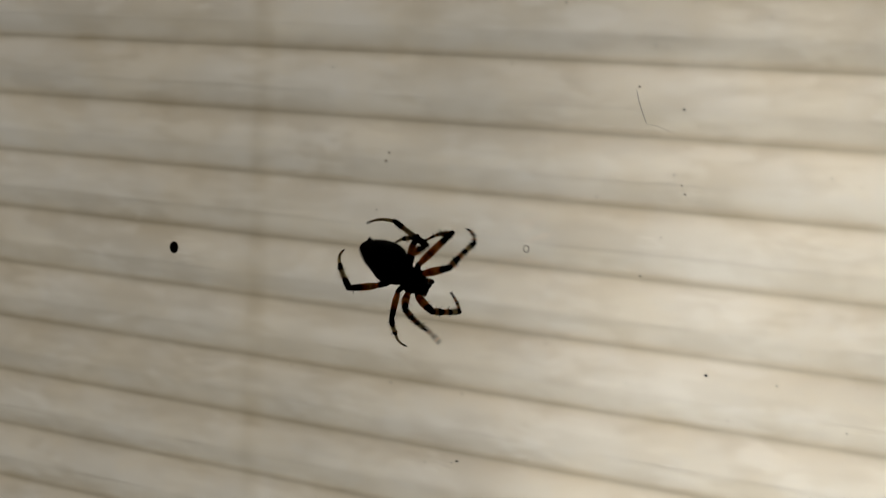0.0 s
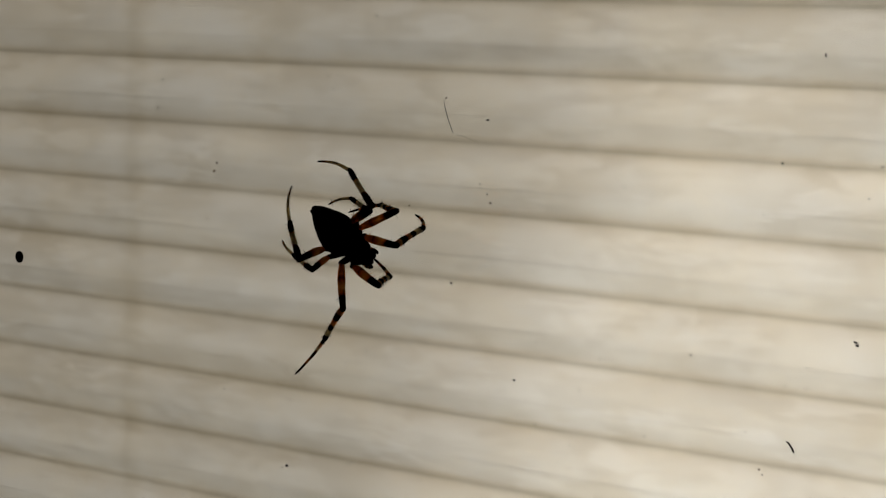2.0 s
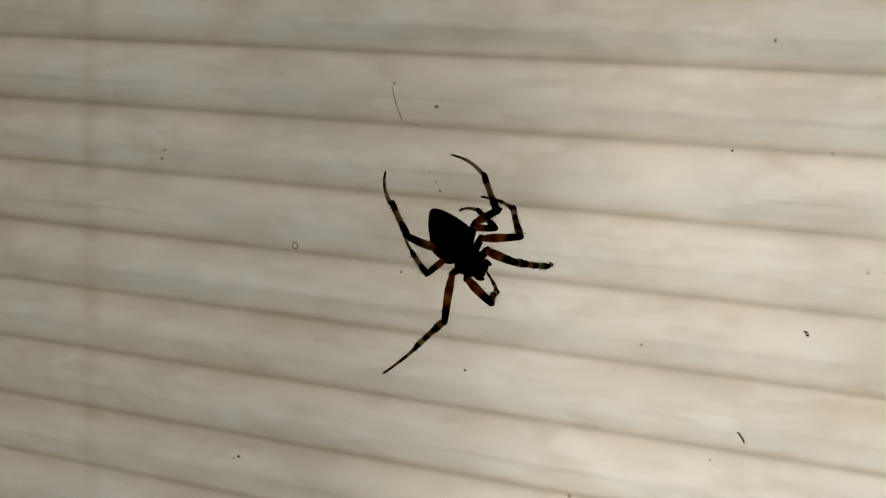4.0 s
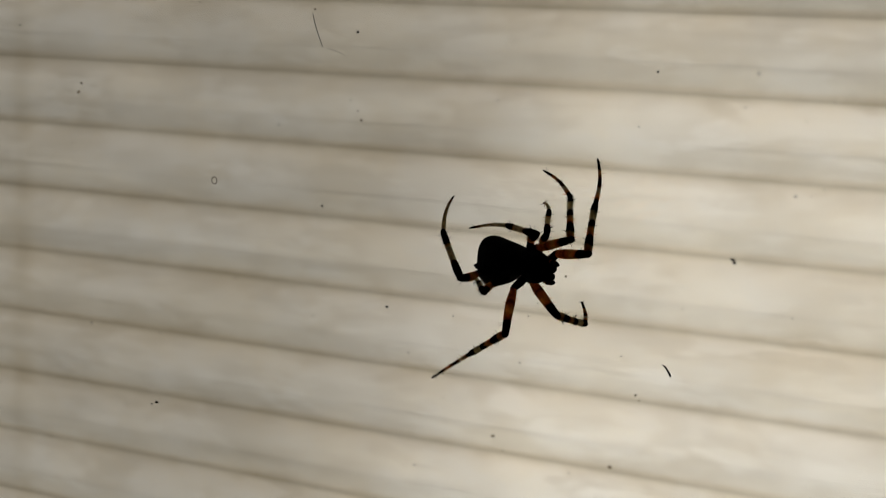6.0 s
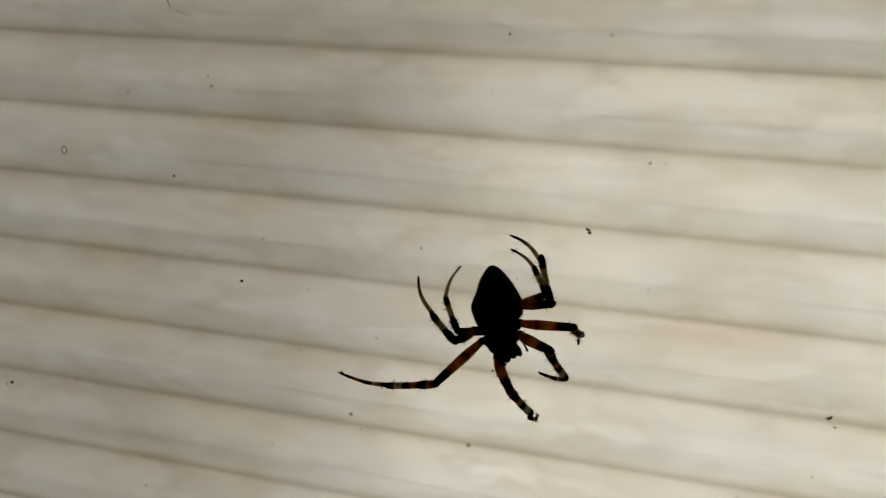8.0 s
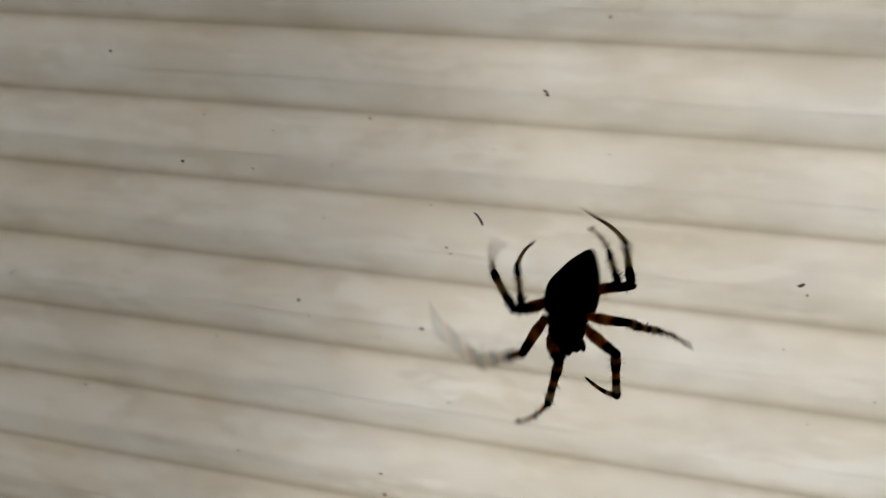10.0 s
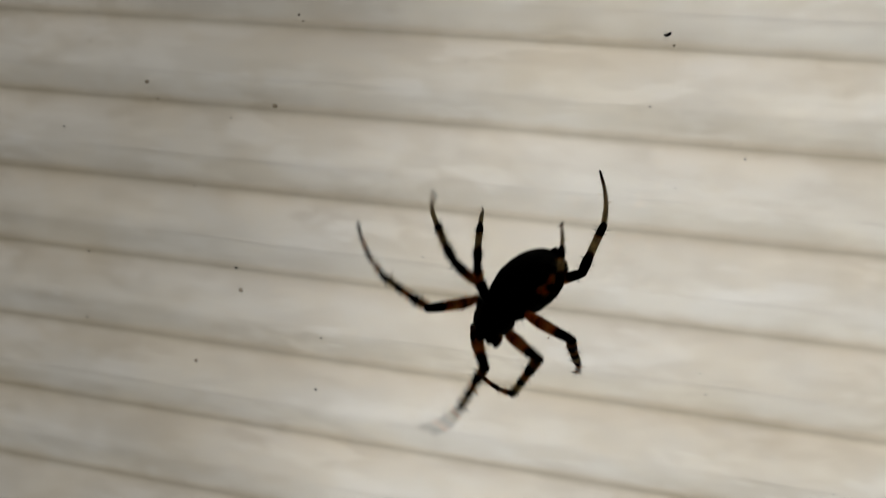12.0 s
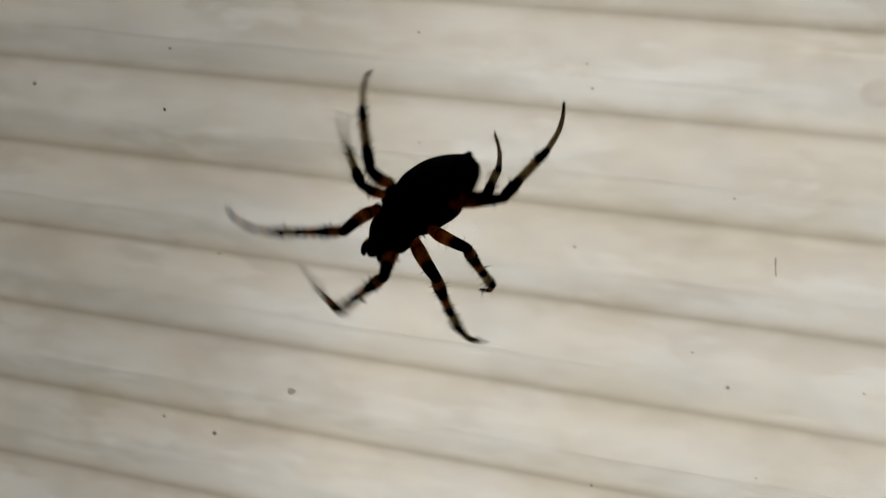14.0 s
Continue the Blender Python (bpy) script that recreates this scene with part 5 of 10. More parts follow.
    walk(legs["L2"]["tibia"], [
        (0, pose(0.00460, -0.00182, 0.01139, 20.6, 51.2, -41.3)), (0.133, pose(0.00454, -0.00602, 0.00920, -16.8, 46.1, -1.6)),
        (0.3, pose(0.00448, -0.01022, 0.00702, -53.1, 58.4, 37.5)), (0.4, pose(0.00364, -0.01049, 0.00766, -24.5, 74.5, 133.6)),
        (0.5, pose(0.00281, -0.01076, 0.00831, 11.0, 60.1, -123.7)), (0.8, pose(0.00051, -0.01258, 0.00788, -0.1, 21.9, -179.6)),
        (1, pose(0.00015, -0.01101, 0.00927, 1.9, 10.3, 174.8)), (1.3, pose(0.00184, -0.01032, 0.00821, -0.5, 17.5, -155.1)),
        (1.5, pose(0.00441, -0.00977, 0.00745, -9.3, 6.3, -142.5)), (1.8, pose(0.00638, -0.01234, 0.00357, -24.9, 10.7, -127.2)),
        (2, pose(0.00778, -0.00958, 0.00406, -20.9, 15.0, -114.3)), (2.2, pose(0.00812, -0.00992, 0.00340, -21.1, 18.3, -114.2)),
        (4.3, pose(0.00725, -0.00939, 0.00604, -15.9, 15.1, -118.4)), (4.5, pose(0.00810, -0.00883, 0.00572, -15.5, 12.1, -109.8)),
        (4.8, pose(0.01178, -0.00578, 0.00484, -20.6, 34.0, -85.5)), (5, pose(0.01010, -0.00871, 0.00162, -32.4, 26.5, -98.8)),
        (5.3, pose(0.00429, -0.01086, 0.00841, -4.6, 13.1, -127.9)), (5.4667, pose(0.00502, -0.00708, 0.00837, -26.2, 40.4, -107.0)),
        (5.5, pose(0.00502, -0.00708, 0.00837, -26.9, 42.3, -103.2)), (5.5333, pose(0.00502, -0.00708, 0.00837, -27.3, 43.9, -98.9)),
        (5.8, pose(0.00575, -0.01088, 0.00625, -20.2, 11.4, -136.9)), (6, pose(0.00587, -0.01020, 0.00679, -21.1, 6.7, -140.9)),
        (6.3, pose(0.00285, -0.00984, 0.00858, -10.9, 4.6, -149.5)), (6.5, pose(0.00771, -0.00878, 0.00669, -27.2, 2.3, -126.3)),
        (6.8, pose(0.00947, -0.00854, 0.00567, -25.9, 21.1, -94.9)), (7, pose(0.00925, -0.00802, 0.00495, -28.4, 18.7, -90.0)),
        (7.3, pose(0.00837, -0.00384, 0.00836, -10.5, 28.8, -63.3)), (7.5, pose(0.01009, -0.00676, 0.00403, -41.5, 15.6, -94.9)),
        (7.7, pose(0.00671, -0.01029, 0.00526, -32.5, 1.2, -121.6)), (9.8, pose(0.00964, -0.00589, 0.00504, -46.9, 35.5, -101.7)),
        (9.9667, pose(0.00886, -0.00448, 0.00556, -45.8, 2.8, -126.2)), (10, pose(0.00886, -0.00448, 0.00556, -54.8, 18.9, -120.9)),
        (10.033, pose(0.00886, -0.00448, 0.00556, -62.2, 32.3, -112.0)), (10.3, pose(0.00888, -0.00641, 0.00501, -44.6, 14.2, -113.0)),
        (10.5, pose(0.00912, -0.00650, 0.00522, -46.2, 9.4, -124.2)), (10.8, pose(0.00866, -0.00613, 0.00601, -38.7, 2.9, -120.7)),
        (11, pose(0.00914, -0.00403, 0.00577, -48.1, 15.1, -109.5)), (11.3, pose(0.01040, -0.00192, 0.00386, -52.5, 52.9, -69.2)),
        (11.5, pose(0.00936, -0.00030, 0.00574, -43.8, 52.5, -64.9)), (11.8, pose(0.01000, -0.00311, 0.00520, -43.1, 47.9, -69.0)),
        (12, pose(0.00906, -0.00669, 0.00455, -67.7, 9.8, -123.4)), (12.3, pose(0.00727, -0.00399, 0.00783, -43.9, 30.8, -111.4)),
        (12.5, pose(0.00889, -0.00419, 0.00580, -49.4, -8.1, -122.4)), (12.8, pose(0.00915, -0.00605, 0.00510, -47.8, -3.8, -124.4)),
        (13, pose(0.00929, -0.00458, 0.00548, -61.4, -11.3, -119.5)), (13.3, pose(0.00835, -0.00405, 0.00642, -56.5, 24.4, -92.9)),
        (13.5, pose(0.00765, -0.00371, 0.00743, -45.7, 28.3, -91.5)), (13.8, pose(0.00786, -0.00558, 0.00688, -44.2, 21.1, -82.5)),
        (14, pose(0.00911, -0.00281, 0.00572, -54.6, 37.9, -84.0)),
    ])
    walk(legs["L2"]["metatarsus"], [
        (0, pose(0.00941, -0.00605, 0.00341, -50.1, 52.2, -43.2)), (0.3, pose(0.00874, -0.00695, -0.00170, 98.1, 61.1, 74.6)),
        (0.5, pose(-0.00002, -0.01501, -0.00055, -110.9, 57.7, -149.2)), (0.8, pose(-0.00899, -0.01265, 0.00406, -122.8, 16.1, 170.4)),
        (1, pose(-0.00988, -0.01011, 0.00744, 163.6, -4.2, 179.1)), (1.3, pose(-0.00701, -0.01443, 0.00513, 167.9, 9.4, -153.3)),
        (1.5, pose(-0.00366, -0.01596, 0.00632, 168.8, -0.9, -141.0)), (1.8, pose(0.00030, -0.02034, 0.00167, 148.4, -8.3, -115.6)),
        (2, pose(0.00372, -0.01859, 0.00140, 164.2, -5.3, -108.5)), (2.2, pose(0.00414, -0.01878, 0.00019, 160.2, -2.5, -106.5)),
        (4.3, pose(0.00256, -0.01809, 0.00337, 174.2, 3.3, -117.1)), (4.5, pose(0.00471, -0.01825, 0.00358, 177.4, 0.3, -109.2)),
        (4.8, pose(0.01244, -0.01424, -0.00089, 152.0, 14.5, -73.0)), (5, pose(0.00870, -0.01776, -0.00294, 158.7, 4.6, -89.4)),
        (5.3, pose(-0.00183, -0.01873, 0.00608, -179.1, 2.7, -128.1)), (5.4667, pose(0.00274, -0.01453, 0.00173, -112.2, 35.9, -126.5)),
        (5.5, pose(0.00329, -0.01445, 0.00148, -100.0, 41.3, -114.0)), (5.5, pose(0.00358, -0.01441, 0.00138, -28.8, 46.9, -107.8)),
        (5.5333, pose(0.00387, -0.01436, 0.00127, 44.9, 44.3, -98.3)), (5.667, pose(0.00115, -0.01605, 0.00275, 98.5, 15.5, -105.2)),
        (5.8, pose(-0.00157, -0.01774, 0.00423, 151.3, 2.9, -132.1)), (6, pose(-0.00202, -0.01661, 0.00560, 153.4, -5.5, -134.8)),
        (6.3, pose(-0.00594, -0.01501, 0.00775, 172.5, -3.4, -148.5)), (6.5, pose(0.00165, -0.01702, 0.00627, 138.8, -3.5, -121.3)),
        (6.667, pose(0.00515, -0.01754, 0.00413, -179.1, 9.3, -115.3)), (6.8, pose(0.00865, -0.01806, 0.00199, -134.6, 14.6, -102.0)),
        (7, pose(0.00925, -0.01771, 0.00166, -146.8, 9.8, -96.2)), (7.3, pose(0.01240, -0.01184, 0.00343, -151.3, 13.0, -73.2)),
        (7.5, pose(0.00924, -0.01658, 0.00129, -169.4, 0.9, -97.7)), (7.7, pose(0.00135, -0.01901, 0.00505, -152.9, -7.8, -126.1)),
        (9.8, pose(0.00795, -0.01404, -0.00091, -121.6, 27.5, -120.1)), (9.9, pose(0.00539, -0.01339, 0.00207, -139.3, -11.4, -141.3)),
        (9.9667, pose(0.00282, -0.01273, 0.00505, -144.9, -53.7, -156.7)), (10, pose(0.00389, -0.01280, 0.00224, -151.4, -30.7, -145.2)),
        (10.033, pose(0.00562, -0.01250, 0.00008, -150.1, -5.7, -136.4)), (10.3, pose(0.00501, -0.01554, 0.00250, -111.9, 6.5, -134.0)),
        (10.5, pose(0.00344, -0.01485, 0.00354, -127.0, -1.0, -138.2)), (10.8, pose(0.00344, -0.01492, 0.00550, -90.7, 2.8, -144.8)),
        (11, pose(0.00583, -0.01334, 0.00310, -130.3, 2.6, -124.9)), (11.3, pose(0.01259, -0.00770, -0.00430, -113.1, 49.0, -101.0)),
        (11.5, pose(0.01200, -0.00593, -0.00239, -131.8, 43.8, -83.3)), (11.8, pose(0.01246, -0.00951, -0.00239, -135.3, 36.9, -87.0)),
        (12, pose(0.00351, -0.01511, 0.00281, -149.0, -10.5, -135.4)), (12.3, pose(0.00406, -0.01217, 0.00259, -153.3, 18.8, -118.4)),
        (12.5, pose(0.00347, -0.01275, 0.00725, -95.4, -11.0, -144.5)), (12.8, pose(0.00338, -0.01448, 0.00577, -119.0, -16.3, -145.4)),
        (13, pose(0.00434, -0.01331, 0.00750, -112.7, -20.7, -139.6)), (13.3, pose(0.00787, -0.01336, 0.00219, -87.8, 26.4, -112.5)),
        (13.5, pose(0.00743, -0.01272, 0.00258, -104.6, 25.4, -107.6)), (13.8, pose(0.00910, -0.01504, 0.00319, -81.0, 25.7, -103.7)),
        (14, pose(0.00996, -0.01084, -0.00057, -118.6, 30.9, -103.8)),
    ])
    walk(legs["L3"]["coxa"], [
        (0, pose(0.00190, -0.00015, 0.00001, 14.7, -4.8, -103.4)), (0.3, pose(0.00050, -0.00090, -0.00035, 13.4, 12.0, -146.9)),
        (0.5, pose(-0.00333, -0.00249, -0.00053, 3.2, 5.3, -154.4)), (0.8, pose(-0.00053, 0.00102, 0.00029, 4.1, -6.4, 157.0)),
        (1, pose(-0.00426, 0.00114, 0.00166, 3.4, -14.9, 169.5)), (1.3, pose(-0.00097, -0.00100, 0.00004, -0.4, -0.7, -160.6)),
        (1.5, pose(-0.00232, -0.00183, 0.00081, -5.8, -10.1, -156.4)), (1.8, pose(-0.00131, -0.00290, 0.00114, -18.8, -14.9, -137.6)),
        (2, pose(-0.00060, -0.00199, 0.00060, -13.2, -10.8, -141.0)), (2.2, pose(-0.00013, -0.00182, 0.00044, -14.0, -9.3, -137.5)),
        (4.3, pose(0.00108, -0.00049, 0.00011, -8.9, -7.1, -147.7)), (4.5, pose(0.00076, -0.00080, 0.00016, -9.3, -6.7, -144.0)),
        (4.8, pose(0.00128, -0.00063, 0.00007, -13.0, -4.3, -132.5)), (5, pose(0.00065, -0.00122, 0.00032, -20.3, -10.6, -134.9)),
        (5.3, pose(-0.00016, -0.00334, 0.00010, -4.8, -1.5, -121.2)), (5.5, pose(0.00087, -0.00075, 0.00017, -11.8, -8.0, -143.0)),
        (5.8, pose(-0.00154, -0.00249, 0.00115, -15.1, -15.3, -143.8)), (6, pose(-0.00177, -0.00320, 0.00145, -19.4, -16.7, -138.6)),
        (6.3, pose(-0.00121, -0.00202, 0.00077, -11.0, -11.9, -146.7)), (6.5, pose(0.00069, -0.00126, 0.00034, -23.4, -11.1, -132.8)),
        (6.8, pose(0.00149, -0.00059, 0.00002, -20.6, -2.0, -122.3)), (7, pose(0.00172, -0.00018, 0.00001, -21.5, -3.2, -128.6)),
        (7.3, pose(0.00281, 0.00087, 0.00003, -7.3, 1.5, -137.6)), (7.5, pose(0.00146, -0.00026, 0.00014, -21.3, -16.2, -147.5)),
        (7.7, pose(0.00100, -0.00106, 0.00024, -28.4, -9.9, -129.1)), (9.8, pose(0.00163, -0.00028, 0.00004, -30.0, -6.2, -129.5)),
        (10, pose(0.00091, -0.00058, 0.00055, -25.0, -26.5, -148.7)), (10.3, pose(0.00049, -0.00114, 0.00066, -26.8, -20.4, -140.4)),
        (10.5, pose(0.00054, -0.00135, 0.00070, -33.4, -20.4, -134.4)), (10.8, pose(0.00057, -0.00112, 0.00059, -27.0, -19.0, -139.1)),
        (11, pose(0.00184, -0.00002, 0.00001, -32.1, -10.6, -137.1)), (11.3, pose(0.00216, 0.00033, -0.00002, -44.8, -2.8, -131.7)),
        (11.5, pose(0.00254, 0.00082, 0.00018, -41.3, 9.9, -129.8)), (11.8, pose(0.00208, 0.00026, -0.00001, -34.9, -1.4, -129.4)),
        (12, pose(0.00074, -0.00123, 0.00100, -45.5, -31.0, -132.3)), (12.3, pose(0.00024, -0.00203, 0.00060, -28.3, -12.9, -128.5)),
        (12.5, pose(0.00052, -0.00100, 0.00101, -31.6, -31.1, -143.2)), (12.8, pose(0.00019, -0.00153, 0.00122, -34.6, -28.3, -137.6)),
        (13, pose(0.00110, -0.00045, 0.00075, -31.0, -40.2, -149.3)), (13.3, pose(0.00157, -0.00045, 0.00005, -46.6, -5.3, -122.9)),
        (13.5, pose(0.00223, 0.00041, -0.00001, -33.5, -0.6, -131.7)), (13.8, pose(0.00152, -0.00055, 0.00004, -38.6, -3.2, -121.2)),
        (14, pose(0.00131, -0.00069, 0.00019, -40.1, -12.4, -128.5)),
    ])
    walk(legs["L3"]["femur"], [
        (0, pose(0.00112, -0.00345, 0.00030, 16.1, -38.0, -66.9)), (0.3, pose(-0.00228, -0.00271, -0.00106, 29.0, -36.3, -131.4)),
        (0.5, pose(-0.00639, -0.00396, -0.00084, 29.7, -77.8, -81.9)), (0.8, pose(-0.00364, 0.00234, 0.00067, -2.0, -55.3, -4.5)),
        (1, pose(-0.00749, 0.00173, 0.00254, 6.7, -41.5, 10.6)), (1.133, pose(-0.00584, -0.00020, 0.00131, -7.7, -55.8, -21.9)),
        (1.3, pose(-0.00418, -0.00213, 0.00008, -3.6, -72.8, -69.2)), (1.5, pose(-0.00538, -0.00317, 0.00141, -20.4, -66.6, -13.4)),
        (1.8, pose(-0.00374, -0.00511, 0.00201, -23.9, -37.3, -24.2)), (2, pose(-0.00320, -0.00409, 0.00124, -46.9, -60.6, -38.3)),
        (2.2, pose(-0.00260, -0.00408, 0.00099, -42.1, -58.6, -40.6)), (4.3, pose(-0.00177, -0.00229, 0.00053, -43.9, -65.6, -52.9)),
        (4.5, pose(-0.00197, -0.00279, 0.00056, -36.6, -63.5, -43.1)), (4.8, pose(-0.00101, -0.00313, 0.00032, -39.0, -62.9, -34.7)),
        (5, pose(-0.00171, -0.00358, 0.00094, -60.1, -56.2, -39.0)), (5.3, pose(-0.00192, -0.00625, 0.00019, -24.4, -77.4, -44.2)),
        (5.5, pose(-0.00182, -0.00277, 0.00065, -28.0, -64.7, -9.3)), (5.8, pose(-0.00419, -0.00442, 0.00205, -16.9, -53.6, -7.3)),
        (6, pose(-0.00421, -0.00535, 0.00243, -2.7, -51.9, -0.8)), (6.3, pose(-0.00399, -0.00385, 0.00147, -44.8, -65.6, -13.7)),
        (6.5, pose(-0.00158, -0.00371, 0.00099, -70.6, -55.8, -26.9)), (6.8, pose(-0.00033, -0.00346, 0.00015, -70.6, -64.6, -30.7)),
        (7, pose(-0.00040, -0.00283, 0.00020, -62.7, -60.0, -45.7)), (7.3, pose(0.00030, -0.00142, -0.00006, -26.7, -72.6, -108.8)),
        (7.5, pose(-0.00129, -0.00201, 0.00108, -88.7, -60.3, -48.8)), (7.7, pose(-0.00111, -0.00365, 0.00082, 166.9, -65.1, 4.5)),
        (9.8, pose(-0.00052, -0.00289, 0.00041, -54.6, -47.6, -76.9)), (10, pose(-0.00169, -0.00215, 0.00207, -114.7, -46.6, -17.0)),
        (10.3, pose(-0.00197, -0.00317, 0.00185, -109.6, -50.8, -13.3)), (10.5, pose(-0.00169, -0.00363, 0.00188, -142.5, -51.1, -9.0)),
        (10.8, pose(-0.00186, -0.00323, 0.00169, -113.7, -57.6, -24.2)), (11, pose(-0.00061, -0.00229, 0.00063, -99.0, -59.3, -45.1)),
        (11.3, pose(-0.00010, -0.00220, 0.00014, -57.8, -20.1, -42.0)), (11.5, pose(0.00040, -0.00176, -0.00040, -83.4, -48.0, -36.3)),
        (11.8, pose(-0.00008, -0.00237, 0.00007, -52.7, -32.0, -59.8)), (11.9, pose(-0.00065, -0.00288, 0.00141, -104.1, -57.6, -45.9)),
        (12, pose(-0.00122, -0.00339, 0.00275, 169.5, -57.6, 6.4)), (12.3, pose(-0.00182, -0.00463, 0.00135, -158.9, -72.9, -12.0)),
        (12.5, pose(-0.00181, -0.00275, 0.00277, -145.4, -47.2, -11.0)), (12.8, pose(-0.00202, -0.00355, 0.00283, -104.1, -39.2, -14.0)),
        (13, pose(-0.00113, -0.00177, 0.00294, -132.2, -36.0, -16.3)), (13.3, pose(-0.00027, -0.00329, 0.00036, -108.9, -52.3, -34.5)),
        (13.5, pose(-0.00003, -0.00213, 0.00003, -102.3, -62.4, -41.5)), (13.8, pose(-0.00023, -0.00346, 0.00022, -85.6, -58.3, -55.2)),
        (14, pose(-0.00075, -0.00329, 0.00093, -122.9, -51.5, -20.5)),
    ])
    walk(legs["L3"]["tibia"], [
        (0, pose(0.00302, -0.00791, 0.00408, 20.9, 45.0, -62.5)), (0.133, pose(-0.00127, -0.00717, 0.00333, 19.8, 54.9, -111.2)),
        (0.3, pose(-0.00556, -0.00644, 0.00258, 3.9, 60.0, -172.5)), (0.5, pose(-0.00620, -0.00524, 0.00517, -3.4, 36.6, 156.5)),
        (0.8, pose(-0.00015, 0.00206, 0.00573, 14.6, 58.3, 146.4)), (1, pose(-0.00296, 0.00258, 0.00661, 30.8, 52.0, 126.2)),
        (1.3, pose(-0.00353, -0.00383, 0.00596, 0.9, 17.2, 126.8)), (1.5, pose(-0.00301, -0.00373, 0.00706, 6.7, 19.0, 157.3)),
        (1.8, pose(0.00073, -0.00711, 0.00574, -3.8, 3.9, -173.2)), (2, pose(-0.00083, -0.00595, 0.00660, -0.2, 2.9, -179.4)),
        (2.2, pose(-0.00017, -0.00617, 0.00624, -1.9, 6.4, -175.3)), (4.3, pose(-0.00024, -0.00432, 0.00613, 2.7, 17.4, 172.3)),
        (4.5, pose(0.00003, -0.00466, 0.00606, 0.5, 13.0, 178.4)), (4.8, pose(0.00129, -0.00473, 0.00580, -17.6, 28.4, -128.0)),
        (5, pose(0.00095, -0.00574, 0.00606, -18.3, 8.5, -146.6)), (5.3, pose(-0.00096, -0.00719, 0.00619, -0.2, 29.2, -177.9)),
        (5.5, pose(0.00077, -0.00320, 0.00621, -2.4, 37.9, -176.1)), (5.8, pose(-0.00056, -0.00488, 0.00700, 11.9, 28.7, 163.7)),
        (6, pose(-0.00041, -0.00540, 0.00727, -0.3, 32.5, -179.7)), (6.3, pose(-0.00151, -0.00445, 0.00707, 14.8, 24.1, 145.5)),
        (6.5, pose(0.00151, -0.00528, 0.00608, 9.9, 14.0, 166.8)), (6.8, pose(0.00194, -0.00480, 0.00570, -8.2, 17.6, -164.7)),
        (7, pose(0.00175, -0.00503, 0.00554, -11.3, 16.2, -161.2)), (7.3, pose(-0.00029, -0.00316, 0.00582, -11.4, 38.0, -131.0)),
        (7.5, pose(0.00071, -0.00430, 0.00643, -18.4, -6.9, -154.6)), (7.7, pose(0.00147, -0.00345, 0.00640, 0.4, -5.4, 179.4)),
        (9.8, pose(0.00042, -0.00693, 0.00495, -39.2, 26.6, -139.5)), (9.9, pose(0.00139, -0.00516, 0.00574, -21.1, -4.9, -159.5)),
        (10, pose(0.00236, -0.00339, 0.00654, 9.7, -25.6, 168.5)), (10.3, pose(0.00182, -0.00406, 0.00662, 9.2, 13.8, 172.6)),
        (10.5, pose(0.00213, -0.00423, 0.00667, 17.2, 5.2, 165.5)), (10.8, pose(0.00115, -0.00458, 0.00689, 1.2, 10.4, 178.9)),
        (11, pose(0.00161, -0.00452, 0.00592, -16.9, 6.8, -165.1)), (11.3, pose(0.00419, -0.00606, 0.00226, -76.3, 34.4, -141.7)),
        (11.5, pose(0.00371, -0.00419, 0.00418, -61.2, 36.6, -129.3)), (11.8, pose(0.00254, -0.00688, 0.00333, -52.9, 32.1, -127.8)),
        (12, pose(0.00206, -0.00302, 0.00794, -25.4, -10.1, -163.3)), (12.3, pose(-0.00005, -0.00500, 0.00723, 10.6, 27.0, 172.0)),
        (12.5, pose(0.00229, -0.00354, 0.00728, 16.2, 0.2, 169.1)), (12.8, pose(0.00261, -0.00470, 0.00672, 8.8, 3.4, 174.2)),
        (13, pose(0.00364, -0.00317, 0.00656, -10.7, -12.4, -173.6)), (13.3, pose(0.00283, -0.00542, 0.00523, -57.8, 25.3, -151.4)),
        (13.5, pose(0.00210, -0.00402, 0.00548, -46.1, 28.6, -140.1)), (13.8, pose(0.00161, -0.00612, 0.00546, -51.1, 28.8, -133.8)),
        (13.967, pose(0.00283, -0.00463, 0.00574, -49.4, 2.3, -111.3)), (14, pose(0.00283, -0.00463, 0.00574, -47.3, 11.3, -134.1)),
    ])
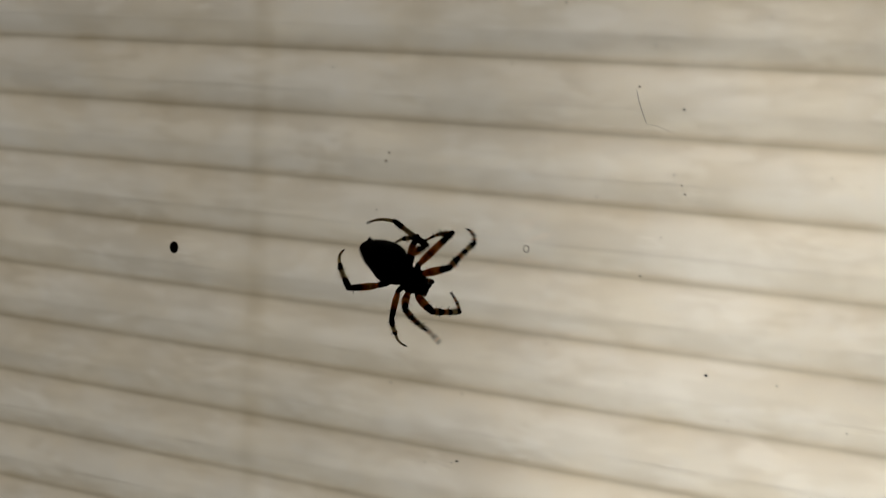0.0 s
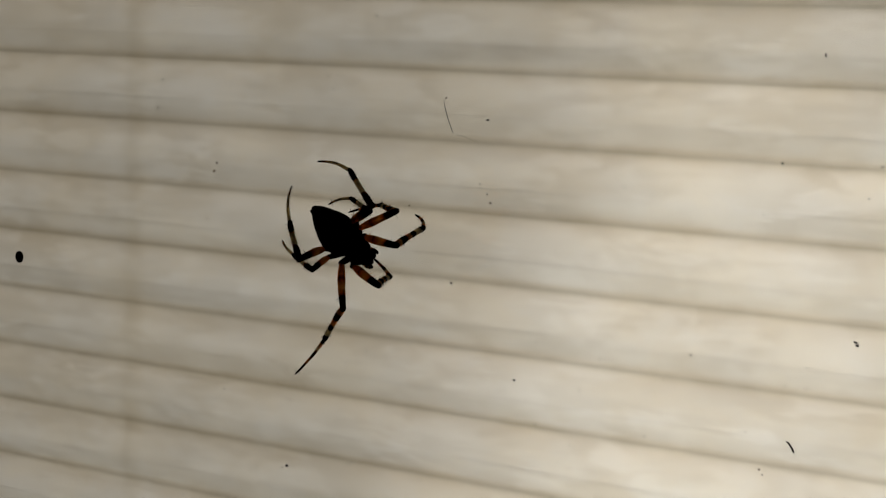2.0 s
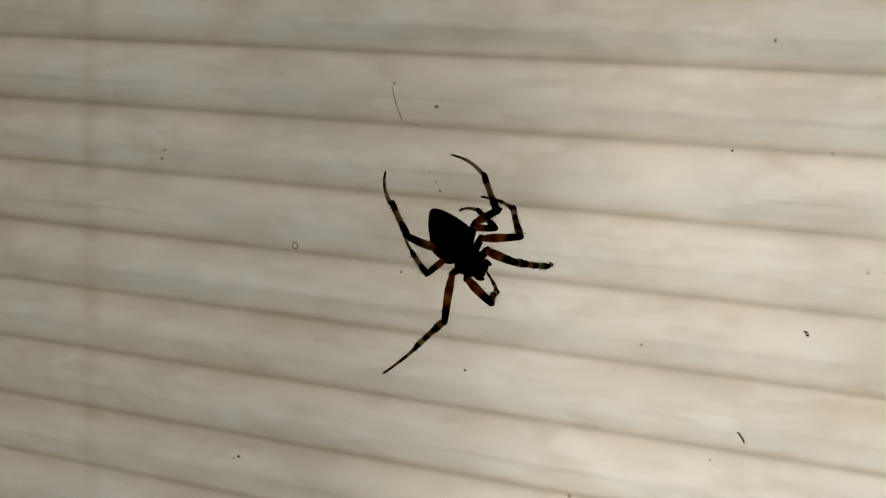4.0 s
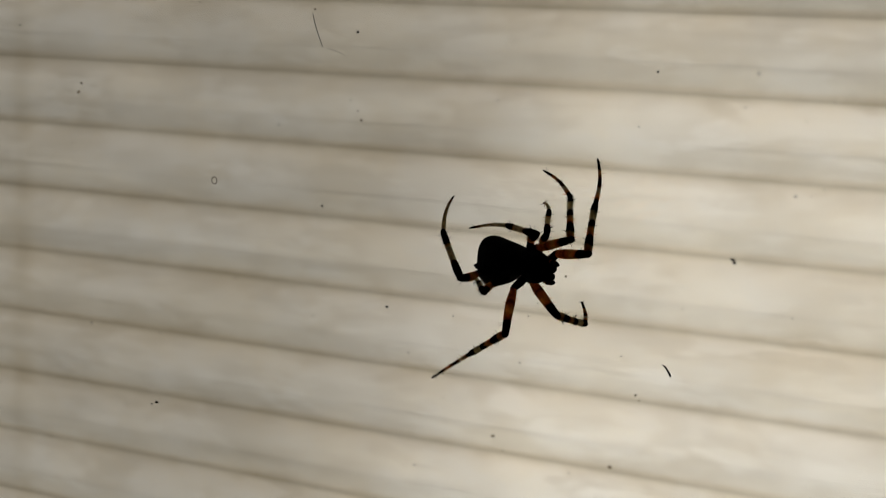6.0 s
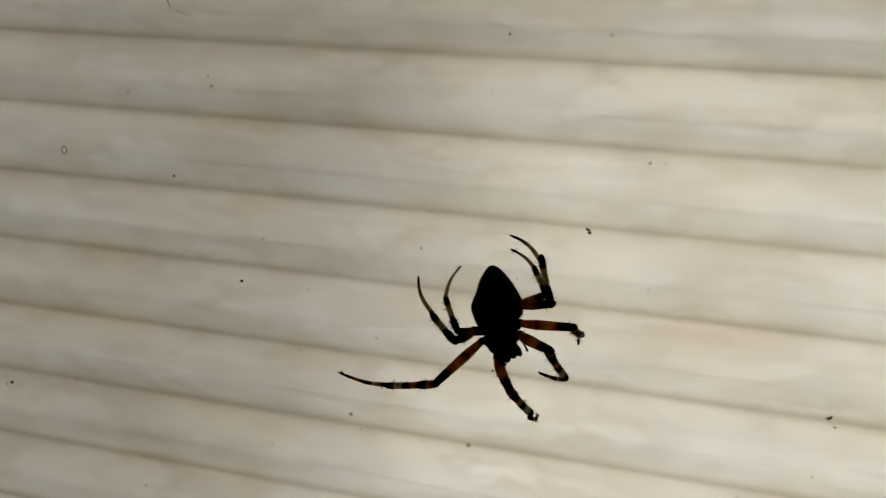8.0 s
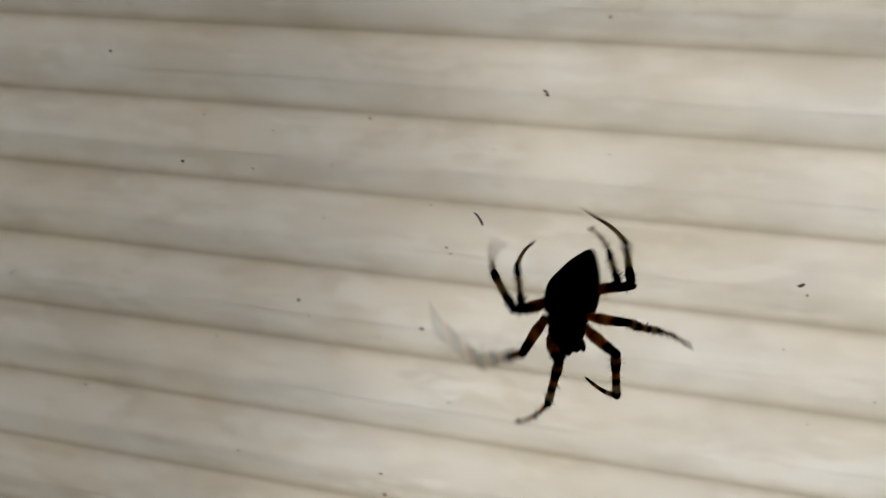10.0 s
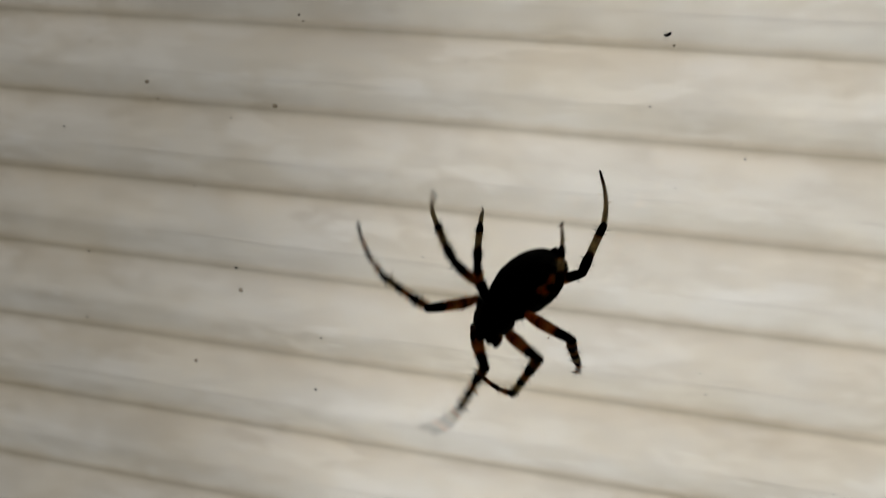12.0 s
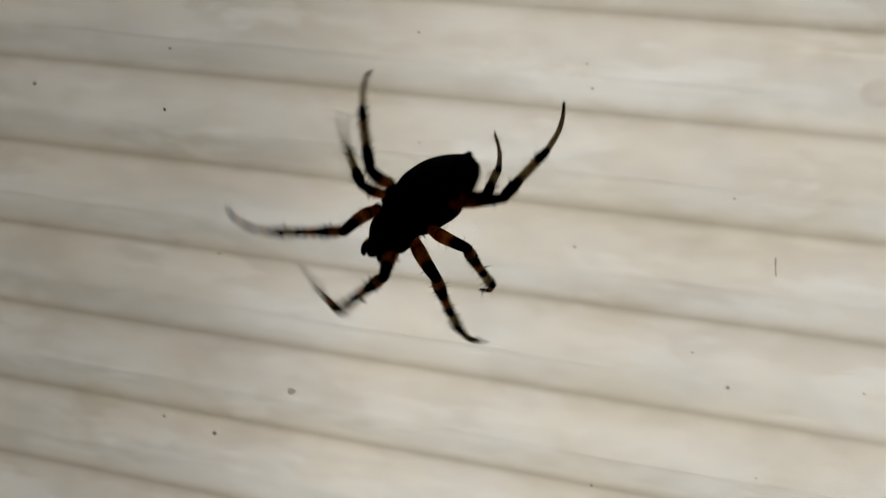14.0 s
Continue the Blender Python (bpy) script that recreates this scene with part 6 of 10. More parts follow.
    walk(legs["L3"]["metatarsus"], [
        (0, pose(0.00517, -0.01204, -0.00056, 66.6, 50.4, -47.8)), (0.133, pose(-0.00183, -0.00945, -0.00184, 97.6, 41.9, -100.6)),
        (0.3, pose(-0.00882, -0.00687, -0.00311, 126.9, 54.3, -153.9)), (0.367, pose(-0.00956, -0.00562, -0.00166, -55.1, 88.3, 66.5)),
        (0.433, pose(-0.01030, -0.00438, -0.00020, -94.2, 51.3, 70.2)), (0.5, pose(-0.01105, -0.00313, 0.00125, -121.0, 20.3, 96.1)),
        (0.8, pose(-0.00303, 0.00397, 0.00014, -36.9, 60.5, 143.2)), (1, pose(-0.00536, 0.00585, 0.00143, 9.8, 53.9, 126.7)),
        (1.3, pose(-0.00729, 0.00121, 0.00402, -76.7, 31.4, 88.5)), (1.5, pose(-0.00874, -0.00133, 0.00491, 14.0, 28.7, 159.9)),
        (1.667, pose(-0.00726, -0.00461, 0.00510, -56.7, 5.6, 137.5)), (1.8, pose(-0.00579, -0.00789, 0.00529, -122.7, -22.9, 150.7)),
        (1.9, pose(-0.00659, -0.00695, 0.00578, -64.0, 7.2, 152.8)), (2, pose(-0.00739, -0.00602, 0.00627, 1.6, 19.7, -178.9)),
        (2.2, pose(-0.00668, -0.00670, 0.00551, -5.9, 18.7, -176.6)), (4.3, pose(-0.00646, -0.00348, 0.00417, 21.7, 36.9, -179.8)),
        (4.5, pose(-0.00637, -0.00449, 0.00459, 23.1, 31.9, -173.5)), (4.667, pose(-0.00432, -0.00689, 0.00363, -35.4, 19.4, -153.8)),
        (4.8, pose(-0.00227, -0.00929, 0.00268, -93.7, 28.2, -132.0)), (5, pose(-0.00448, -0.00932, 0.00508, -63.6, 12.6, -154.6)),
        (5.3, pose(-0.00669, -0.00740, 0.00299, -9.1, 36.2, -179.2)), (5.4, pose(-0.00555, -0.00547, 0.00258, 54.5, 40.7, -162.2)),
        (5.5, pose(-0.00440, -0.00355, 0.00217, 114.9, 31.0, -149.6)), (5.8, pose(-0.00610, -0.00327, 0.00384, 21.7, 42.9, 170.0)),
        (6, pose(-0.00596, -0.00543, 0.00374, -14.8, 40.3, 177.8)), (6.3, pose(-0.00646, -0.00105, 0.00438, -21.1, 51.9, 134.4)),
        (6.5, pose(-0.00470, -0.00382, 0.00448, -3.6, 37.4, 165.3)), (6.8, pose(-0.00410, -0.00646, 0.00372, -29.4, 40.9, -177.7)),
        (7, pose(-0.00423, -0.00707, 0.00370, -39.1, 33.9, -175.2)), (7.3, pose(-0.00369, -0.00707, 0.00177, 11.5, 53.7, -127.0)),
        (7.5, pose(-0.00518, -0.00710, 0.00722, -11.3, 18.6, -159.5)), (7.7, pose(-0.00507, -0.00339, 0.00703, -31.4, 29.7, 159.8)),
        (9.8, pose(-0.00405, -0.01075, 0.00200, -70.5, 29.6, -148.1)), (9.9, pose(-0.00375, -0.00648, 0.00569, -35.9, 21.2, -169.7)),
        (10, pose(-0.00345, -0.00221, 0.00938, -1.0, 25.6, 167.6)), (10.3, pose(-0.00451, -0.00324, 0.00505, 13.1, 61.6, -177.3)),
        (10.5, pose(-0.00421, -0.00260, 0.00608, -3.8, 47.1, 163.0)), (10.8, pose(-0.00532, -0.00446, 0.00570, -18.8, 36.3, 170.3)),
        (11, pose(-0.00470, -0.00620, 0.00515, -25.1, 31.0, -176.0)), (11.133, pose(-0.00238, -0.00782, 0.00185, -80.0, 23.0, -165.6)),
        (11.3, pose(-0.00006, -0.00943, -0.00145, -134.3, 25.9, -152.5)), (11.5, pose(0.00037, -0.00827, 0.00026, -91.5, 36.9, -141.3)),
        (11.8, pose(-0.00087, -0.01128, -0.00016, -64.0, 37.7, -139.7)), (12, pose(-0.00414, -0.00488, 0.00910, -4.1, 18.6, -165.3)),
        (12.3, pose(-0.00585, -0.00418, 0.00425, -29.0, 52.7, 157.2)), (12.5, pose(-0.00416, -0.00230, 0.00726, -7.2, 39.2, 164.5)),
        (12.8, pose(-0.00392, -0.00404, 0.00633, -15.3, 27.8, 167.8)), (13, pose(-0.00274, -0.00388, 0.00797, -23.3, 11.4, 176.2)),
        (13.3, pose(-0.00239, -0.00827, 0.00243, -74.3, 29.2, -164.4)), (13.5, pose(-0.00233, -0.00772, 0.00234, -58.6, 40.0, -158.5)),
        (13.8, pose(-0.00237, -0.01028, 0.00229, -67.3, 35.0, -148.5)), (13.967, pose(0.00044, -0.01075, 0.00548, -55.7, 20.6, -135.8)),
        (14, pose(-0.00165, -0.00926, 0.00446, -53.7, 20.4, -146.2)),
    ])
    walk(legs["L4"]["coxa"], [
        (0, pose(-0.00097, -0.00239, -0.00037, 12.1, 7.1, -126.1)), (0.3, pose(-0.00054, -0.00072, -0.00049, 11.9, 18.3, -150.7)),
        (0.5, pose(-0.00264, -0.00255, -0.00039, 4.5, 5.3, -143.0)), (0.8, pose(-0.00411, -0.00103, 0.00082, -2.2, -9.4, -168.0)),
        (1, pose(-0.00513, 0.00069, 0.00182, 2.1, -17.2, 173.3)), (1.3, pose(-0.00167, -0.00144, 0.00004, -0.6, -0.8, -149.3)),
        (1.5, pose(-0.00444, -0.00112, 0.00124, -3.1, -13.1, -167.8)), (1.8, pose(-0.00159, -0.00266, 0.00105, -20.9, -16.5, -131.3)),
        (2, pose(-0.00166, -0.00133, 0.00080, -10.1, -16.3, -151.1)), (2.2, pose(-0.00152, -0.00142, 0.00073, -10.9, -15.4, -147.8)),
        (4.3, pose(-0.00065, -0.00037, 0.00035, -4.2, -13.7, -165.2)), (4.5, pose(-0.00033, -0.00037, 0.00025, -5.0, -12.5, -161.2)),
        (4.8, pose(0.00023, -0.00063, 0.00012, -13.5, -8.3, -129.5)), (5, pose(-0.00054, -0.00105, 0.00057, -17.9, -18.9, -140.7)),
        (5.3, pose(-0.00093, -0.00346, 0.00012, -5.0, -1.9, -115.8)), (5.5, pose(-0.00526, -0.00102, 0.00197, -3.2, -17.9, -170.4)),
        (5.8, pose(-0.00352, 0.00006, 0.00188, 0.4, -23.8, 179.2)), (6, pose(-0.00399, -0.00264, 0.00246, -14.1, -24.4, -150.8)),
        (6.3, pose(-0.00289, -0.00116, 0.00119, -6.0, -17.3, -162.3)), (6.5, pose(0.00004, -0.00054, 0.00034, -19.1, -20.8, -142.1)),
        (6.8, pose(0.00032, -0.00045, 0.00014, -17.5, -12.4, -132.9)), (7, pose(0.00051, -0.00023, 0.00009, -18.6, -14.7, -136.0)),
        (7.3, pose(0.00175, 0.00072, -0.00011, -6.2, -5.0, -144.3)), (7.5, pose(0.00025, -0.00017, 0.00032, -12.4, -31.3, -160.6)),
        (7.7, pose(0.00042, -0.00081, 0.00013, -33.8, -8.2, -111.7)), (9.8, pose(0.00049, -0.00032, 0.00013, -29.1, -18.3, -128.7)),
        (10, pose(0.00031, -0.00033, 0.00039, -27.8, -35.4, -143.4)), (10.3, pose(-0.00124, -0.00050, 0.00157, -9.6, -37.5, -165.9)),
        (10.5, pose(-0.00136, -0.00021, 0.00197, -4.3, -42.9, -174.3)), (10.8, pose(-0.00013, -0.00079, 0.00061, -27.0, -27.2, -137.8)),
        (11, pose(0.00025, -0.00027, 0.00038, -20.5, -34.1, -151.1)), (11.3, pose(0.00094, 0.00032, -0.00014, -44.6, -20.3, -122.1)),
        (11.5, pose(0.00123, 0.00063, -0.00024, -35.0, -17.0, -127.5)), (11.8, pose(0.00075, 0.00001, -0.00000, -34.4, -16.9, -124.2)),
        (12, pose(0.00025, -0.00102, 0.00064, -56.4, -29.6, -115.7)), (12.3, pose(-0.00139, -0.00113, 0.00134, -16.3, -29.0, -152.0)),
        (12.5, pose(-0.00080, -0.00017, 0.00188, -5.2, -50.5, -173.8)), (12.8, pose(-0.00025, -0.00128, 0.00102, -40.3, -32.2, -127.9)),
        (13, pose(-0.00009, -0.00017, 0.00152, -10.7, -60.7, -168.6)), (13.3, pose(0.00049, -0.00039, 0.00020, -43.2, -23.7, -122.4)),
        (13.5, pose(0.00107, 0.00040, -0.00016, -31.8, -17.6, -128.9)), (13.8, pose(0.00057, -0.00021, 0.00011, -32.5, -22.0, -129.7)),
        (14, pose(0.00010, -0.00085, 0.00055, -38.6, -27.3, -127.1)),
    ])
    walk(legs["L4"]["femur"], [
        (0, pose(-0.00295, -0.00512, -0.00079, 10.3, -59.5, -169.0)), (0.3, pose(-0.00335, -0.00230, -0.00155, 30.7, -40.6, -135.9)),
        (0.5, pose(-0.00534, -0.00459, -0.00070, 11.8, -57.6, -67.0)), (0.8, pose(-0.00739, -0.00173, 0.00137, -39.9, -76.1, -84.0)),
        (1, pose(-0.00835, 0.00107, 0.00283, -103.6, -73.5, -17.9)), (1.3, pose(-0.00460, -0.00317, 0.00009, -3.4, -71.6, -67.8)),
        (1.5, pose(-0.00768, -0.00182, 0.00201, -9.9, -69.1, -4.3)), (1.8, pose(-0.00374, -0.00511, 0.00201, -12.4, -44.6, -7.9)),
        (1.9, pose(-0.00413, -0.00401, 0.00188, -41.4, -55.1, -22.2)), (2, pose(-0.00452, -0.00290, 0.00175, -77.1, -68.8, -27.0)),
        (2.2, pose(-0.00429, -0.00317, 0.00163, -133.5, -78.4, -23.2)), (4.3, pose(-0.00385, -0.00121, 0.00115, 15.6, -67.4, 145.3)),
        (4.5, pose(-0.00348, -0.00143, 0.00098, 1.4, -55.6, 175.9)), (4.8, pose(-0.00192, -0.00322, 0.00061, -48.2, -80.3, -108.8)),
        (5, pose(-0.00303, -0.00309, 0.00167, -111.6, -63.8, -11.7)), (5.133, pose(-0.00272, -0.00480, 0.00095, -58.4, -67.4, 10.7)),
        (5.3, pose(-0.00240, -0.00652, 0.00024, 11.1, -77.2, 15.1)), (5.4, pose(-0.00543, -0.00404, 0.00162, 64.5, -74.9, 9.9)),
        (5.5, pose(-0.00845, -0.00156, 0.00301, 109.7, -72.4, 13.2)), (5.8, pose(-0.00664, 0.00011, 0.00325, 56.7, -60.7, 60.5)),
        (6, pose(-0.00669, -0.00416, 0.00386, 87.2, -60.1, 8.1)), (6.3, pose(-0.00598, -0.00215, 0.00220, 149.7, -80.2, 16.4)),
        (6.5, pose(-0.00246, -0.00250, 0.00155, -162.8, -66.4, -4.8)), (6.8, pose(-0.00194, -0.00289, 0.00087, 3.5, -66.2, 173.6)),
        (7, pose(-0.00185, -0.00251, 0.00095, -8.0, -49.6, -163.7)), (7.3, pose(-0.00100, -0.00125, 0.00019, -6.8, -66.1, -159.1)),
        (7.5, pose(-0.00249, -0.00114, 0.00209, -150.0, -58.9, -7.7)), (7.6, pose(-0.00166, -0.00254, 0.00135, 149.6, -58.4, 2.2)),
        (7.7, pose(-0.00082, -0.00393, 0.00061, 94.1, -53.9, 6.5)), (8.733, pose(-0.00118, -0.00338, 0.00091, 144.4, -68.4, 6.4)),
        (9.8, pose(-0.00153, -0.00283, 0.00120, -124.4, -73.5, -36.6)), (10, pose(-0.00192, -0.00198, 0.00236, -119.3, -47.0, -15.5)),
        (10.133, pose(-0.00289, -0.00157, 0.00300, -168.5, -64.8, -3.6)), (10.3, pose(-0.00386, -0.00116, 0.00363, 109.6, -66.1, 42.8)),
        (10.5, pose(-0.00384, -0.00046, 0.00428, 77.3, -60.6, 75.2)), (10.667, pose(-0.00311, -0.00164, 0.00322, 167.5, -72.4, 20.9)),
        (10.8, pose(-0.00237, -0.00282, 0.00216, -124.4, -53.1, -10.6)), (11, pose(-0.00222, -0.00164, 0.00229, 142.0, -81.3, 32.5)),
        (11.3, pose(-0.00075, -0.00238, 0.00104, -83.6, -49.6, -61.2)), (11.5, pose(-0.00075, -0.00195, 0.00075, -47.7, -36.2, -98.9)),
        (11.8, pose(-0.00108, -0.00268, 0.00099, -91.0, -65.8, -59.6)), (12, pose(-0.00103, -0.00368, 0.00232, -142.6, -50.4, -19.8)),
        (12.3, pose(-0.00402, -0.00253, 0.00299, 53.6, -76.5, 112.3)), (12.5, pose(-0.00295, -0.00040, 0.00451, 64.8, -60.1, 99.2)),
        (12.667, pose(-0.00248, -0.00198, 0.00367, 162.8, -68.8, 22.7)), (12.8, pose(-0.00202, -0.00355, 0.00283, -147.9, -40.3, -3.7)),
        (13, pose(-0.00173, -0.00050, 0.00449, 140.1, -53.5, 24.8)), (13.3, pose(-0.00117, -0.00302, 0.00157, -48.2, -76.7, -125.1)),
        (13.5, pose(-0.00097, -0.00212, 0.00086, -19.5, -53.5, -151.0)), (13.8, pose(-0.00145, -0.00264, 0.00138, -82.1, -73.3, -80.3)),
        (14, pose(-0.00172, -0.00326, 0.00211, -163.0, -57.3, -6.9)),
    ])
    walk(legs["L4"]["tibia"], [
        (0, pose(-0.00732, -0.00596, 0.00678, -1.3, 57.7, 176.3)), (0.3, pose(-0.00814, -0.00694, 0.00416, -19.3, 23.3, 128.8)),
        (0.5, pose(-0.00351, -0.00892, 0.00671, -4.8, 10.5, 140.1)), (0.8, pose(-0.00717, -0.00382, 0.00989, 8.3, 0.4, 128.6)),
        (1, pose(-0.00598, 0.00030, 0.01125, 14.6, -4.7, 128.9)), (1.3, pose(-0.00355, -0.00573, 0.00842, 1.1, 27.4, 119.4)),
        (1.5, pose(-0.00455, -0.00206, 0.01021, 12.7, 1.4, 120.9)), (1.8, pose(0.00245, -0.00597, 0.00818, 12.5, -4.3, 154.9)),
        (2, pose(-0.00168, -0.00435, 0.00994, 12.7, 5.9, 146.1)), (2.2, pose(-0.00267, -0.00386, 0.01024, 7.8, 1.0, 159.2)),
        (4.3, pose(-0.00662, 0.00071, 0.00926, 5.4, 15.9, 164.0)), (4.5, pose(-0.00843, -0.00108, 0.00823, 0.5, 12.1, 178.3)),
        (4.8, pose(-0.00239, -0.00462, 0.00926, -14.6, 15.8, -132.2)), (5, pose(0.00076, -0.00387, 0.00955, -6.3, 0.7, -168.5)),
        (5.3, pose(-0.00052, -0.00601, 0.00880, 2.4, 19.3, 157.4)), (5.5, pose(-0.00587, -0.00096, 0.01138, 17.5, 9.9, 122.4)),
        (5.8, pose(-0.00452, 0.00385, 0.01090, 19.8, 9.2, 136.8)), (6, pose(-0.00235, -0.00354, 0.01147, 22.2, -4.5, 133.4)),
        (6.3, pose(-0.00454, -0.00173, 0.01085, 16.1, 1.2, 128.8)), (6.5, pose(0.00104, -0.00279, 0.00959, 27.8, 20.1, 139.3)),
        (6.8, pose(-0.00546, -0.00249, 0.00890, 1.1, 22.6, 178.2)), (7, pose(-0.00732, -0.00411, 0.00763, -4.5, 21.0, -173.4)),
        (7.3, pose(-0.00432, -0.00252, 0.00822, -9.7, 32.6, -135.8)), (7.5, pose(0.00201, -0.00175, 0.00960, -6.6, -6.2, -171.5)),
        (7.7, pose(0.00432, -0.00335, 0.00770, -11.7, 2.2, -164.2)), (9.8, pose(0.00047, -0.00432, 0.00962, -32.0, 23.6, -149.1)),
        (9.9667, pose(0.00385, -0.00357, 0.00878, -22.5, -20.3, -153.6)), (10, pose(0.00385, -0.00357, 0.00878, -16.7, -7.0, -163.9)),
        (10.033, pose(0.00385, -0.00357, 0.00878, -7.4, 2.3, -174.2)), (10.3, pose(-0.00125, 0.00126, 0.01166, 21.8, -4.3, 153.3)),
        (10.5, pose(-0.00274, 0.00371, 0.01193, 22.0, -2.9, 157.7)), (10.8, pose(0.00281, -0.00379, 0.00918, 12.2, 4.4, 167.3)),
        (10.967, pose(-0.00109, -0.00092, 0.01097, 4.5, 3.2, 175.9)), (11, pose(-0.00109, -0.00092, 0.01097, 19.4, 17.4, 167.2)),
        (11.033, pose(-0.00109, -0.00092, 0.01097, 44.5, 27.5, 154.4)), (11.167, pose(0.00045, -0.00414, 0.00935, -5.4, 10.7, -177.3)),
        (11.3, pose(0.00199, -0.00736, 0.00773, -56.1, 21.1, -146.4)), (11.5, pose(-0.00185, -0.00895, 0.00593, -47.2, 20.1, -128.7)),
        (11.8, pose(0.00074, -0.00578, 0.00900, -42.7, 25.6, -144.3)), (11.967, pose(0.00424, -0.00558, 0.00909, -55.2, -0.7, -139.3)),
        (12, pose(0.00424, -0.00558, 0.00909, -55.5, 4.0, -146.0)), (12.033, pose(0.00424, -0.00558, 0.00909, -55.8, 8.0, -152.4)),
        (12.167, pose(-0.00028, -0.00310, 0.01031, -21.7, 1.7, -173.8)), (12.3, pose(-0.00479, -0.00063, 0.01152, 12.3, 8.5, 165.0)),
        (12.5, pose(-0.00365, 0.00392, 0.01212, 21.8, -13.4, 160.1)), (12.8, pose(0.00466, -0.00398, 0.00852, 18.0, -13.4, 162.7)),
        (12.967, pose(0.00301, 0.00169, 0.01155, 45.6, 2.5, 159.5)), (13, pose(0.00301, 0.00169, 0.01155, 53.5, 7.0, 158.7)),
        (13.033, pose(0.00301, 0.00169, 0.01155, 62.6, 11.2, 157.6)), (13.167, pose(0.00034, -0.00149, 0.01083, 13.5, 6.1, 178.6)),
        (13.3, pose(-0.00234, -0.00468, 0.01011, -34.9, 18.5, -163.6)), (13.5, pose(-0.00553, -0.00465, 0.00792, -26.3, 21.4, -159.7)),
        (13.8, pose(-0.00102, -0.00512, 0.00980, -33.3, 24.7, -158.3)), (14, pose(0.00299, -0.00383, 0.00950, -37.0, 0.1, -142.1)),
    ])
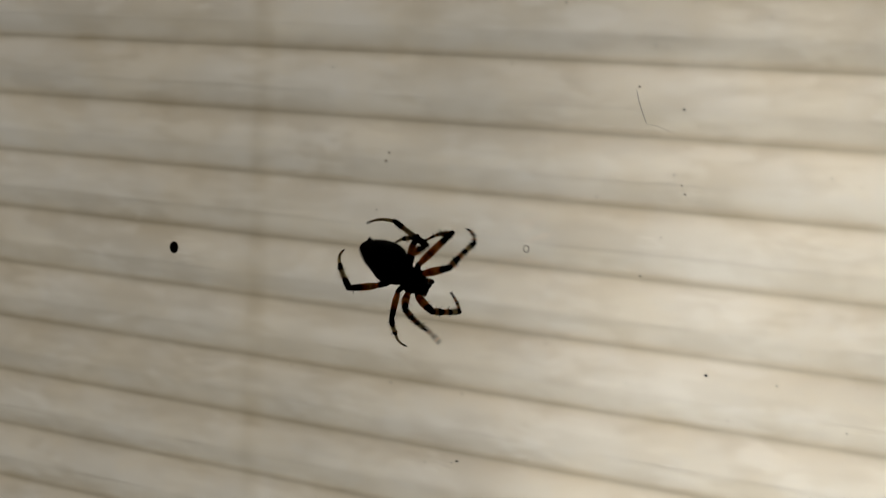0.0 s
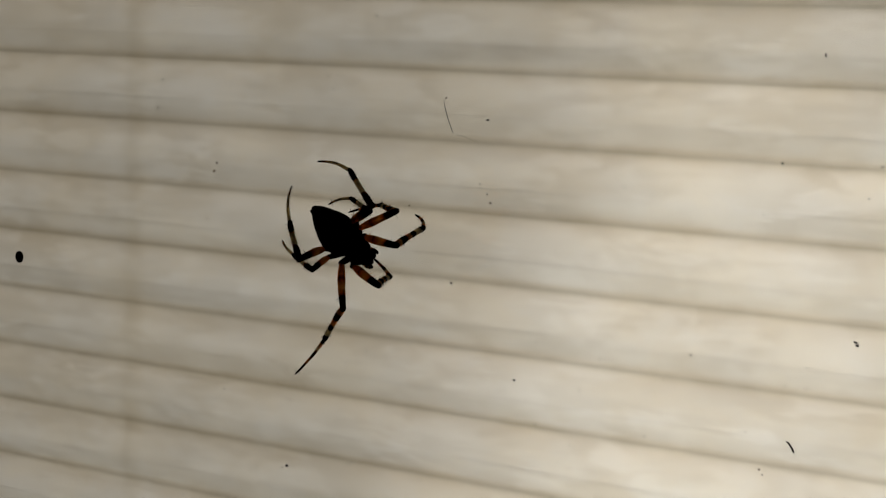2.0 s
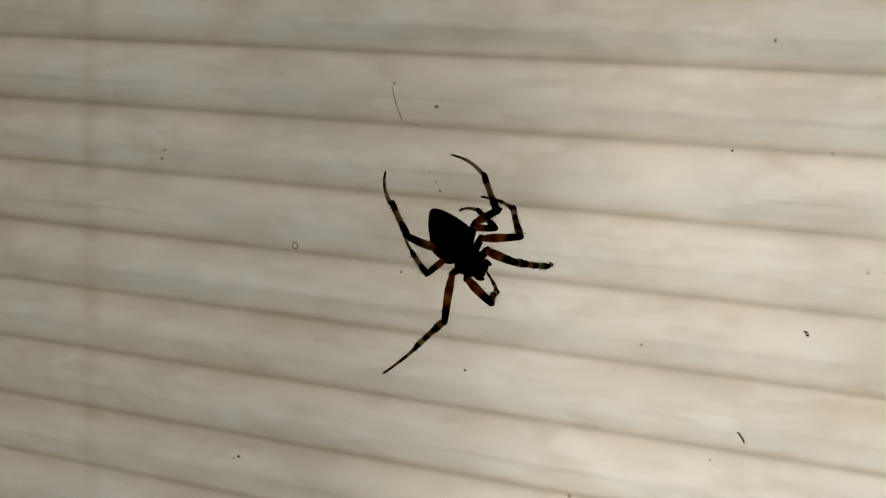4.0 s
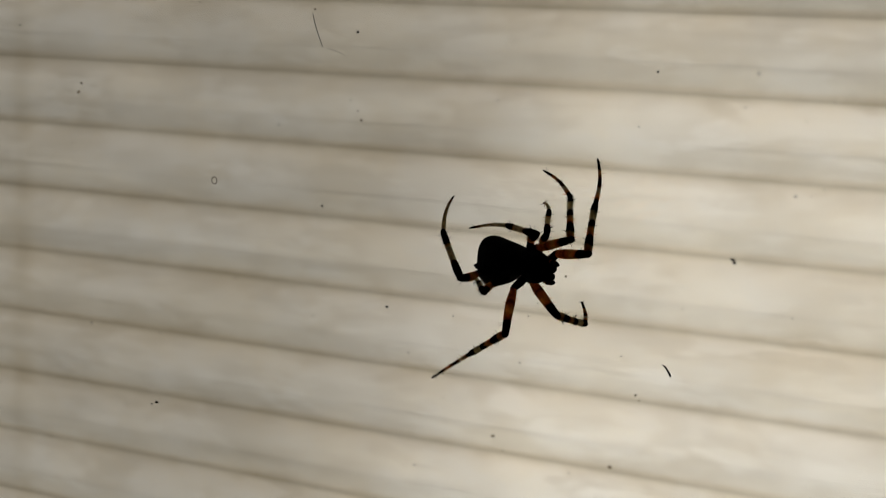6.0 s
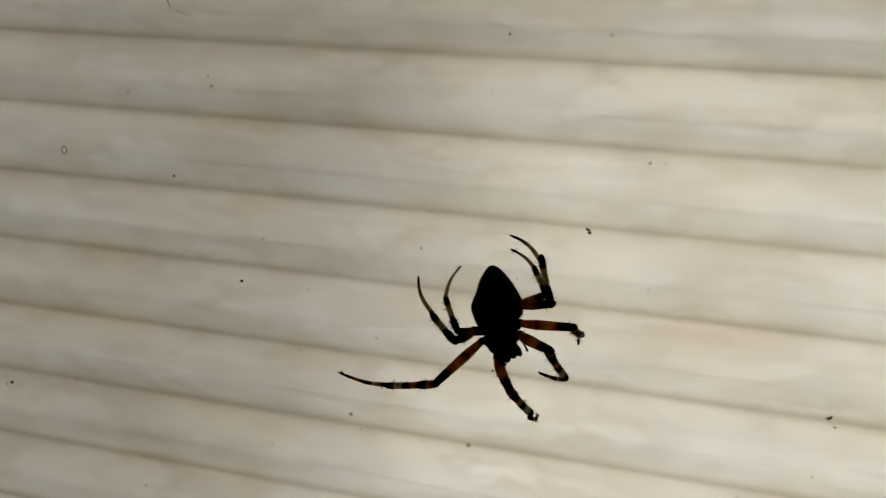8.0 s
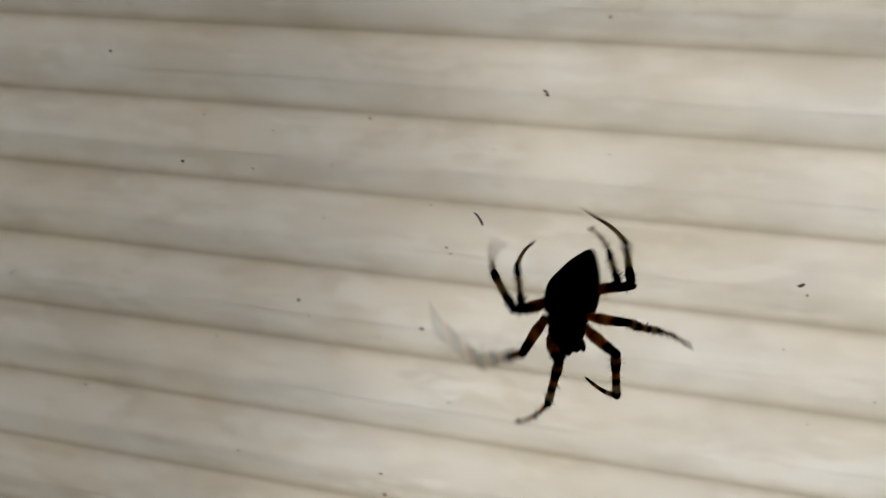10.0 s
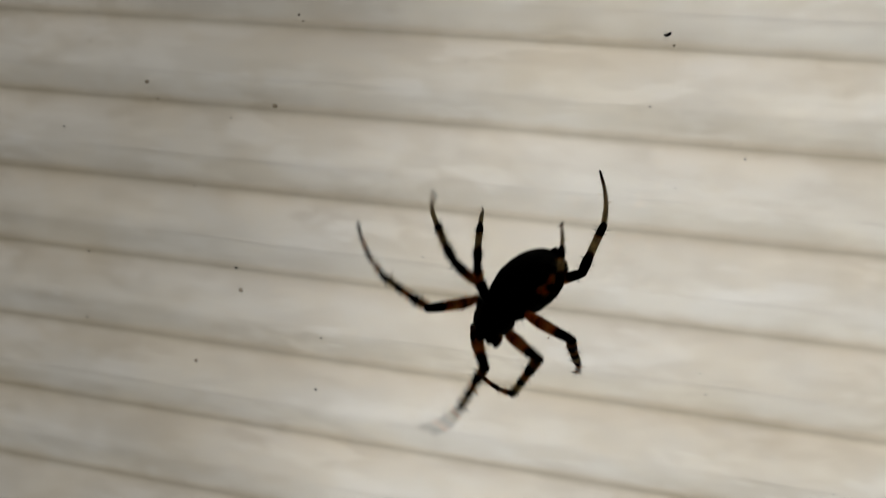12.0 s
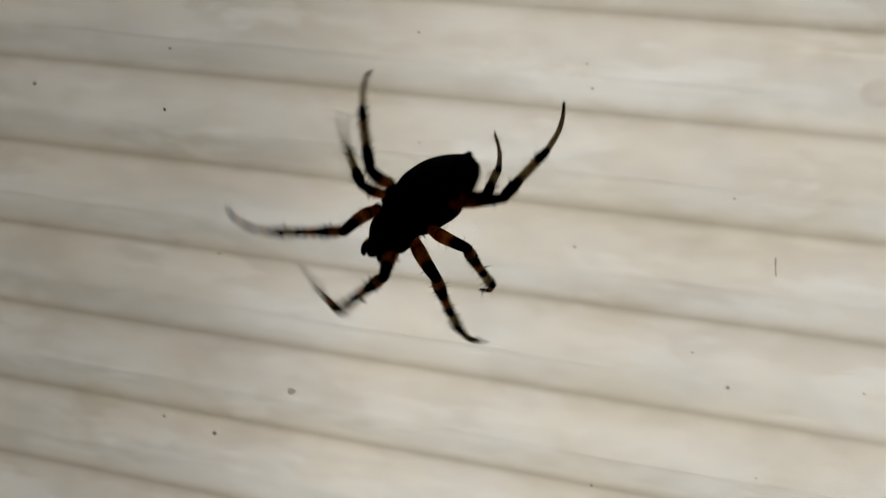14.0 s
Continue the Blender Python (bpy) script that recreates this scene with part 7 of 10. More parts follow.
    walk(legs["L4"]["metatarsus"], [
        (0, pose(-0.01173, -0.00568, -0.00021, 5.7, 79.1, -179.9)), (0.3, pose(-0.01289, -0.00103, 0.00089, -64.1, 36.5, 104.8)),
        (0.4, pose(-0.01131, -0.00237, 0.00305, 3.4, 50.4, 143.0)), (0.5, pose(-0.00974, -0.00370, 0.00521, 65.0, 30.7, 174.4)),
        (0.667, pose(-0.01103, -0.00054, 0.00752, 3.9, 34.4, 138.8)), (0.8, pose(-0.01233, 0.00263, 0.00984, -46.1, 11.4, 117.4)),
        (1, pose(-0.01115, 0.00671, 0.01192, -102.0, -6.2, 122.2)), (1.133, pose(-0.00916, 0.00368, 0.00827, -35.7, 18.9, 108.9)),
        (1.3, pose(-0.00716, 0.00066, 0.00462, 43.5, 39.4, 131.6)), (1.5, pose(-0.00880, 0.00503, 0.01001, -2.1, 28.7, 120.0)),
        (1.8, pose(-0.00501, -0.00247, 0.00881, -3.6, 27.3, 153.0)), (2, pose(-0.00850, 0.00023, 0.00909, -13.8, 21.5, 142.3)),
        (2.2, pose(-0.01039, -0.00093, 0.01009, -9.8, 19.1, 156.1)), (4.3, pose(-0.01425, 0.00290, 0.00700, -14.2, 30.2, 160.2)),
        (4.5, pose(-0.01650, -0.00085, 0.00650, -43.1, 20.6, 170.3)), (4.667, pose(-0.01212, -0.00567, 0.00676, 50.2, 43.1, -144.8)),
        (4.8, pose(-0.00773, -0.01050, 0.00701, 129.6, 5.7, -119.4)), (4.9, pose(-0.00753, -0.00801, 0.00823, 60.2, 30.0, -141.1)),
        (5, pose(-0.00734, -0.00552, 0.00945, -15.3, 17.1, -172.9)), (5.3, pose(-0.00772, -0.00301, 0.00606, -38.6, 50.7, 134.3)),
        (5.5, pose(-0.01023, 0.00592, 0.00996, -16.7, 45.8, 112.3)), (5.8, pose(-0.01047, 0.00943, 0.00958, -25.0, 12.8, 135.1)),
        (6, pose(-0.00801, 0.00244, 0.01212, 5.3, 35.5, 136.8)), (6.3, pose(-0.00971, 0.00471, 0.01067, -2.9, 41.3, 126.9)),
        (6.5, pose(-0.00484, 0.00226, 0.00675, -24.4, 42.4, 128.9)), (6.8, pose(-0.01308, -0.00225, 0.00573, -20.5, 43.4, 170.1)),
        (7, pose(-0.01498, -0.00500, 0.00467, -22.8, 35.3, -179.7)), (7.3, pose(-0.00931, -0.00737, 0.00377, 76.2, 38.3, -116.1)),
        (7.5, pose(-0.00611, -0.00297, 0.01050, -0.6, 24.4, -171.7)), (7.7, pose(-0.00362, -0.00559, 0.00739, -56.5, 8.6, -173.9)),
        (9.8, pose(-0.00603, -0.00821, 0.00631, -41.5, 33.5, -158.3)), (9.9667, pose(-0.00309, -0.00702, 0.01164, -22.5, 6.3, -164.9)),
        (10, pose(-0.00403, -0.00585, 0.00979, -38.1, 16.8, 178.2)), (10.033, pose(-0.00436, -0.00440, 0.00845, -57.9, 22.6, 157.1)),
        (10.3, pose(-0.00861, 0.00496, 0.01228, 17.4, 34.3, 164.4)), (10.4, pose(-0.00949, 0.00590, 0.01231, -42.2, 18.2, 147.7)),
        (10.5, pose(-0.01037, 0.00684, 0.01234, -93.6, -3.3, 152.3)), (10.8, pose(-0.00523, -0.00198, 0.00855, -29.6, 28.9, 154.0)),
        (10.967, pose(-0.00932, -0.00033, 0.01051, -25.1, 39.5, 160.4)), (11, pose(-0.00878, 0.00083, 0.00850, -28.7, 40.4, 154.7)),
        (11.033, pose(-0.00770, 0.00225, 0.00715, -20.1, 41.0, 148.9)), (11.167, pose(-0.00606, -0.00469, 0.00596, -72.4, 15.0, 172.7)),
        (11.3, pose(-0.00443, -0.01163, 0.00476, -126.5, 16.7, -152.8)), (11.4, pose(-0.00557, -0.01332, 0.00393, -80.8, 34.2, -156.2)),
        (11.5, pose(-0.00670, -0.01500, 0.00309, -23.4, 47.6, -140.6)), (11.8, pose(-0.00531, -0.01013, 0.00542, -40.2, 37.2, -154.7)),
        (11.967, pose(-0.00203, -0.01096, 0.00919, -50.9, 7.5, -149.3)), (12, pose(-0.00259, -0.01019, 0.00851, -88.5, 4.4, -156.9)),
        (12.033, pose(-0.00302, -0.00937, 0.00794, -122.4, 0.5, -164.4)), (12.167, pose(-0.00785, -0.00394, 0.00912, -69.9, 11.6, 165.2)),
        (12.3, pose(-0.01269, 0.00149, 0.01030, -19.3, 42.2, 153.9)), (12.5, pose(-0.01120, 0.00666, 0.01403, 3.4, -2.3, 160.7)),
        (12.8, pose(-0.00301, -0.00159, 0.01043, -15.4, 21.3, 153.5)), (12.967, pose(-0.00472, 0.00458, 0.01118, -10.7, 24.0, 155.5)),
        (13, pose(-0.00463, 0.00467, 0.01054, -16.1, 26.5, 153.1)), (13.033, pose(-0.00448, 0.00479, 0.00994, -21.9, 28.9, 150.5)),
        (13.3, pose(-0.00985, -0.00690, 0.00750, -43.7, 32.1, -176.6)), (13.5, pose(-0.01274, -0.00732, 0.00490, -2.9, 41.5, -160.8)),
        (13.8, pose(-0.00800, -0.00789, 0.00635, -33.0, 33.5, -164.5)), (14, pose(-0.00353, -0.00891, 0.00949, -36.2, 18.6, -155.2)),
    ])
    walk(legs["R1"]["coxa"], [
        (0, pose(0.00390, -0.00040, -0.00014, -15.9, -19.4, 93.6)), (0.133, pose(0.00376, -0.00009, -0.00020, -11.1, -44.8, 27.7)),
        (0.3, pose(0.00362, 0.00023, -0.00027, 25.8, -46.2, -62.3)), (0.5, pose(0.00265, 0.00098, -0.00055, 5.2, -20.9, -42.4)),
        (0.8, pose(0.00306, -0.00018, 0.00032, 2.8, 25.0, 15.2)), (1, pose(0.00381, 0.00007, -0.00008, 11.8, 35.2, 36.9)), (1.3, pose(0.00466, 0.00119, -0.00004, 0.9, 1.5, 51.7)),
        (1.5, pose(0.00376, 0.00032, -0.00010, 15.1, 16.9, 83.3)), (1.8, pose(0.00402, -0.00042, 0.00024, 29.6, 25.1, 125.5)),
        (2, pose(0.00372, 0.00000, -0.00000, 19.7, 13.2, 121.2)), (2.2, pose(0.00362, 0.00037, -0.00011, 21.5, 16.2, 104.9)),
        (4.3, pose(0.00373, 0.00005, -0.00002, 17.4, 21.2, 82.1)), (4.5, pose(0.00373, 0.00036, -0.00011, 16.4, 16.8, 87.8)),
        (4.8, pose(0.00444, -0.00102, 0.00058, 17.3, 24.6, 125.3)), (5, pose(0.00396, -0.00028, 0.00014, 27.2, 20.2, 130.7)),
        (5.133, pose(0.00324, -0.00022, 0.00024, 12.3, 25.2, 68.1)), (5.3, pose(0.00251, -0.00015, 0.00033, 0.7, 15.3, 7.2)),
        (5.4, pose(0.00302, 0.00039, 0.00060, -4.5, 33.0, -30.7)), (5.5, pose(0.00353, 0.00093, 0.00088, -24.1, 42.8, -78.6)),
        (5.667, pose(0.00369, 0.00054, 0.00034, -1.6, 54.0, -13.6)), (5.8, pose(0.00384, 0.00016, -0.00020, 23.2, 44.6, 53.4)),
        (6, pose(0.00376, 0.00024, -0.00021, 34.7, 40.3, 80.8)), (6.3, pose(0.00367, -0.00010, 0.00007, 19.8, 33.5, 64.5)),
        (6.5, pose(0.00354, 0.00062, -0.00028, 35.5, 23.8, 106.6)), (6.8, pose(0.00380, -0.00036, 0.00020, 27.6, 28.3, 102.4)),
        (7, pose(0.00385, -0.00052, 0.00040, 34.3, 36.6, 104.3)), (7.3, pose(0.00354, -0.00094, 0.00033, 11.0, 19.2, 79.1)),
        (7.5, pose(0.00391, -0.00020, 0.00018, 49.1, 32.7, 132.4)), (7.7, pose(0.00381, -0.00017, 0.00014, 47.5, 36.2, 118.3)),
        (9.8, pose(0.00407, -0.00037, 0.00053, 62.0, 46.1, 133.6)), (10, pose(0.00368, 0.00004, -0.00004, 70.0, 34.9, 137.8)),
        (10.3, pose(0.00372, 0.00000, -0.00000, 58.3, 36.8, 124.8)), (10.5, pose(0.00336, 0.00094, -0.00070, 60.2, 34.7, 110.9)),
        (10.8, pose(0.00360, 0.00089, -0.00076, 52.8, 40.2, 97.8)), (11, pose(0.00389, -0.00012, 0.00011, 49.5, 27.2, 145.4)),
        (11.3, pose(0.00314, 0.00048, -0.00014, 48.5, 10.8, 140.4)), (11.5, pose(0.00300, 0.00093, -0.00025, 42.9, 12.1, 127.8)),
        (11.8, pose(0.00353, 0.00047, -0.00035, 53.6, 34.9, 111.7)), (12, pose(0.00340, 0.00017, -0.00032, 117.4, 40.9, 152.0)),
        (12.3, pose(0.00369, 0.00030, -0.00027, 46.9, 41.8, 96.2)), (12.5, pose(0.00317, 0.00124, -0.00107, 74.2, 38.4, 114.0)),
        (12.8, pose(0.00332, 0.00076, -0.00074, 75.1, 40.7, 117.9)), (13, pose(0.00314, 0.00045, -0.00047, 99.5, 32.7, 142.1)),
        (13.3, pose(0.00353, 0.00025, -0.00036, 87.2, 48.9, 126.9)), (13.5, pose(0.00379, -0.00013, 0.00020, 71.3, 52.7, 118.6)),
        (13.8, pose(0.00382, -0.00013, 0.00025, 83.7, 56.0, 126.7)), (14, pose(0.00360, 0.00008, -0.00005, 50.1, 20.1, 144.6)),
    ])
    walk(legs["R1"]["femur"], [
        (0, pose(0.00370, 0.00280, 0.00099, -14.8, -40.3, 57.9)), (0.3, pose(0.00472, -0.00186, 0.00218, -20.7, -70.5, 34.6)),
        (0.5, pose(0.00499, -0.00116, 0.00066, 6.8, -52.9, -38.5)), (0.8, pose(0.00604, 0.00063, -0.00112, -6.2, -25.9, -29.0)),
        (1, pose(0.00603, 0.00174, -0.00204, -10.6, -9.4, -31.2)), (1.3, pose(0.00677, 0.00385, -0.00013, -0.2, -25.8, -9.9)),
        (1.5, pose(0.00414, 0.00355, -0.00108, -1.4, 14.2, -5.5)), (1.8, pose(0.00223, 0.00209, -0.00120, 4.3, -1.1, 8.0)), (2, pose(0.00200, 0.00284, -0.00078, 6.0, -3.5, 15.3)),
        (2.2, pose(0.00278, 0.00352, -0.00106, 7.5, -14.5, 17.6)), (4.3, pose(0.00416, 0.00319, -0.00125, 6.2, -25.7, 16.3)),
        (4.5, pose(0.00386, 0.00361, -0.00109, 6.7, -28.6, 18.1)), (4.8, pose(0.00266, 0.00150, -0.00084, 17.4, -23.9, 56.6)),
        (5, pose(0.00188, 0.00213, -0.00104, 21.4, -11.6, 39.3)), (5.3, pose(0.00576, 0.00026, -0.00056, 2.9, -5.4, 30.9)),
        (5.5, pose(0.00403, -0.00152, -0.00144, 6.2, -13.3, 15.9)), (5.8, pose(0.00528, 0.00211, -0.00259, 5.6, -8.8, 10.5)),
        (6, pose(0.00417, 0.00280, -0.00241, 11.1, -13.6, 16.6)), (6.3, pose(0.00490, 0.00246, -0.00180, -3.1, -23.5, -6.4)),
        (6.5, pose(0.00264, 0.00359, -0.00166, 8.3, 15.5, 15.2)), (6.8, pose(0.00316, 0.00257, -0.00141, 23.1, -30.6, 40.9)),
        (7, pose(0.00318, 0.00212, -0.00163, 28.1, -31.1, 43.9)), (7.3, pose(0.00415, 0.00221, -0.00079, 11.3, -26.9, 64.8)),
        (7.5, pose(0.00198, 0.00191, -0.00166, 34.2, -9.4, 46.2)), (7.7, pose(0.00251, 0.00224, -0.00186, 27.7, -17.0, 33.3)),
        (9.8, pose(0.00244, 0.00134, -0.00192, 46.9, -32.2, 60.7)), (10, pose(0.00161, 0.00191, -0.00198, 35.4, -8.4, 28.8)),
        (10.3, pose(0.00216, 0.00224, -0.00204, 26.6, -6.8, 28.4)), (10.5, pose(0.00236, 0.00355, -0.00263, 18.3, 6.1, 19.2)),
        (10.8, pose(0.00325, 0.00346, -0.00295, 28.9, -10.3, 30.8)), (11, pose(0.00140, 0.00160, -0.00145, 31.8, -3.8, 34.4)),
        (11.3, pose(0.00056, 0.00261, -0.00078, 91.4, -47.9, 47.6)), (11.5, pose(0.00096, 0.00355, -0.00096, 72.2, -55.7, 71.7)),
        (11.8, pose(0.00250, 0.00306, -0.00229, 72.0, -53.0, 62.6)), (12, pose(0.00113, 0.00138, -0.00254, 71.3, -15.4, 44.5)),
        (12.3, pose(0.00341, 0.00282, -0.00254, 28.1, -24.7, 27.1)), (12.5, pose(0.00208, 0.00367, -0.00319, 22.4, 10.4, 19.6)),
        (12.8, pose(0.00211, 0.00304, -0.00296, 32.7, 4.0, 29.6)), (13, pose(0.00089, 0.00221, -0.00231, 27.4, 10.7, 16.7)),
        (13.3, pose(0.00219, 0.00204, -0.00293, 73.8, -35.6, 47.1)), (13.5, pose(0.00281, 0.00167, -0.00251, 52.5, -33.0, 55.9)),
        (13.8, pose(0.00268, 0.00139, -0.00257, 55.1, -32.6, 56.1)), (14, pose(0.00100, 0.00193, -0.00122, 61.0, -27.7, 45.1)),
    ])
    walk(legs["R1"]["tibia"], [
        (0, pose(0.00740, 0.00869, 0.00688, -31.0, 60.1, 70.0)), (0.3, pose(0.00723, -0.00013, 0.01077, -35.7, 48.5, 36.7)),
        (0.4667, pose(0.00929, -0.00459, 0.00793, -8.6, 32.8, 69.2)), (0.5, pose(0.00929, -0.00459, 0.00793, -7.6, 53.2, 30.9)),
        (0.5333, pose(0.00929, -0.00459, 0.00793, 2.4, 25.6, -15.5)), (0.667, pose(0.01125, -0.00397, 0.00539, 5.1, 31.1, 28.3)),
        (0.8, pose(0.01320, -0.00335, 0.00286, 11.7, 33.2, 74.2)), (1, pose(0.01372, -0.00292, -0.00056, 19.3, 23.0, 78.2)),
        (1.3, pose(0.01484, 0.00245, 0.00384, 1.3, 31.5, 105.9)), (1.5, pose(0.01293, 0.00270, -0.00332, 17.2, 54.0, 151.9)),
        (1.8, pose(0.01125, 0.00336, -0.00103, 77.3, 63.4, 140.5)), (2, pose(0.01077, 0.00524, -0.00022, 57.8, 65.5, 130.3)),
        (2.2, pose(0.01119, 0.00619, 0.00122, 58.7, 66.9, 125.8)), (4.3, pose(0.01204, 0.00550, 0.00270, -4.2, 80.9, -6.3)),
        (4.5, pose(0.01146, 0.00609, 0.00327, 14.7, 78.5, 24.7)), (4.8, pose(0.00724, 0.00846, 0.00285, -1.0, 76.6, -1.7)),
        (5, pose(0.00878, 0.00779, 0.00080, 151.8, 82.3, 158.6)), (5.133, pose(0.01117, 0.00635, 0.00054, -57.6, 71.1, -127.0)),
        (5.3, pose(0.01355, 0.00492, 0.00029, -5.1, 56.8, -154.4)), (5.5, pose(0.01255, 0.00092, 0.00066, 0.5, 32.6, 179.2)),
        (5.8, pose(0.01414, 0.00375, -0.00119, 35.8, 44.5, 137.3)), (6, pose(0.01266, 0.00534, -0.00026, 32.7, 27.0, 123.8)),
        (6.3, pose(0.01320, 0.00153, 0.00184, 23.5, 34.4, 85.1)), (6.4, pose(0.01216, 0.00371, -0.00113, 14.4, 32.1, 130.3)),
        (6.5, pose(0.01112, 0.00590, -0.00409, 5.9, 35.9, 175.8)), (6.6, pose(0.01044, 0.00650, -0.00165, 15.3, 41.5, 126.0)),
        (6.7, pose(0.00976, 0.00710, 0.00079, 15.3, 50.8, 70.2)), (6.8, pose(0.00908, 0.00770, 0.00323, 1.7, 55.3, 3.6)), (7, pose(0.00880, 0.00754, 0.00307, 6.4, 60.4, 11.7)),
        (7.3, pose(0.00761, 0.00956, 0.00334, -0.6, 50.7, -2.4)), (7.5, pose(0.00820, 0.00840, -0.00017, -17.1, 80.9, -20.1)),
        (7.7, pose(0.00980, 0.00702, 0.00080, -67.9, 73.6, -88.5)), (9.8, pose(0.00622, 0.00807, 0.00293, 10.9, 54.4, 17.1)),
        (10, pose(0.00952, 0.00625, -0.00066, -74.4, 65.0, -94.1)), (10.3, pose(0.01012, 0.00654, -0.00096, 104.0, 74.6, 121.0)),
        (10.5, pose(0.01092, 0.00653, -0.00360, 79.4, 44.8, 135.9)), (10.8, pose(0.01094, 0.00805, -0.00132, 57.5, 40.3, 158.2)),
        (10.9, pose(0.00993, 0.00739, -0.00108, 93.1, 75.1, 130.6)), (11, pose(0.00891, 0.00673, -0.00084, -65.9, 66.0, -86.7)),
        (11.3, pose(0.00468, 0.00711, 0.00598, 64.2, 55.3, 85.0)), (11.5, pose(0.00258, 0.00843, 0.00656, 37.2, 50.4, 54.9)),
        (11.8, pose(0.00502, 0.00792, 0.00499, 28.1, 48.6, 42.8)), (12, pose(0.00740, 0.00753, -0.00013, -106.2, 68.1, -117.1)),
        (12.3, pose(0.01078, 0.00659, 0.00127, 62.8, 68.6, 88.5)), (12.467, pose(0.01053, 0.00667, -0.00483, 79.4, 31.6, 158.5)),
        (12.5, pose(0.01053, 0.00667, -0.00483, 104.5, 40.5, 157.1)), (12.533, pose(0.01053, 0.00667, -0.00483, 119.4, 49.0, 153.8)),
        (12.8, pose(0.01001, 0.00754, -0.00359, 64.4, 28.4, 156.9)), (12.9, pose(0.00974, 0.00616, -0.00380, 127.5, 46.2, 164.8)),
        (13, pose(0.00946, 0.00478, -0.00400, -154.4, 46.1, -167.9)), (13.3, pose(0.00724, 0.00747, 0.00237, 105.1, 83.2, 110.2)),
        (13.5, pose(0.00709, 0.00801, 0.00245, 11.1, 78.2, 13.4)), (13.8, pose(0.00696, 0.00776, 0.00234, -31.1, 84.3, -34.0)),
        (14, pose(0.00669, 0.00765, 0.00302, 74.8, 62.4, 97.0)),
    ])
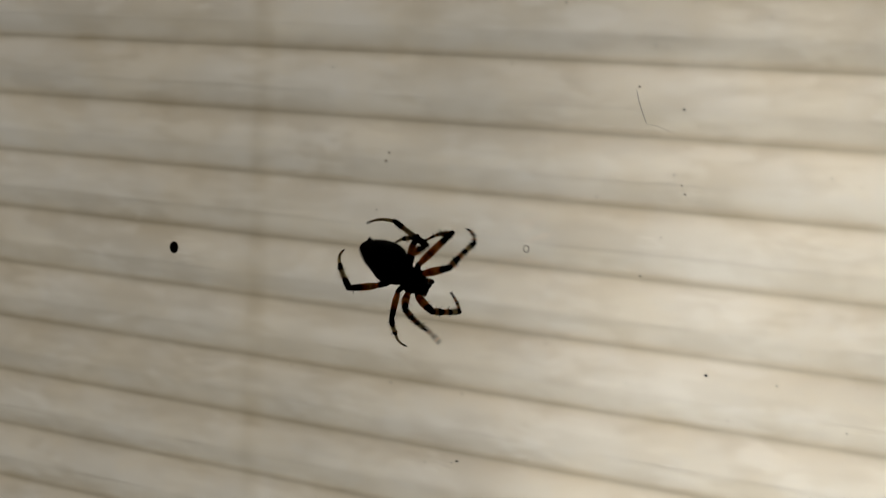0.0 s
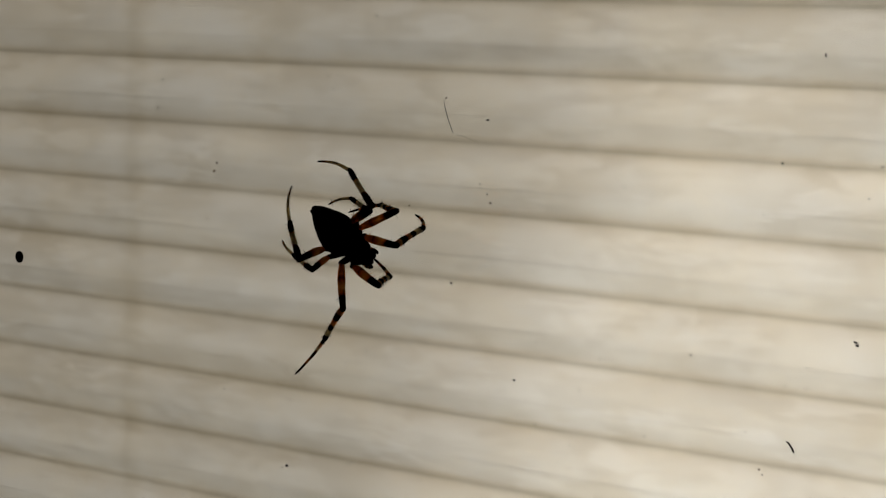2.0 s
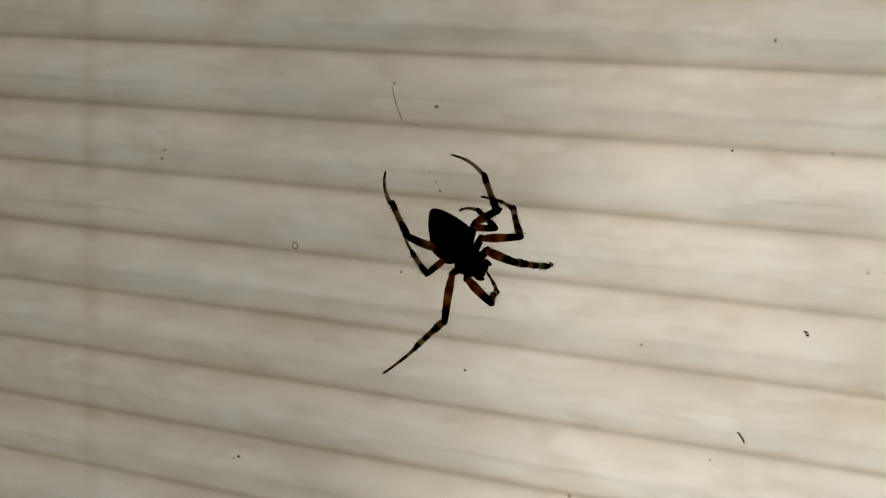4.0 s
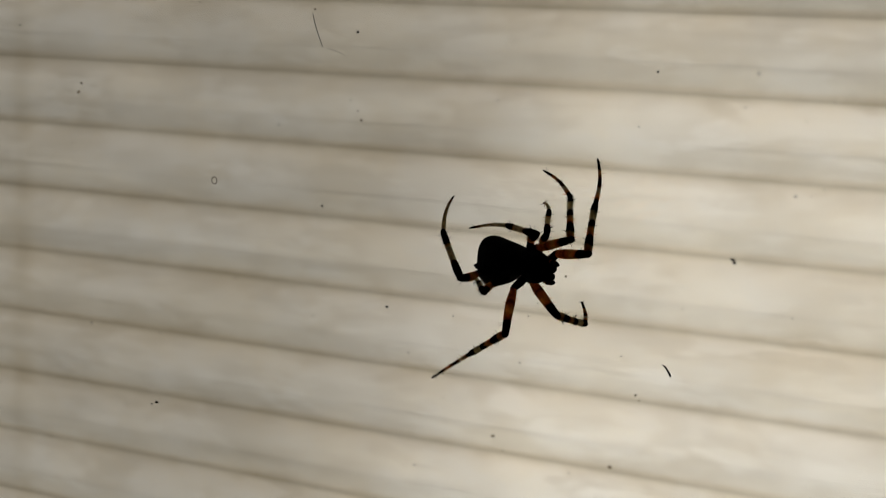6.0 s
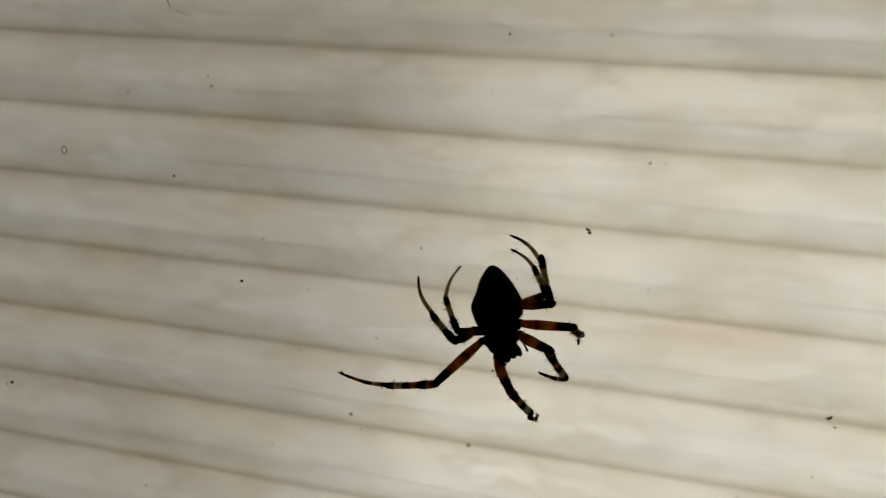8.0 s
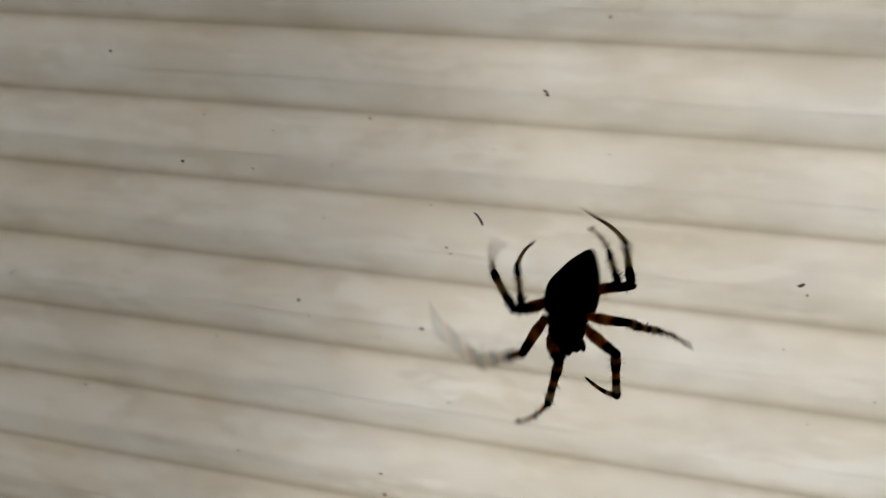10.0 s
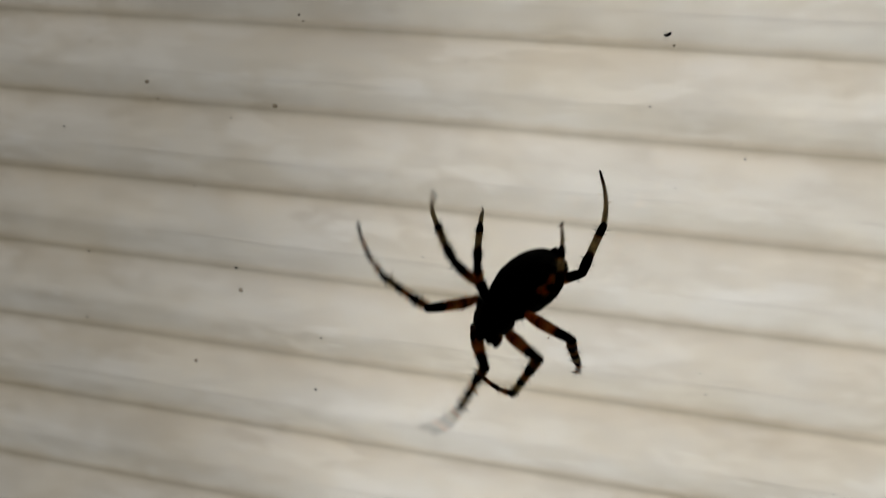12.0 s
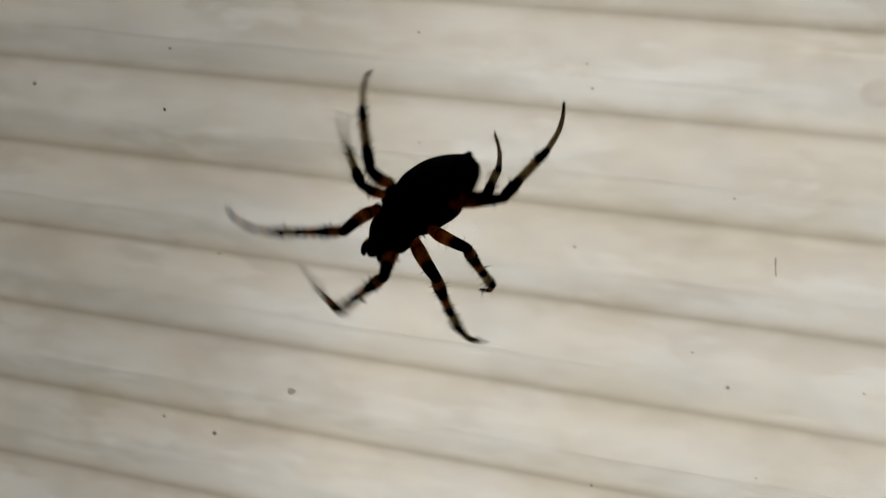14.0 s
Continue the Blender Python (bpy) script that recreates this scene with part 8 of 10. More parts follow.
    walk(legs["R1"]["metatarsus"], [
        (0, pose(0.00897, 0.01301, -0.00112, 144.0, 72.8, -162.6)), (0.3, pose(0.01213, 0.00353, 0.00386, 113.0, 65.0, 123.3)),
        (0.4667, pose(0.01204, 0.00266, 0.00292, 72.5, 52.6, 110.4)), (0.5, pose(0.01404, -0.00175, 0.00054, 127.3, 50.1, 113.5)),
        (0.5333, pose(0.01731, -0.00681, 0.00393, 137.9, 48.3, 116.7)), (0.8, pose(0.01530, 0.00408, -0.00220, 133.5, 20.7, 90.8)),
        (1, pose(0.01546, 0.00540, -0.00416, 128.9, 14.3, 90.2)), (1.3, pose(0.01269, 0.01001, -0.00099, 172.7, -0.5, 110.5)),
        (1.5, pose(0.00815, 0.00525, -0.01079, 163.6, 27.0, 165.2)), (1.8, pose(0.00806, 0.00599, -0.00928, 156.8, 28.0, 176.7)),
        (2, pose(0.00830, 0.00815, -0.00862, 151.4, 35.1, -178.2)), (2.2, pose(0.00907, 0.00913, -0.00727, 151.3, 36.8, -175.0)),
        (4.3, pose(0.01350, 0.00533, -0.00641, -171.8, 62.7, -155.0)), (4.5, pose(0.01313, 0.00686, -0.00578, -178.6, 63.7, -151.0)),
        (4.8, pose(0.00938, 0.00840, -0.00613, -159.2, 68.3, -128.5)), (5, pose(0.00763, 0.00824, -0.00835, 169.3, 54.8, -157.6)),
        (5.3, pose(0.00899, 0.00273, -0.00743, -166.9, 53.3, -155.9)), (5.4, pose(0.00688, 0.00188, -0.00587, 113.0, 52.0, -168.0)),
        (5.5, pose(0.00478, 0.00103, -0.00431, 42.0, 44.6, -168.9)), (5.667, pose(0.00704, 0.00462, -0.00599, 95.5, 31.2, 169.1)),
        (5.8, pose(0.00930, 0.00822, -0.00767, 148.3, 37.4, 143.6)), (6, pose(0.00808, 0.01217, -0.00444, 103.9, 25.8, 129.5)),
        (6.3, pose(0.01384, 0.00911, -0.00338, 66.7, 43.5, 105.4)), (6.4, pose(0.00875, 0.00778, -0.00644, 127.4, 49.5, 148.6)),
        (6.5, pose(0.00366, 0.00644, -0.00950, 174.3, 28.7, 176.7)), (6.8, pose(0.01433, 0.00803, -0.00436, -125.3, 71.8, -100.8)),
        (7, pose(0.01326, 0.00846, -0.00495, -132.3, 69.7, -94.6)), (7.3, pose(0.01345, 0.00931, -0.00380, -97.5, 54.4, -42.1)),
        (7.5, pose(0.00956, 0.00790, -0.00928, -166.7, 51.1, -123.7)), (7.7, pose(0.00986, 0.00441, -0.00805, -164.0, 27.4, -139.5)),
        (9.8, pose(0.01136, 0.00964, -0.00457, -140.5, 61.4, -100.7)), (10, pose(0.00924, 0.00237, -0.00902, -157.4, 17.1, -145.1)),
        (10.3, pose(0.00886, 0.00864, -0.00985, 156.7, 54.6, 160.0)), (10.5, pose(0.00622, 0.01109, -0.01010, 179.7, 35.5, 135.9)),
        (10.8, pose(0.00441, 0.01067, -0.00730, -163.1, 23.4, 151.5)), (10.9, pose(0.00677, 0.00683, -0.00828, -163.7, 35.4, -166.6)),
        (11, pose(0.00912, 0.00299, -0.00927, -153.2, 44.2, -117.5)), (11.133, pose(0.00713, 0.00767, -0.00544, -154.9, 66.8, -84.3)),
        (11.3, pose(0.00514, 0.01235, -0.00161, -81.7, 77.9, 21.2)), (11.5, pose(0.00596, 0.01324, -0.00055, -86.4, 69.9, -5.1)),
        (11.8, pose(0.00951, 0.01207, -0.00193, -98.9, 74.9, -39.0)), (12, pose(0.00583, 0.00447, -0.00869, -173.5, 20.2, -130.2)),
        (12.133, pose(0.00835, 0.00721, -0.00800, 177.5, 48.1, -164.0)), (12.3, pose(0.01087, 0.00995, -0.00732, 131.5, 60.9, 128.9)),
        (12.4, pose(0.00704, 0.00975, -0.00850, -171.0, 41.1, 148.4)), (12.467, pose(0.00322, 0.00955, -0.00967, -132.6, 18.8, 141.1)),
        (12.5, pose(0.00406, 0.00941, -0.01082, -132.7, 29.8, 140.4)), (12.533, pose(0.00509, 0.00934, -0.01180, -133.6, 39.7, 137.1)),
        (12.8, pose(0.00255, 0.01072, -0.00799, -137.5, 5.7, 132.5)), (12.9, pose(0.00287, 0.00708, -0.00932, -160.1, 10.3, 163.1)),
        (13, pose(0.00320, 0.00344, -0.01064, -178.3, 25.5, -168.8)), (13.3, pose(0.00686, 0.00850, -0.00679, 168.3, 59.7, -140.3)),
        (13.5, pose(0.00893, 0.00844, -0.00658, -166.5, 57.7, -118.2)), (13.8, pose(0.00771, 0.00726, -0.00684, -172.4, 44.4, -135.8)),
        (14, pose(0.00617, 0.01189, -0.00516, 128.3, 55.2, 157.1)),
    ])
    walk(legs["R2"]["coxa"], [
        (0, pose(0.00282, 0.00029, 0.00004, -14.6, -7.6, 107.0)), (0.3, pose(0.00279, 0.00050, 0.00017, -26.1, -18.3, 92.1)),
        (0.4, pose(0.00220, 0.00037, -0.00010, -12.0, -24.0, 40.4)), (0.5, pose(0.00161, 0.00023, -0.00037, 1.5, -17.2, -11.1)),
        (0.8, pose(0.00273, 0.00002, 0.00002, -2.6, 19.0, -14.2)), (1, pose(0.00289, 0.00011, -0.00008, 14.2, 27.7, 47.9)),
        (1.3, pose(0.00337, 0.00113, -0.00003, 1.0, 1.2, 62.6)), (1.5, pose(0.00292, 0.00176, -0.00028, 14.8, 9.2, 85.9)),
        (1.8, pose(0.00244, 0.00043, -0.00002, 23.0, 2.4, 129.1)), (2, pose(0.00219, 0.00096, -0.00004, 18.4, 1.9, 121.9)),
        (2.2, pose(0.00220, 0.00113, -0.00007, 18.8, 3.0, 117.5)), (4.3, pose(0.00266, 0.00125, -0.00019, 16.9, 8.5, 96.1)),
        (4.5, pose(0.00256, 0.00130, -0.00016, 15.8, 6.7, 100.1)), (4.8, pose(0.00322, -0.00077, 0.00018, 16.2, 11.6, 119.4)),
        (5, pose(0.00264, 0.00017, -0.00002, 23.3, 3.8, 130.5)), (5.3, pose(0.00277, -0.00069, 0.00007, 5.6, 6.0, 88.0)),
        (5.5, pose(0.00289, 0.00039, -0.00015, 19.6, 20.2, 75.2)), (5.8, pose(0.00287, 0.00006, -0.00010, 16.0, 42.6, 36.0)),
        (5.9, pose(0.00285, 0.00000, -0.00004, 29.5, 29.0, 82.1)), (6, pose(0.00282, -0.00006, 0.00001, 28.5, 11.6, 120.0)),
        (6.3, pose(0.00289, 0.00054, -0.00019, 20.5, 18.6, 79.9)), (6.5, pose(0.00242, 0.00126, -0.00026, 32.5, 11.3, 106.4)),
        (6.8, pose(0.00265, 0.00051, -0.00011, 24.3, 11.6, 105.2)), (7, pose(0.00258, 0.00062, -0.00013, 27.1, 11.1, 108.3)),
        (7.3, pose(0.00270, -0.00048, 0.00011, 10.7, 12.6, 79.1)), (7.5, pose(0.00265, 0.00022, -0.00005, 38.4, 11.3, 122.5)),
        (7.7, pose(0.00265, 0.00032, -0.00010, 37.7, 15.8, 113.0)), (9.8, pose(0.00324, -0.00048, 0.00020, 35.7, 17.2, 133.3)),
        (10, pose(0.00262, 0.00025, -0.00008, 52.3, 15.1, 123.9)), (10.3, pose(0.00261, 0.00042, -0.00016, 46.3, 18.7, 113.5)),
        (10.5, pose(0.00273, 0.00045, -0.00040, 59.6, 41.6, 97.8)), (10.8, pose(0.00263, 0.00120, -0.00058, 46.6, 25.3, 97.5)),
        (11, pose(0.00228, 0.00115, -0.00026, 46.6, 11.9, 113.9)), (11.3, pose(0.00231, 0.00034, 0.00009, 35.3, -8.2, 144.1)),
        (11.5, pose(0.00207, 0.00081, 0.00005, 36.0, -2.4, 131.7)), (11.8, pose(0.00268, 0.00016, -0.00004, 41.5, 12.7, 123.2)),
        (12, pose(0.00209, 0.00085, 0.00004, 58.9, -2.1, 129.5)), (12.3, pose(0.00267, 0.00051, -0.00021, 39.9, 21.8, 102.6)),
        (12.5, pose(0.00267, 0.00078, -0.00094, 73.1, 50.0, 99.1)), (12.8, pose(0.00265, 0.00064, -0.00062, 69.5, 43.6, 102.6)),
        (13, pose(0.00217, 0.00124, -0.00063, 79.5, 24.4, 116.6)), (13.3, pose(0.00268, 0.00017, -0.00008, 59.6, 21.9, 122.1)),
        (13.5, pose(0.00275, 0.00008, -0.00004, 45.6, 21.4, 114.7)), (13.8, pose(0.00326, -0.00049, 0.00029, 46.2, 23.0, 134.0)),
        (14, pose(0.00208, 0.00078, 0.00006, 40.9, -3.4, 132.4)),
    ])
    walk(legs["R2"]["femur"], [
        (0, pose(0.00184, 0.00352, 0.00049, -14.5, -4.1, 76.2)), (0.3, pose(0.00267, 0.00373, 0.00124, -12.1, -45.0, 27.6)),
        (0.5, pose(0.00480, -0.00039, 0.00063, -1.5, -56.5, 7.4)), (0.8, pose(0.00585, -0.00077, -0.00108, 4.7, -39.6, 16.9)),
        (1, pose(0.00491, 0.00235, -0.00166, -8.6, -26.2, -19.7)), (1.3, pose(0.00494, 0.00415, -0.00010, 0.0, -36.6, 0.9)),
        (1.5, pose(0.00316, 0.00510, -0.00083, 4.1, -13.8, 14.6)), (1.8, pose(0.00030, 0.00306, -0.00016, 18.3, 11.2, 40.6)),
        (2, pose(0.00039, 0.00385, -0.00015, 15.1, 3.2, 44.8)), (2.2, pose(0.00063, 0.00414, -0.00024, 15.4, 2.0, 46.9)),
        (4.3, pose(0.00230, 0.00459, -0.00069, 9.5, -11.8, 31.0)), (4.5, pose(0.00196, 0.00462, -0.00056, 10.2, -12.5, 36.0)),
        (4.8, pose(0.00159, 0.00213, -0.00050, 16.8, -9.9, 66.3)), (5, pose(0.00044, 0.00275, -0.00024, 26.2, 2.8, 64.1)),
        (5.3, pose(0.00288, 0.00269, -0.00028, 4.2, -10.7, 46.1)), (5.5, pose(0.00371, 0.00347, -0.00132, 10.9, -7.4, 30.8)),
        (5.8, pose(0.00490, 0.00153, -0.00240, 22.5, -17.4, 46.0)), (6, pose(0.00116, 0.00283, -0.00067, 15.3, -11.3, 24.5)),
        (6.3, pose(0.00345, 0.00372, -0.00127, 4.4, -26.0, 9.0)), (6.5, pose(0.00148, 0.00446, -0.00093, 19.9, -5.7, 33.0)),
        (6.8, pose(0.00178, 0.00373, -0.00080, 23.9, -21.0, 56.9)), (7, pose(0.00154, 0.00379, -0.00079, 26.6, -18.9, 56.6)),
        (7.3, pose(0.00332, 0.00277, -0.00063, 11.6, -27.4, 68.6)), (7.5, pose(0.00086, 0.00303, -0.00072, 35.8, -4.2, 55.9)),
        (7.7, pose(0.00138, 0.00333, -0.00102, 30.5, 0.2, 52.6)), (9.8, pose(0.00102, 0.00188, -0.00080, 41.9, -22.3, 68.1)),
        (10, pose(0.00079, 0.00298, -0.00097, 50.7, -16.9, 44.1)), (10.3, pose(0.00132, 0.00338, -0.00124, 43.4, -20.0, 45.9)),
        (10.5, pose(0.00238, 0.00297, -0.00266, 47.9, -23.9, 31.8)), (10.8, pose(0.00223, 0.00425, -0.00203, 41.1, -27.6, 30.0)),
        (11, pose(0.00093, 0.00419, -0.00096, 43.5, -15.7, 44.5)), (11.3, pose(-0.00041, 0.00232, 0.00057, 77.7, -45.2, 63.9)),
        (11.5, pose(-0.00019, 0.00334, 0.00019, 60.8, -44.2, 75.4)), (11.8, pose(0.00087, 0.00294, -0.00079, 53.1, -36.2, 74.4)),
        (12, pose(-0.00007, 0.00347, 0.00016, 72.3, -16.4, 52.3)), (12.3, pose(0.00198, 0.00359, -0.00147, 44.6, -33.4, 48.0)),
        (12.5, pose(0.00232, 0.00294, -0.00355, 58.4, -18.7, 36.0)), (12.8, pose(0.00211, 0.00304, -0.00296, 51.1, -18.8, 29.1)),
        (13, pose(0.00078, 0.00401, -0.00203, 57.0, -1.1, 34.6)), (13.3, pose(0.00101, 0.00284, -0.00135, 68.1, -32.0, 54.8)),
        (13.5, pose(0.00143, 0.00296, -0.00127, 52.2, -32.6, 58.2)), (13.8, pose(0.00109, 0.00176, -0.00104, 58.3, -39.1, 67.6)),
        (14, pose(-0.00022, 0.00329, 0.00026, 73.9, -41.5, 55.9)),
    ])
    walk(legs["R2"]["tibia"], [
        (0, pose(0.00415, 0.01293, 0.00119, 22.1, 62.6, -119.1)), (0.133, pose(0.00645, 0.00992, 0.00465, -27.6, 76.6, 123.5)),
        (0.3, pose(0.00875, 0.00691, 0.00812, -48.9, 56.9, 33.5)), (0.5, pose(0.01012, 0.00030, 0.00874, -11.9, 57.5, 48.0)),
        (0.667, pose(0.01157, 0.00085, 0.00693, 5.8, 49.3, 114.7)), (0.8, pose(0.01302, 0.00141, 0.00511, 3.7, 36.0, 165.7)),
        (0.9, pose(0.01307, 0.00041, 0.00387, 10.6, 28.9, 127.5)), (1, pose(0.01312, -0.00059, 0.00264, 20.8, 26.8, 90.4)),
        (1.3, pose(0.01274, 0.00426, 0.00570, 1.1, 7.3, 100.2)), (1.5, pose(0.01230, 0.00748, 0.00149, 14.3, 27.2, 127.7)),
        (1.8, pose(0.00754, 0.00926, -0.00205, -2.3, 18.6, -176.7)), (2, pose(0.00728, 0.01069, -0.00070, -6.7, 25.9, -167.2)),
        (2.2, pose(0.00728, 0.01123, -0.00058, -9.2, 30.9, -163.4)), (4.3, pose(0.01046, 0.00950, 0.00129, 8.6, 35.3, 160.7)),
        (4.5, pose(0.00964, 0.01020, 0.00155, 4.7, 37.5, 169.6)), (4.667, pose(0.00754, 0.01055, 0.00136, -12.6, 39.9, -158.2)),
        (4.8, pose(0.00544, 0.01090, 0.00116, -26.8, 49.2, -125.1)), (5, pose(0.00468, 0.01149, -0.00072, -26.0, 32.4, -148.4)),
        (5.1, pose(0.00629, 0.01085, 0.00003, 7.9, 39.8, -178.7)), (5.2, pose(0.00789, 0.01021, 0.00077, 40.1, 59.5, 155.7)),
        (5.3, pose(0.00950, 0.00958, 0.00152, 99.5, 84.9, 163.3)), (5.4, pose(0.01074, 0.00900, 0.00073, 26.0, 66.6, 161.1)),
        (5.5, pose(0.01199, 0.00841, -0.00007, -16.9, 56.1, -166.8)), (5.8, pose(0.01134, 0.00821, 0.00051, -13.7, 42.5, -168.1)),
        (5.9, pose(0.01059, 0.00749, 0.00088, 6.0, 28.3, 162.9)), (6, pose(0.00983, 0.00678, 0.00124, 29.3, 23.9, 132.8)),
        (6.3, pose(0.01208, 0.00508, 0.00299, 23.6, 31.4, 111.1)), (6.5, pose(0.00959, 0.00973, 0.00003, 17.9, 9.3, 152.5)),
        (6.667, pose(0.00816, 0.01053, 0.00136, -7.8, 24.6, -179.8)), (6.8, pose(0.00673, 0.01133, 0.00269, -27.4, 49.0, -156.4)),
        (7, pose(0.00659, 0.01147, 0.00236, -34.0, 43.1, -144.1)), (7.3, pose(0.00647, 0.01081, 0.00385, -17.6, 54.8, -83.7)),
        (7.5, pose(0.00630, 0.01105, -0.00001, -60.3, 42.4, -136.3)), (7.7, pose(0.00728, 0.01105, -0.00106, -95.5, 58.4, -151.9)),
        (9.8, pose(0.00437, 0.01023, 0.00289, -81.0, 72.7, -103.7)), (9.9667, pose(0.00747, 0.00945, 0.00186, 139.9, 57.9, 161.8)),
        (10, pose(0.00747, 0.00945, 0.00186, 136.3, 62.9, 155.3)), (10.033, pose(0.00747, 0.00945, 0.00186, 128.3, 67.5, 145.4)),
        (10.3, pose(0.00768, 0.00994, 0.00208, 113.7, 70.7, 134.7)), (10.5, pose(0.00993, 0.00765, 0.00128, 101.8, 53.6, 144.3)),
        (10.8, pose(0.00969, 0.00856, 0.00248, 65.0, 42.1, 143.4)), (10.9, pose(0.00865, 0.00965, 0.00207, 12.9, 28.1, 165.7)),
        (11, pose(0.00761, 0.01075, 0.00166, -38.8, 34.2, -168.4)), (11.133, pose(0.00511, 0.00961, 0.00456, -86.0, 51.9, -148.8)),
        (11.3, pose(0.00260, 0.00847, 0.00747, -164.7, 73.0, -168.5)), (11.5, pose(0.00157, 0.01009, 0.00697, -104.0, 79.5, -114.6)),
        (11.8, pose(0.00297, 0.01050, 0.00495, -118.8, 85.5, -123.2)), (12, pose(0.00562, 0.01085, 0.00291, 168.4, 58.1, 172.8)),
        (12.3, pose(0.00742, 0.00962, 0.00388, 73.6, 69.6, 101.0)), (12.5, pose(0.00978, 0.00835, -0.00044, 134.9, 50.8, 161.3)),
        (12.8, pose(0.01015, 0.00752, 0.00017, 84.9, 37.6, 147.8)), (13, pose(0.00878, 0.00953, -0.00185, 64.7, 13.2, 160.3)),
        (13.133, pose(0.00727, 0.00955, 0.00098, 111.5, 43.6, 149.5)), (13.3, pose(0.00576, 0.00957, 0.00381, -160.9, 65.6, -168.4)),
        (13.5, pose(0.00575, 0.00992, 0.00396, -110.9, 73.5, -129.7)), (13.8, pose(0.00396, 0.00874, 0.00509, 75.9, 68.7, 98.1)),
        (14, pose(0.00387, 0.00932, 0.00670, 97.2, 60.7, 125.1)),
    ])
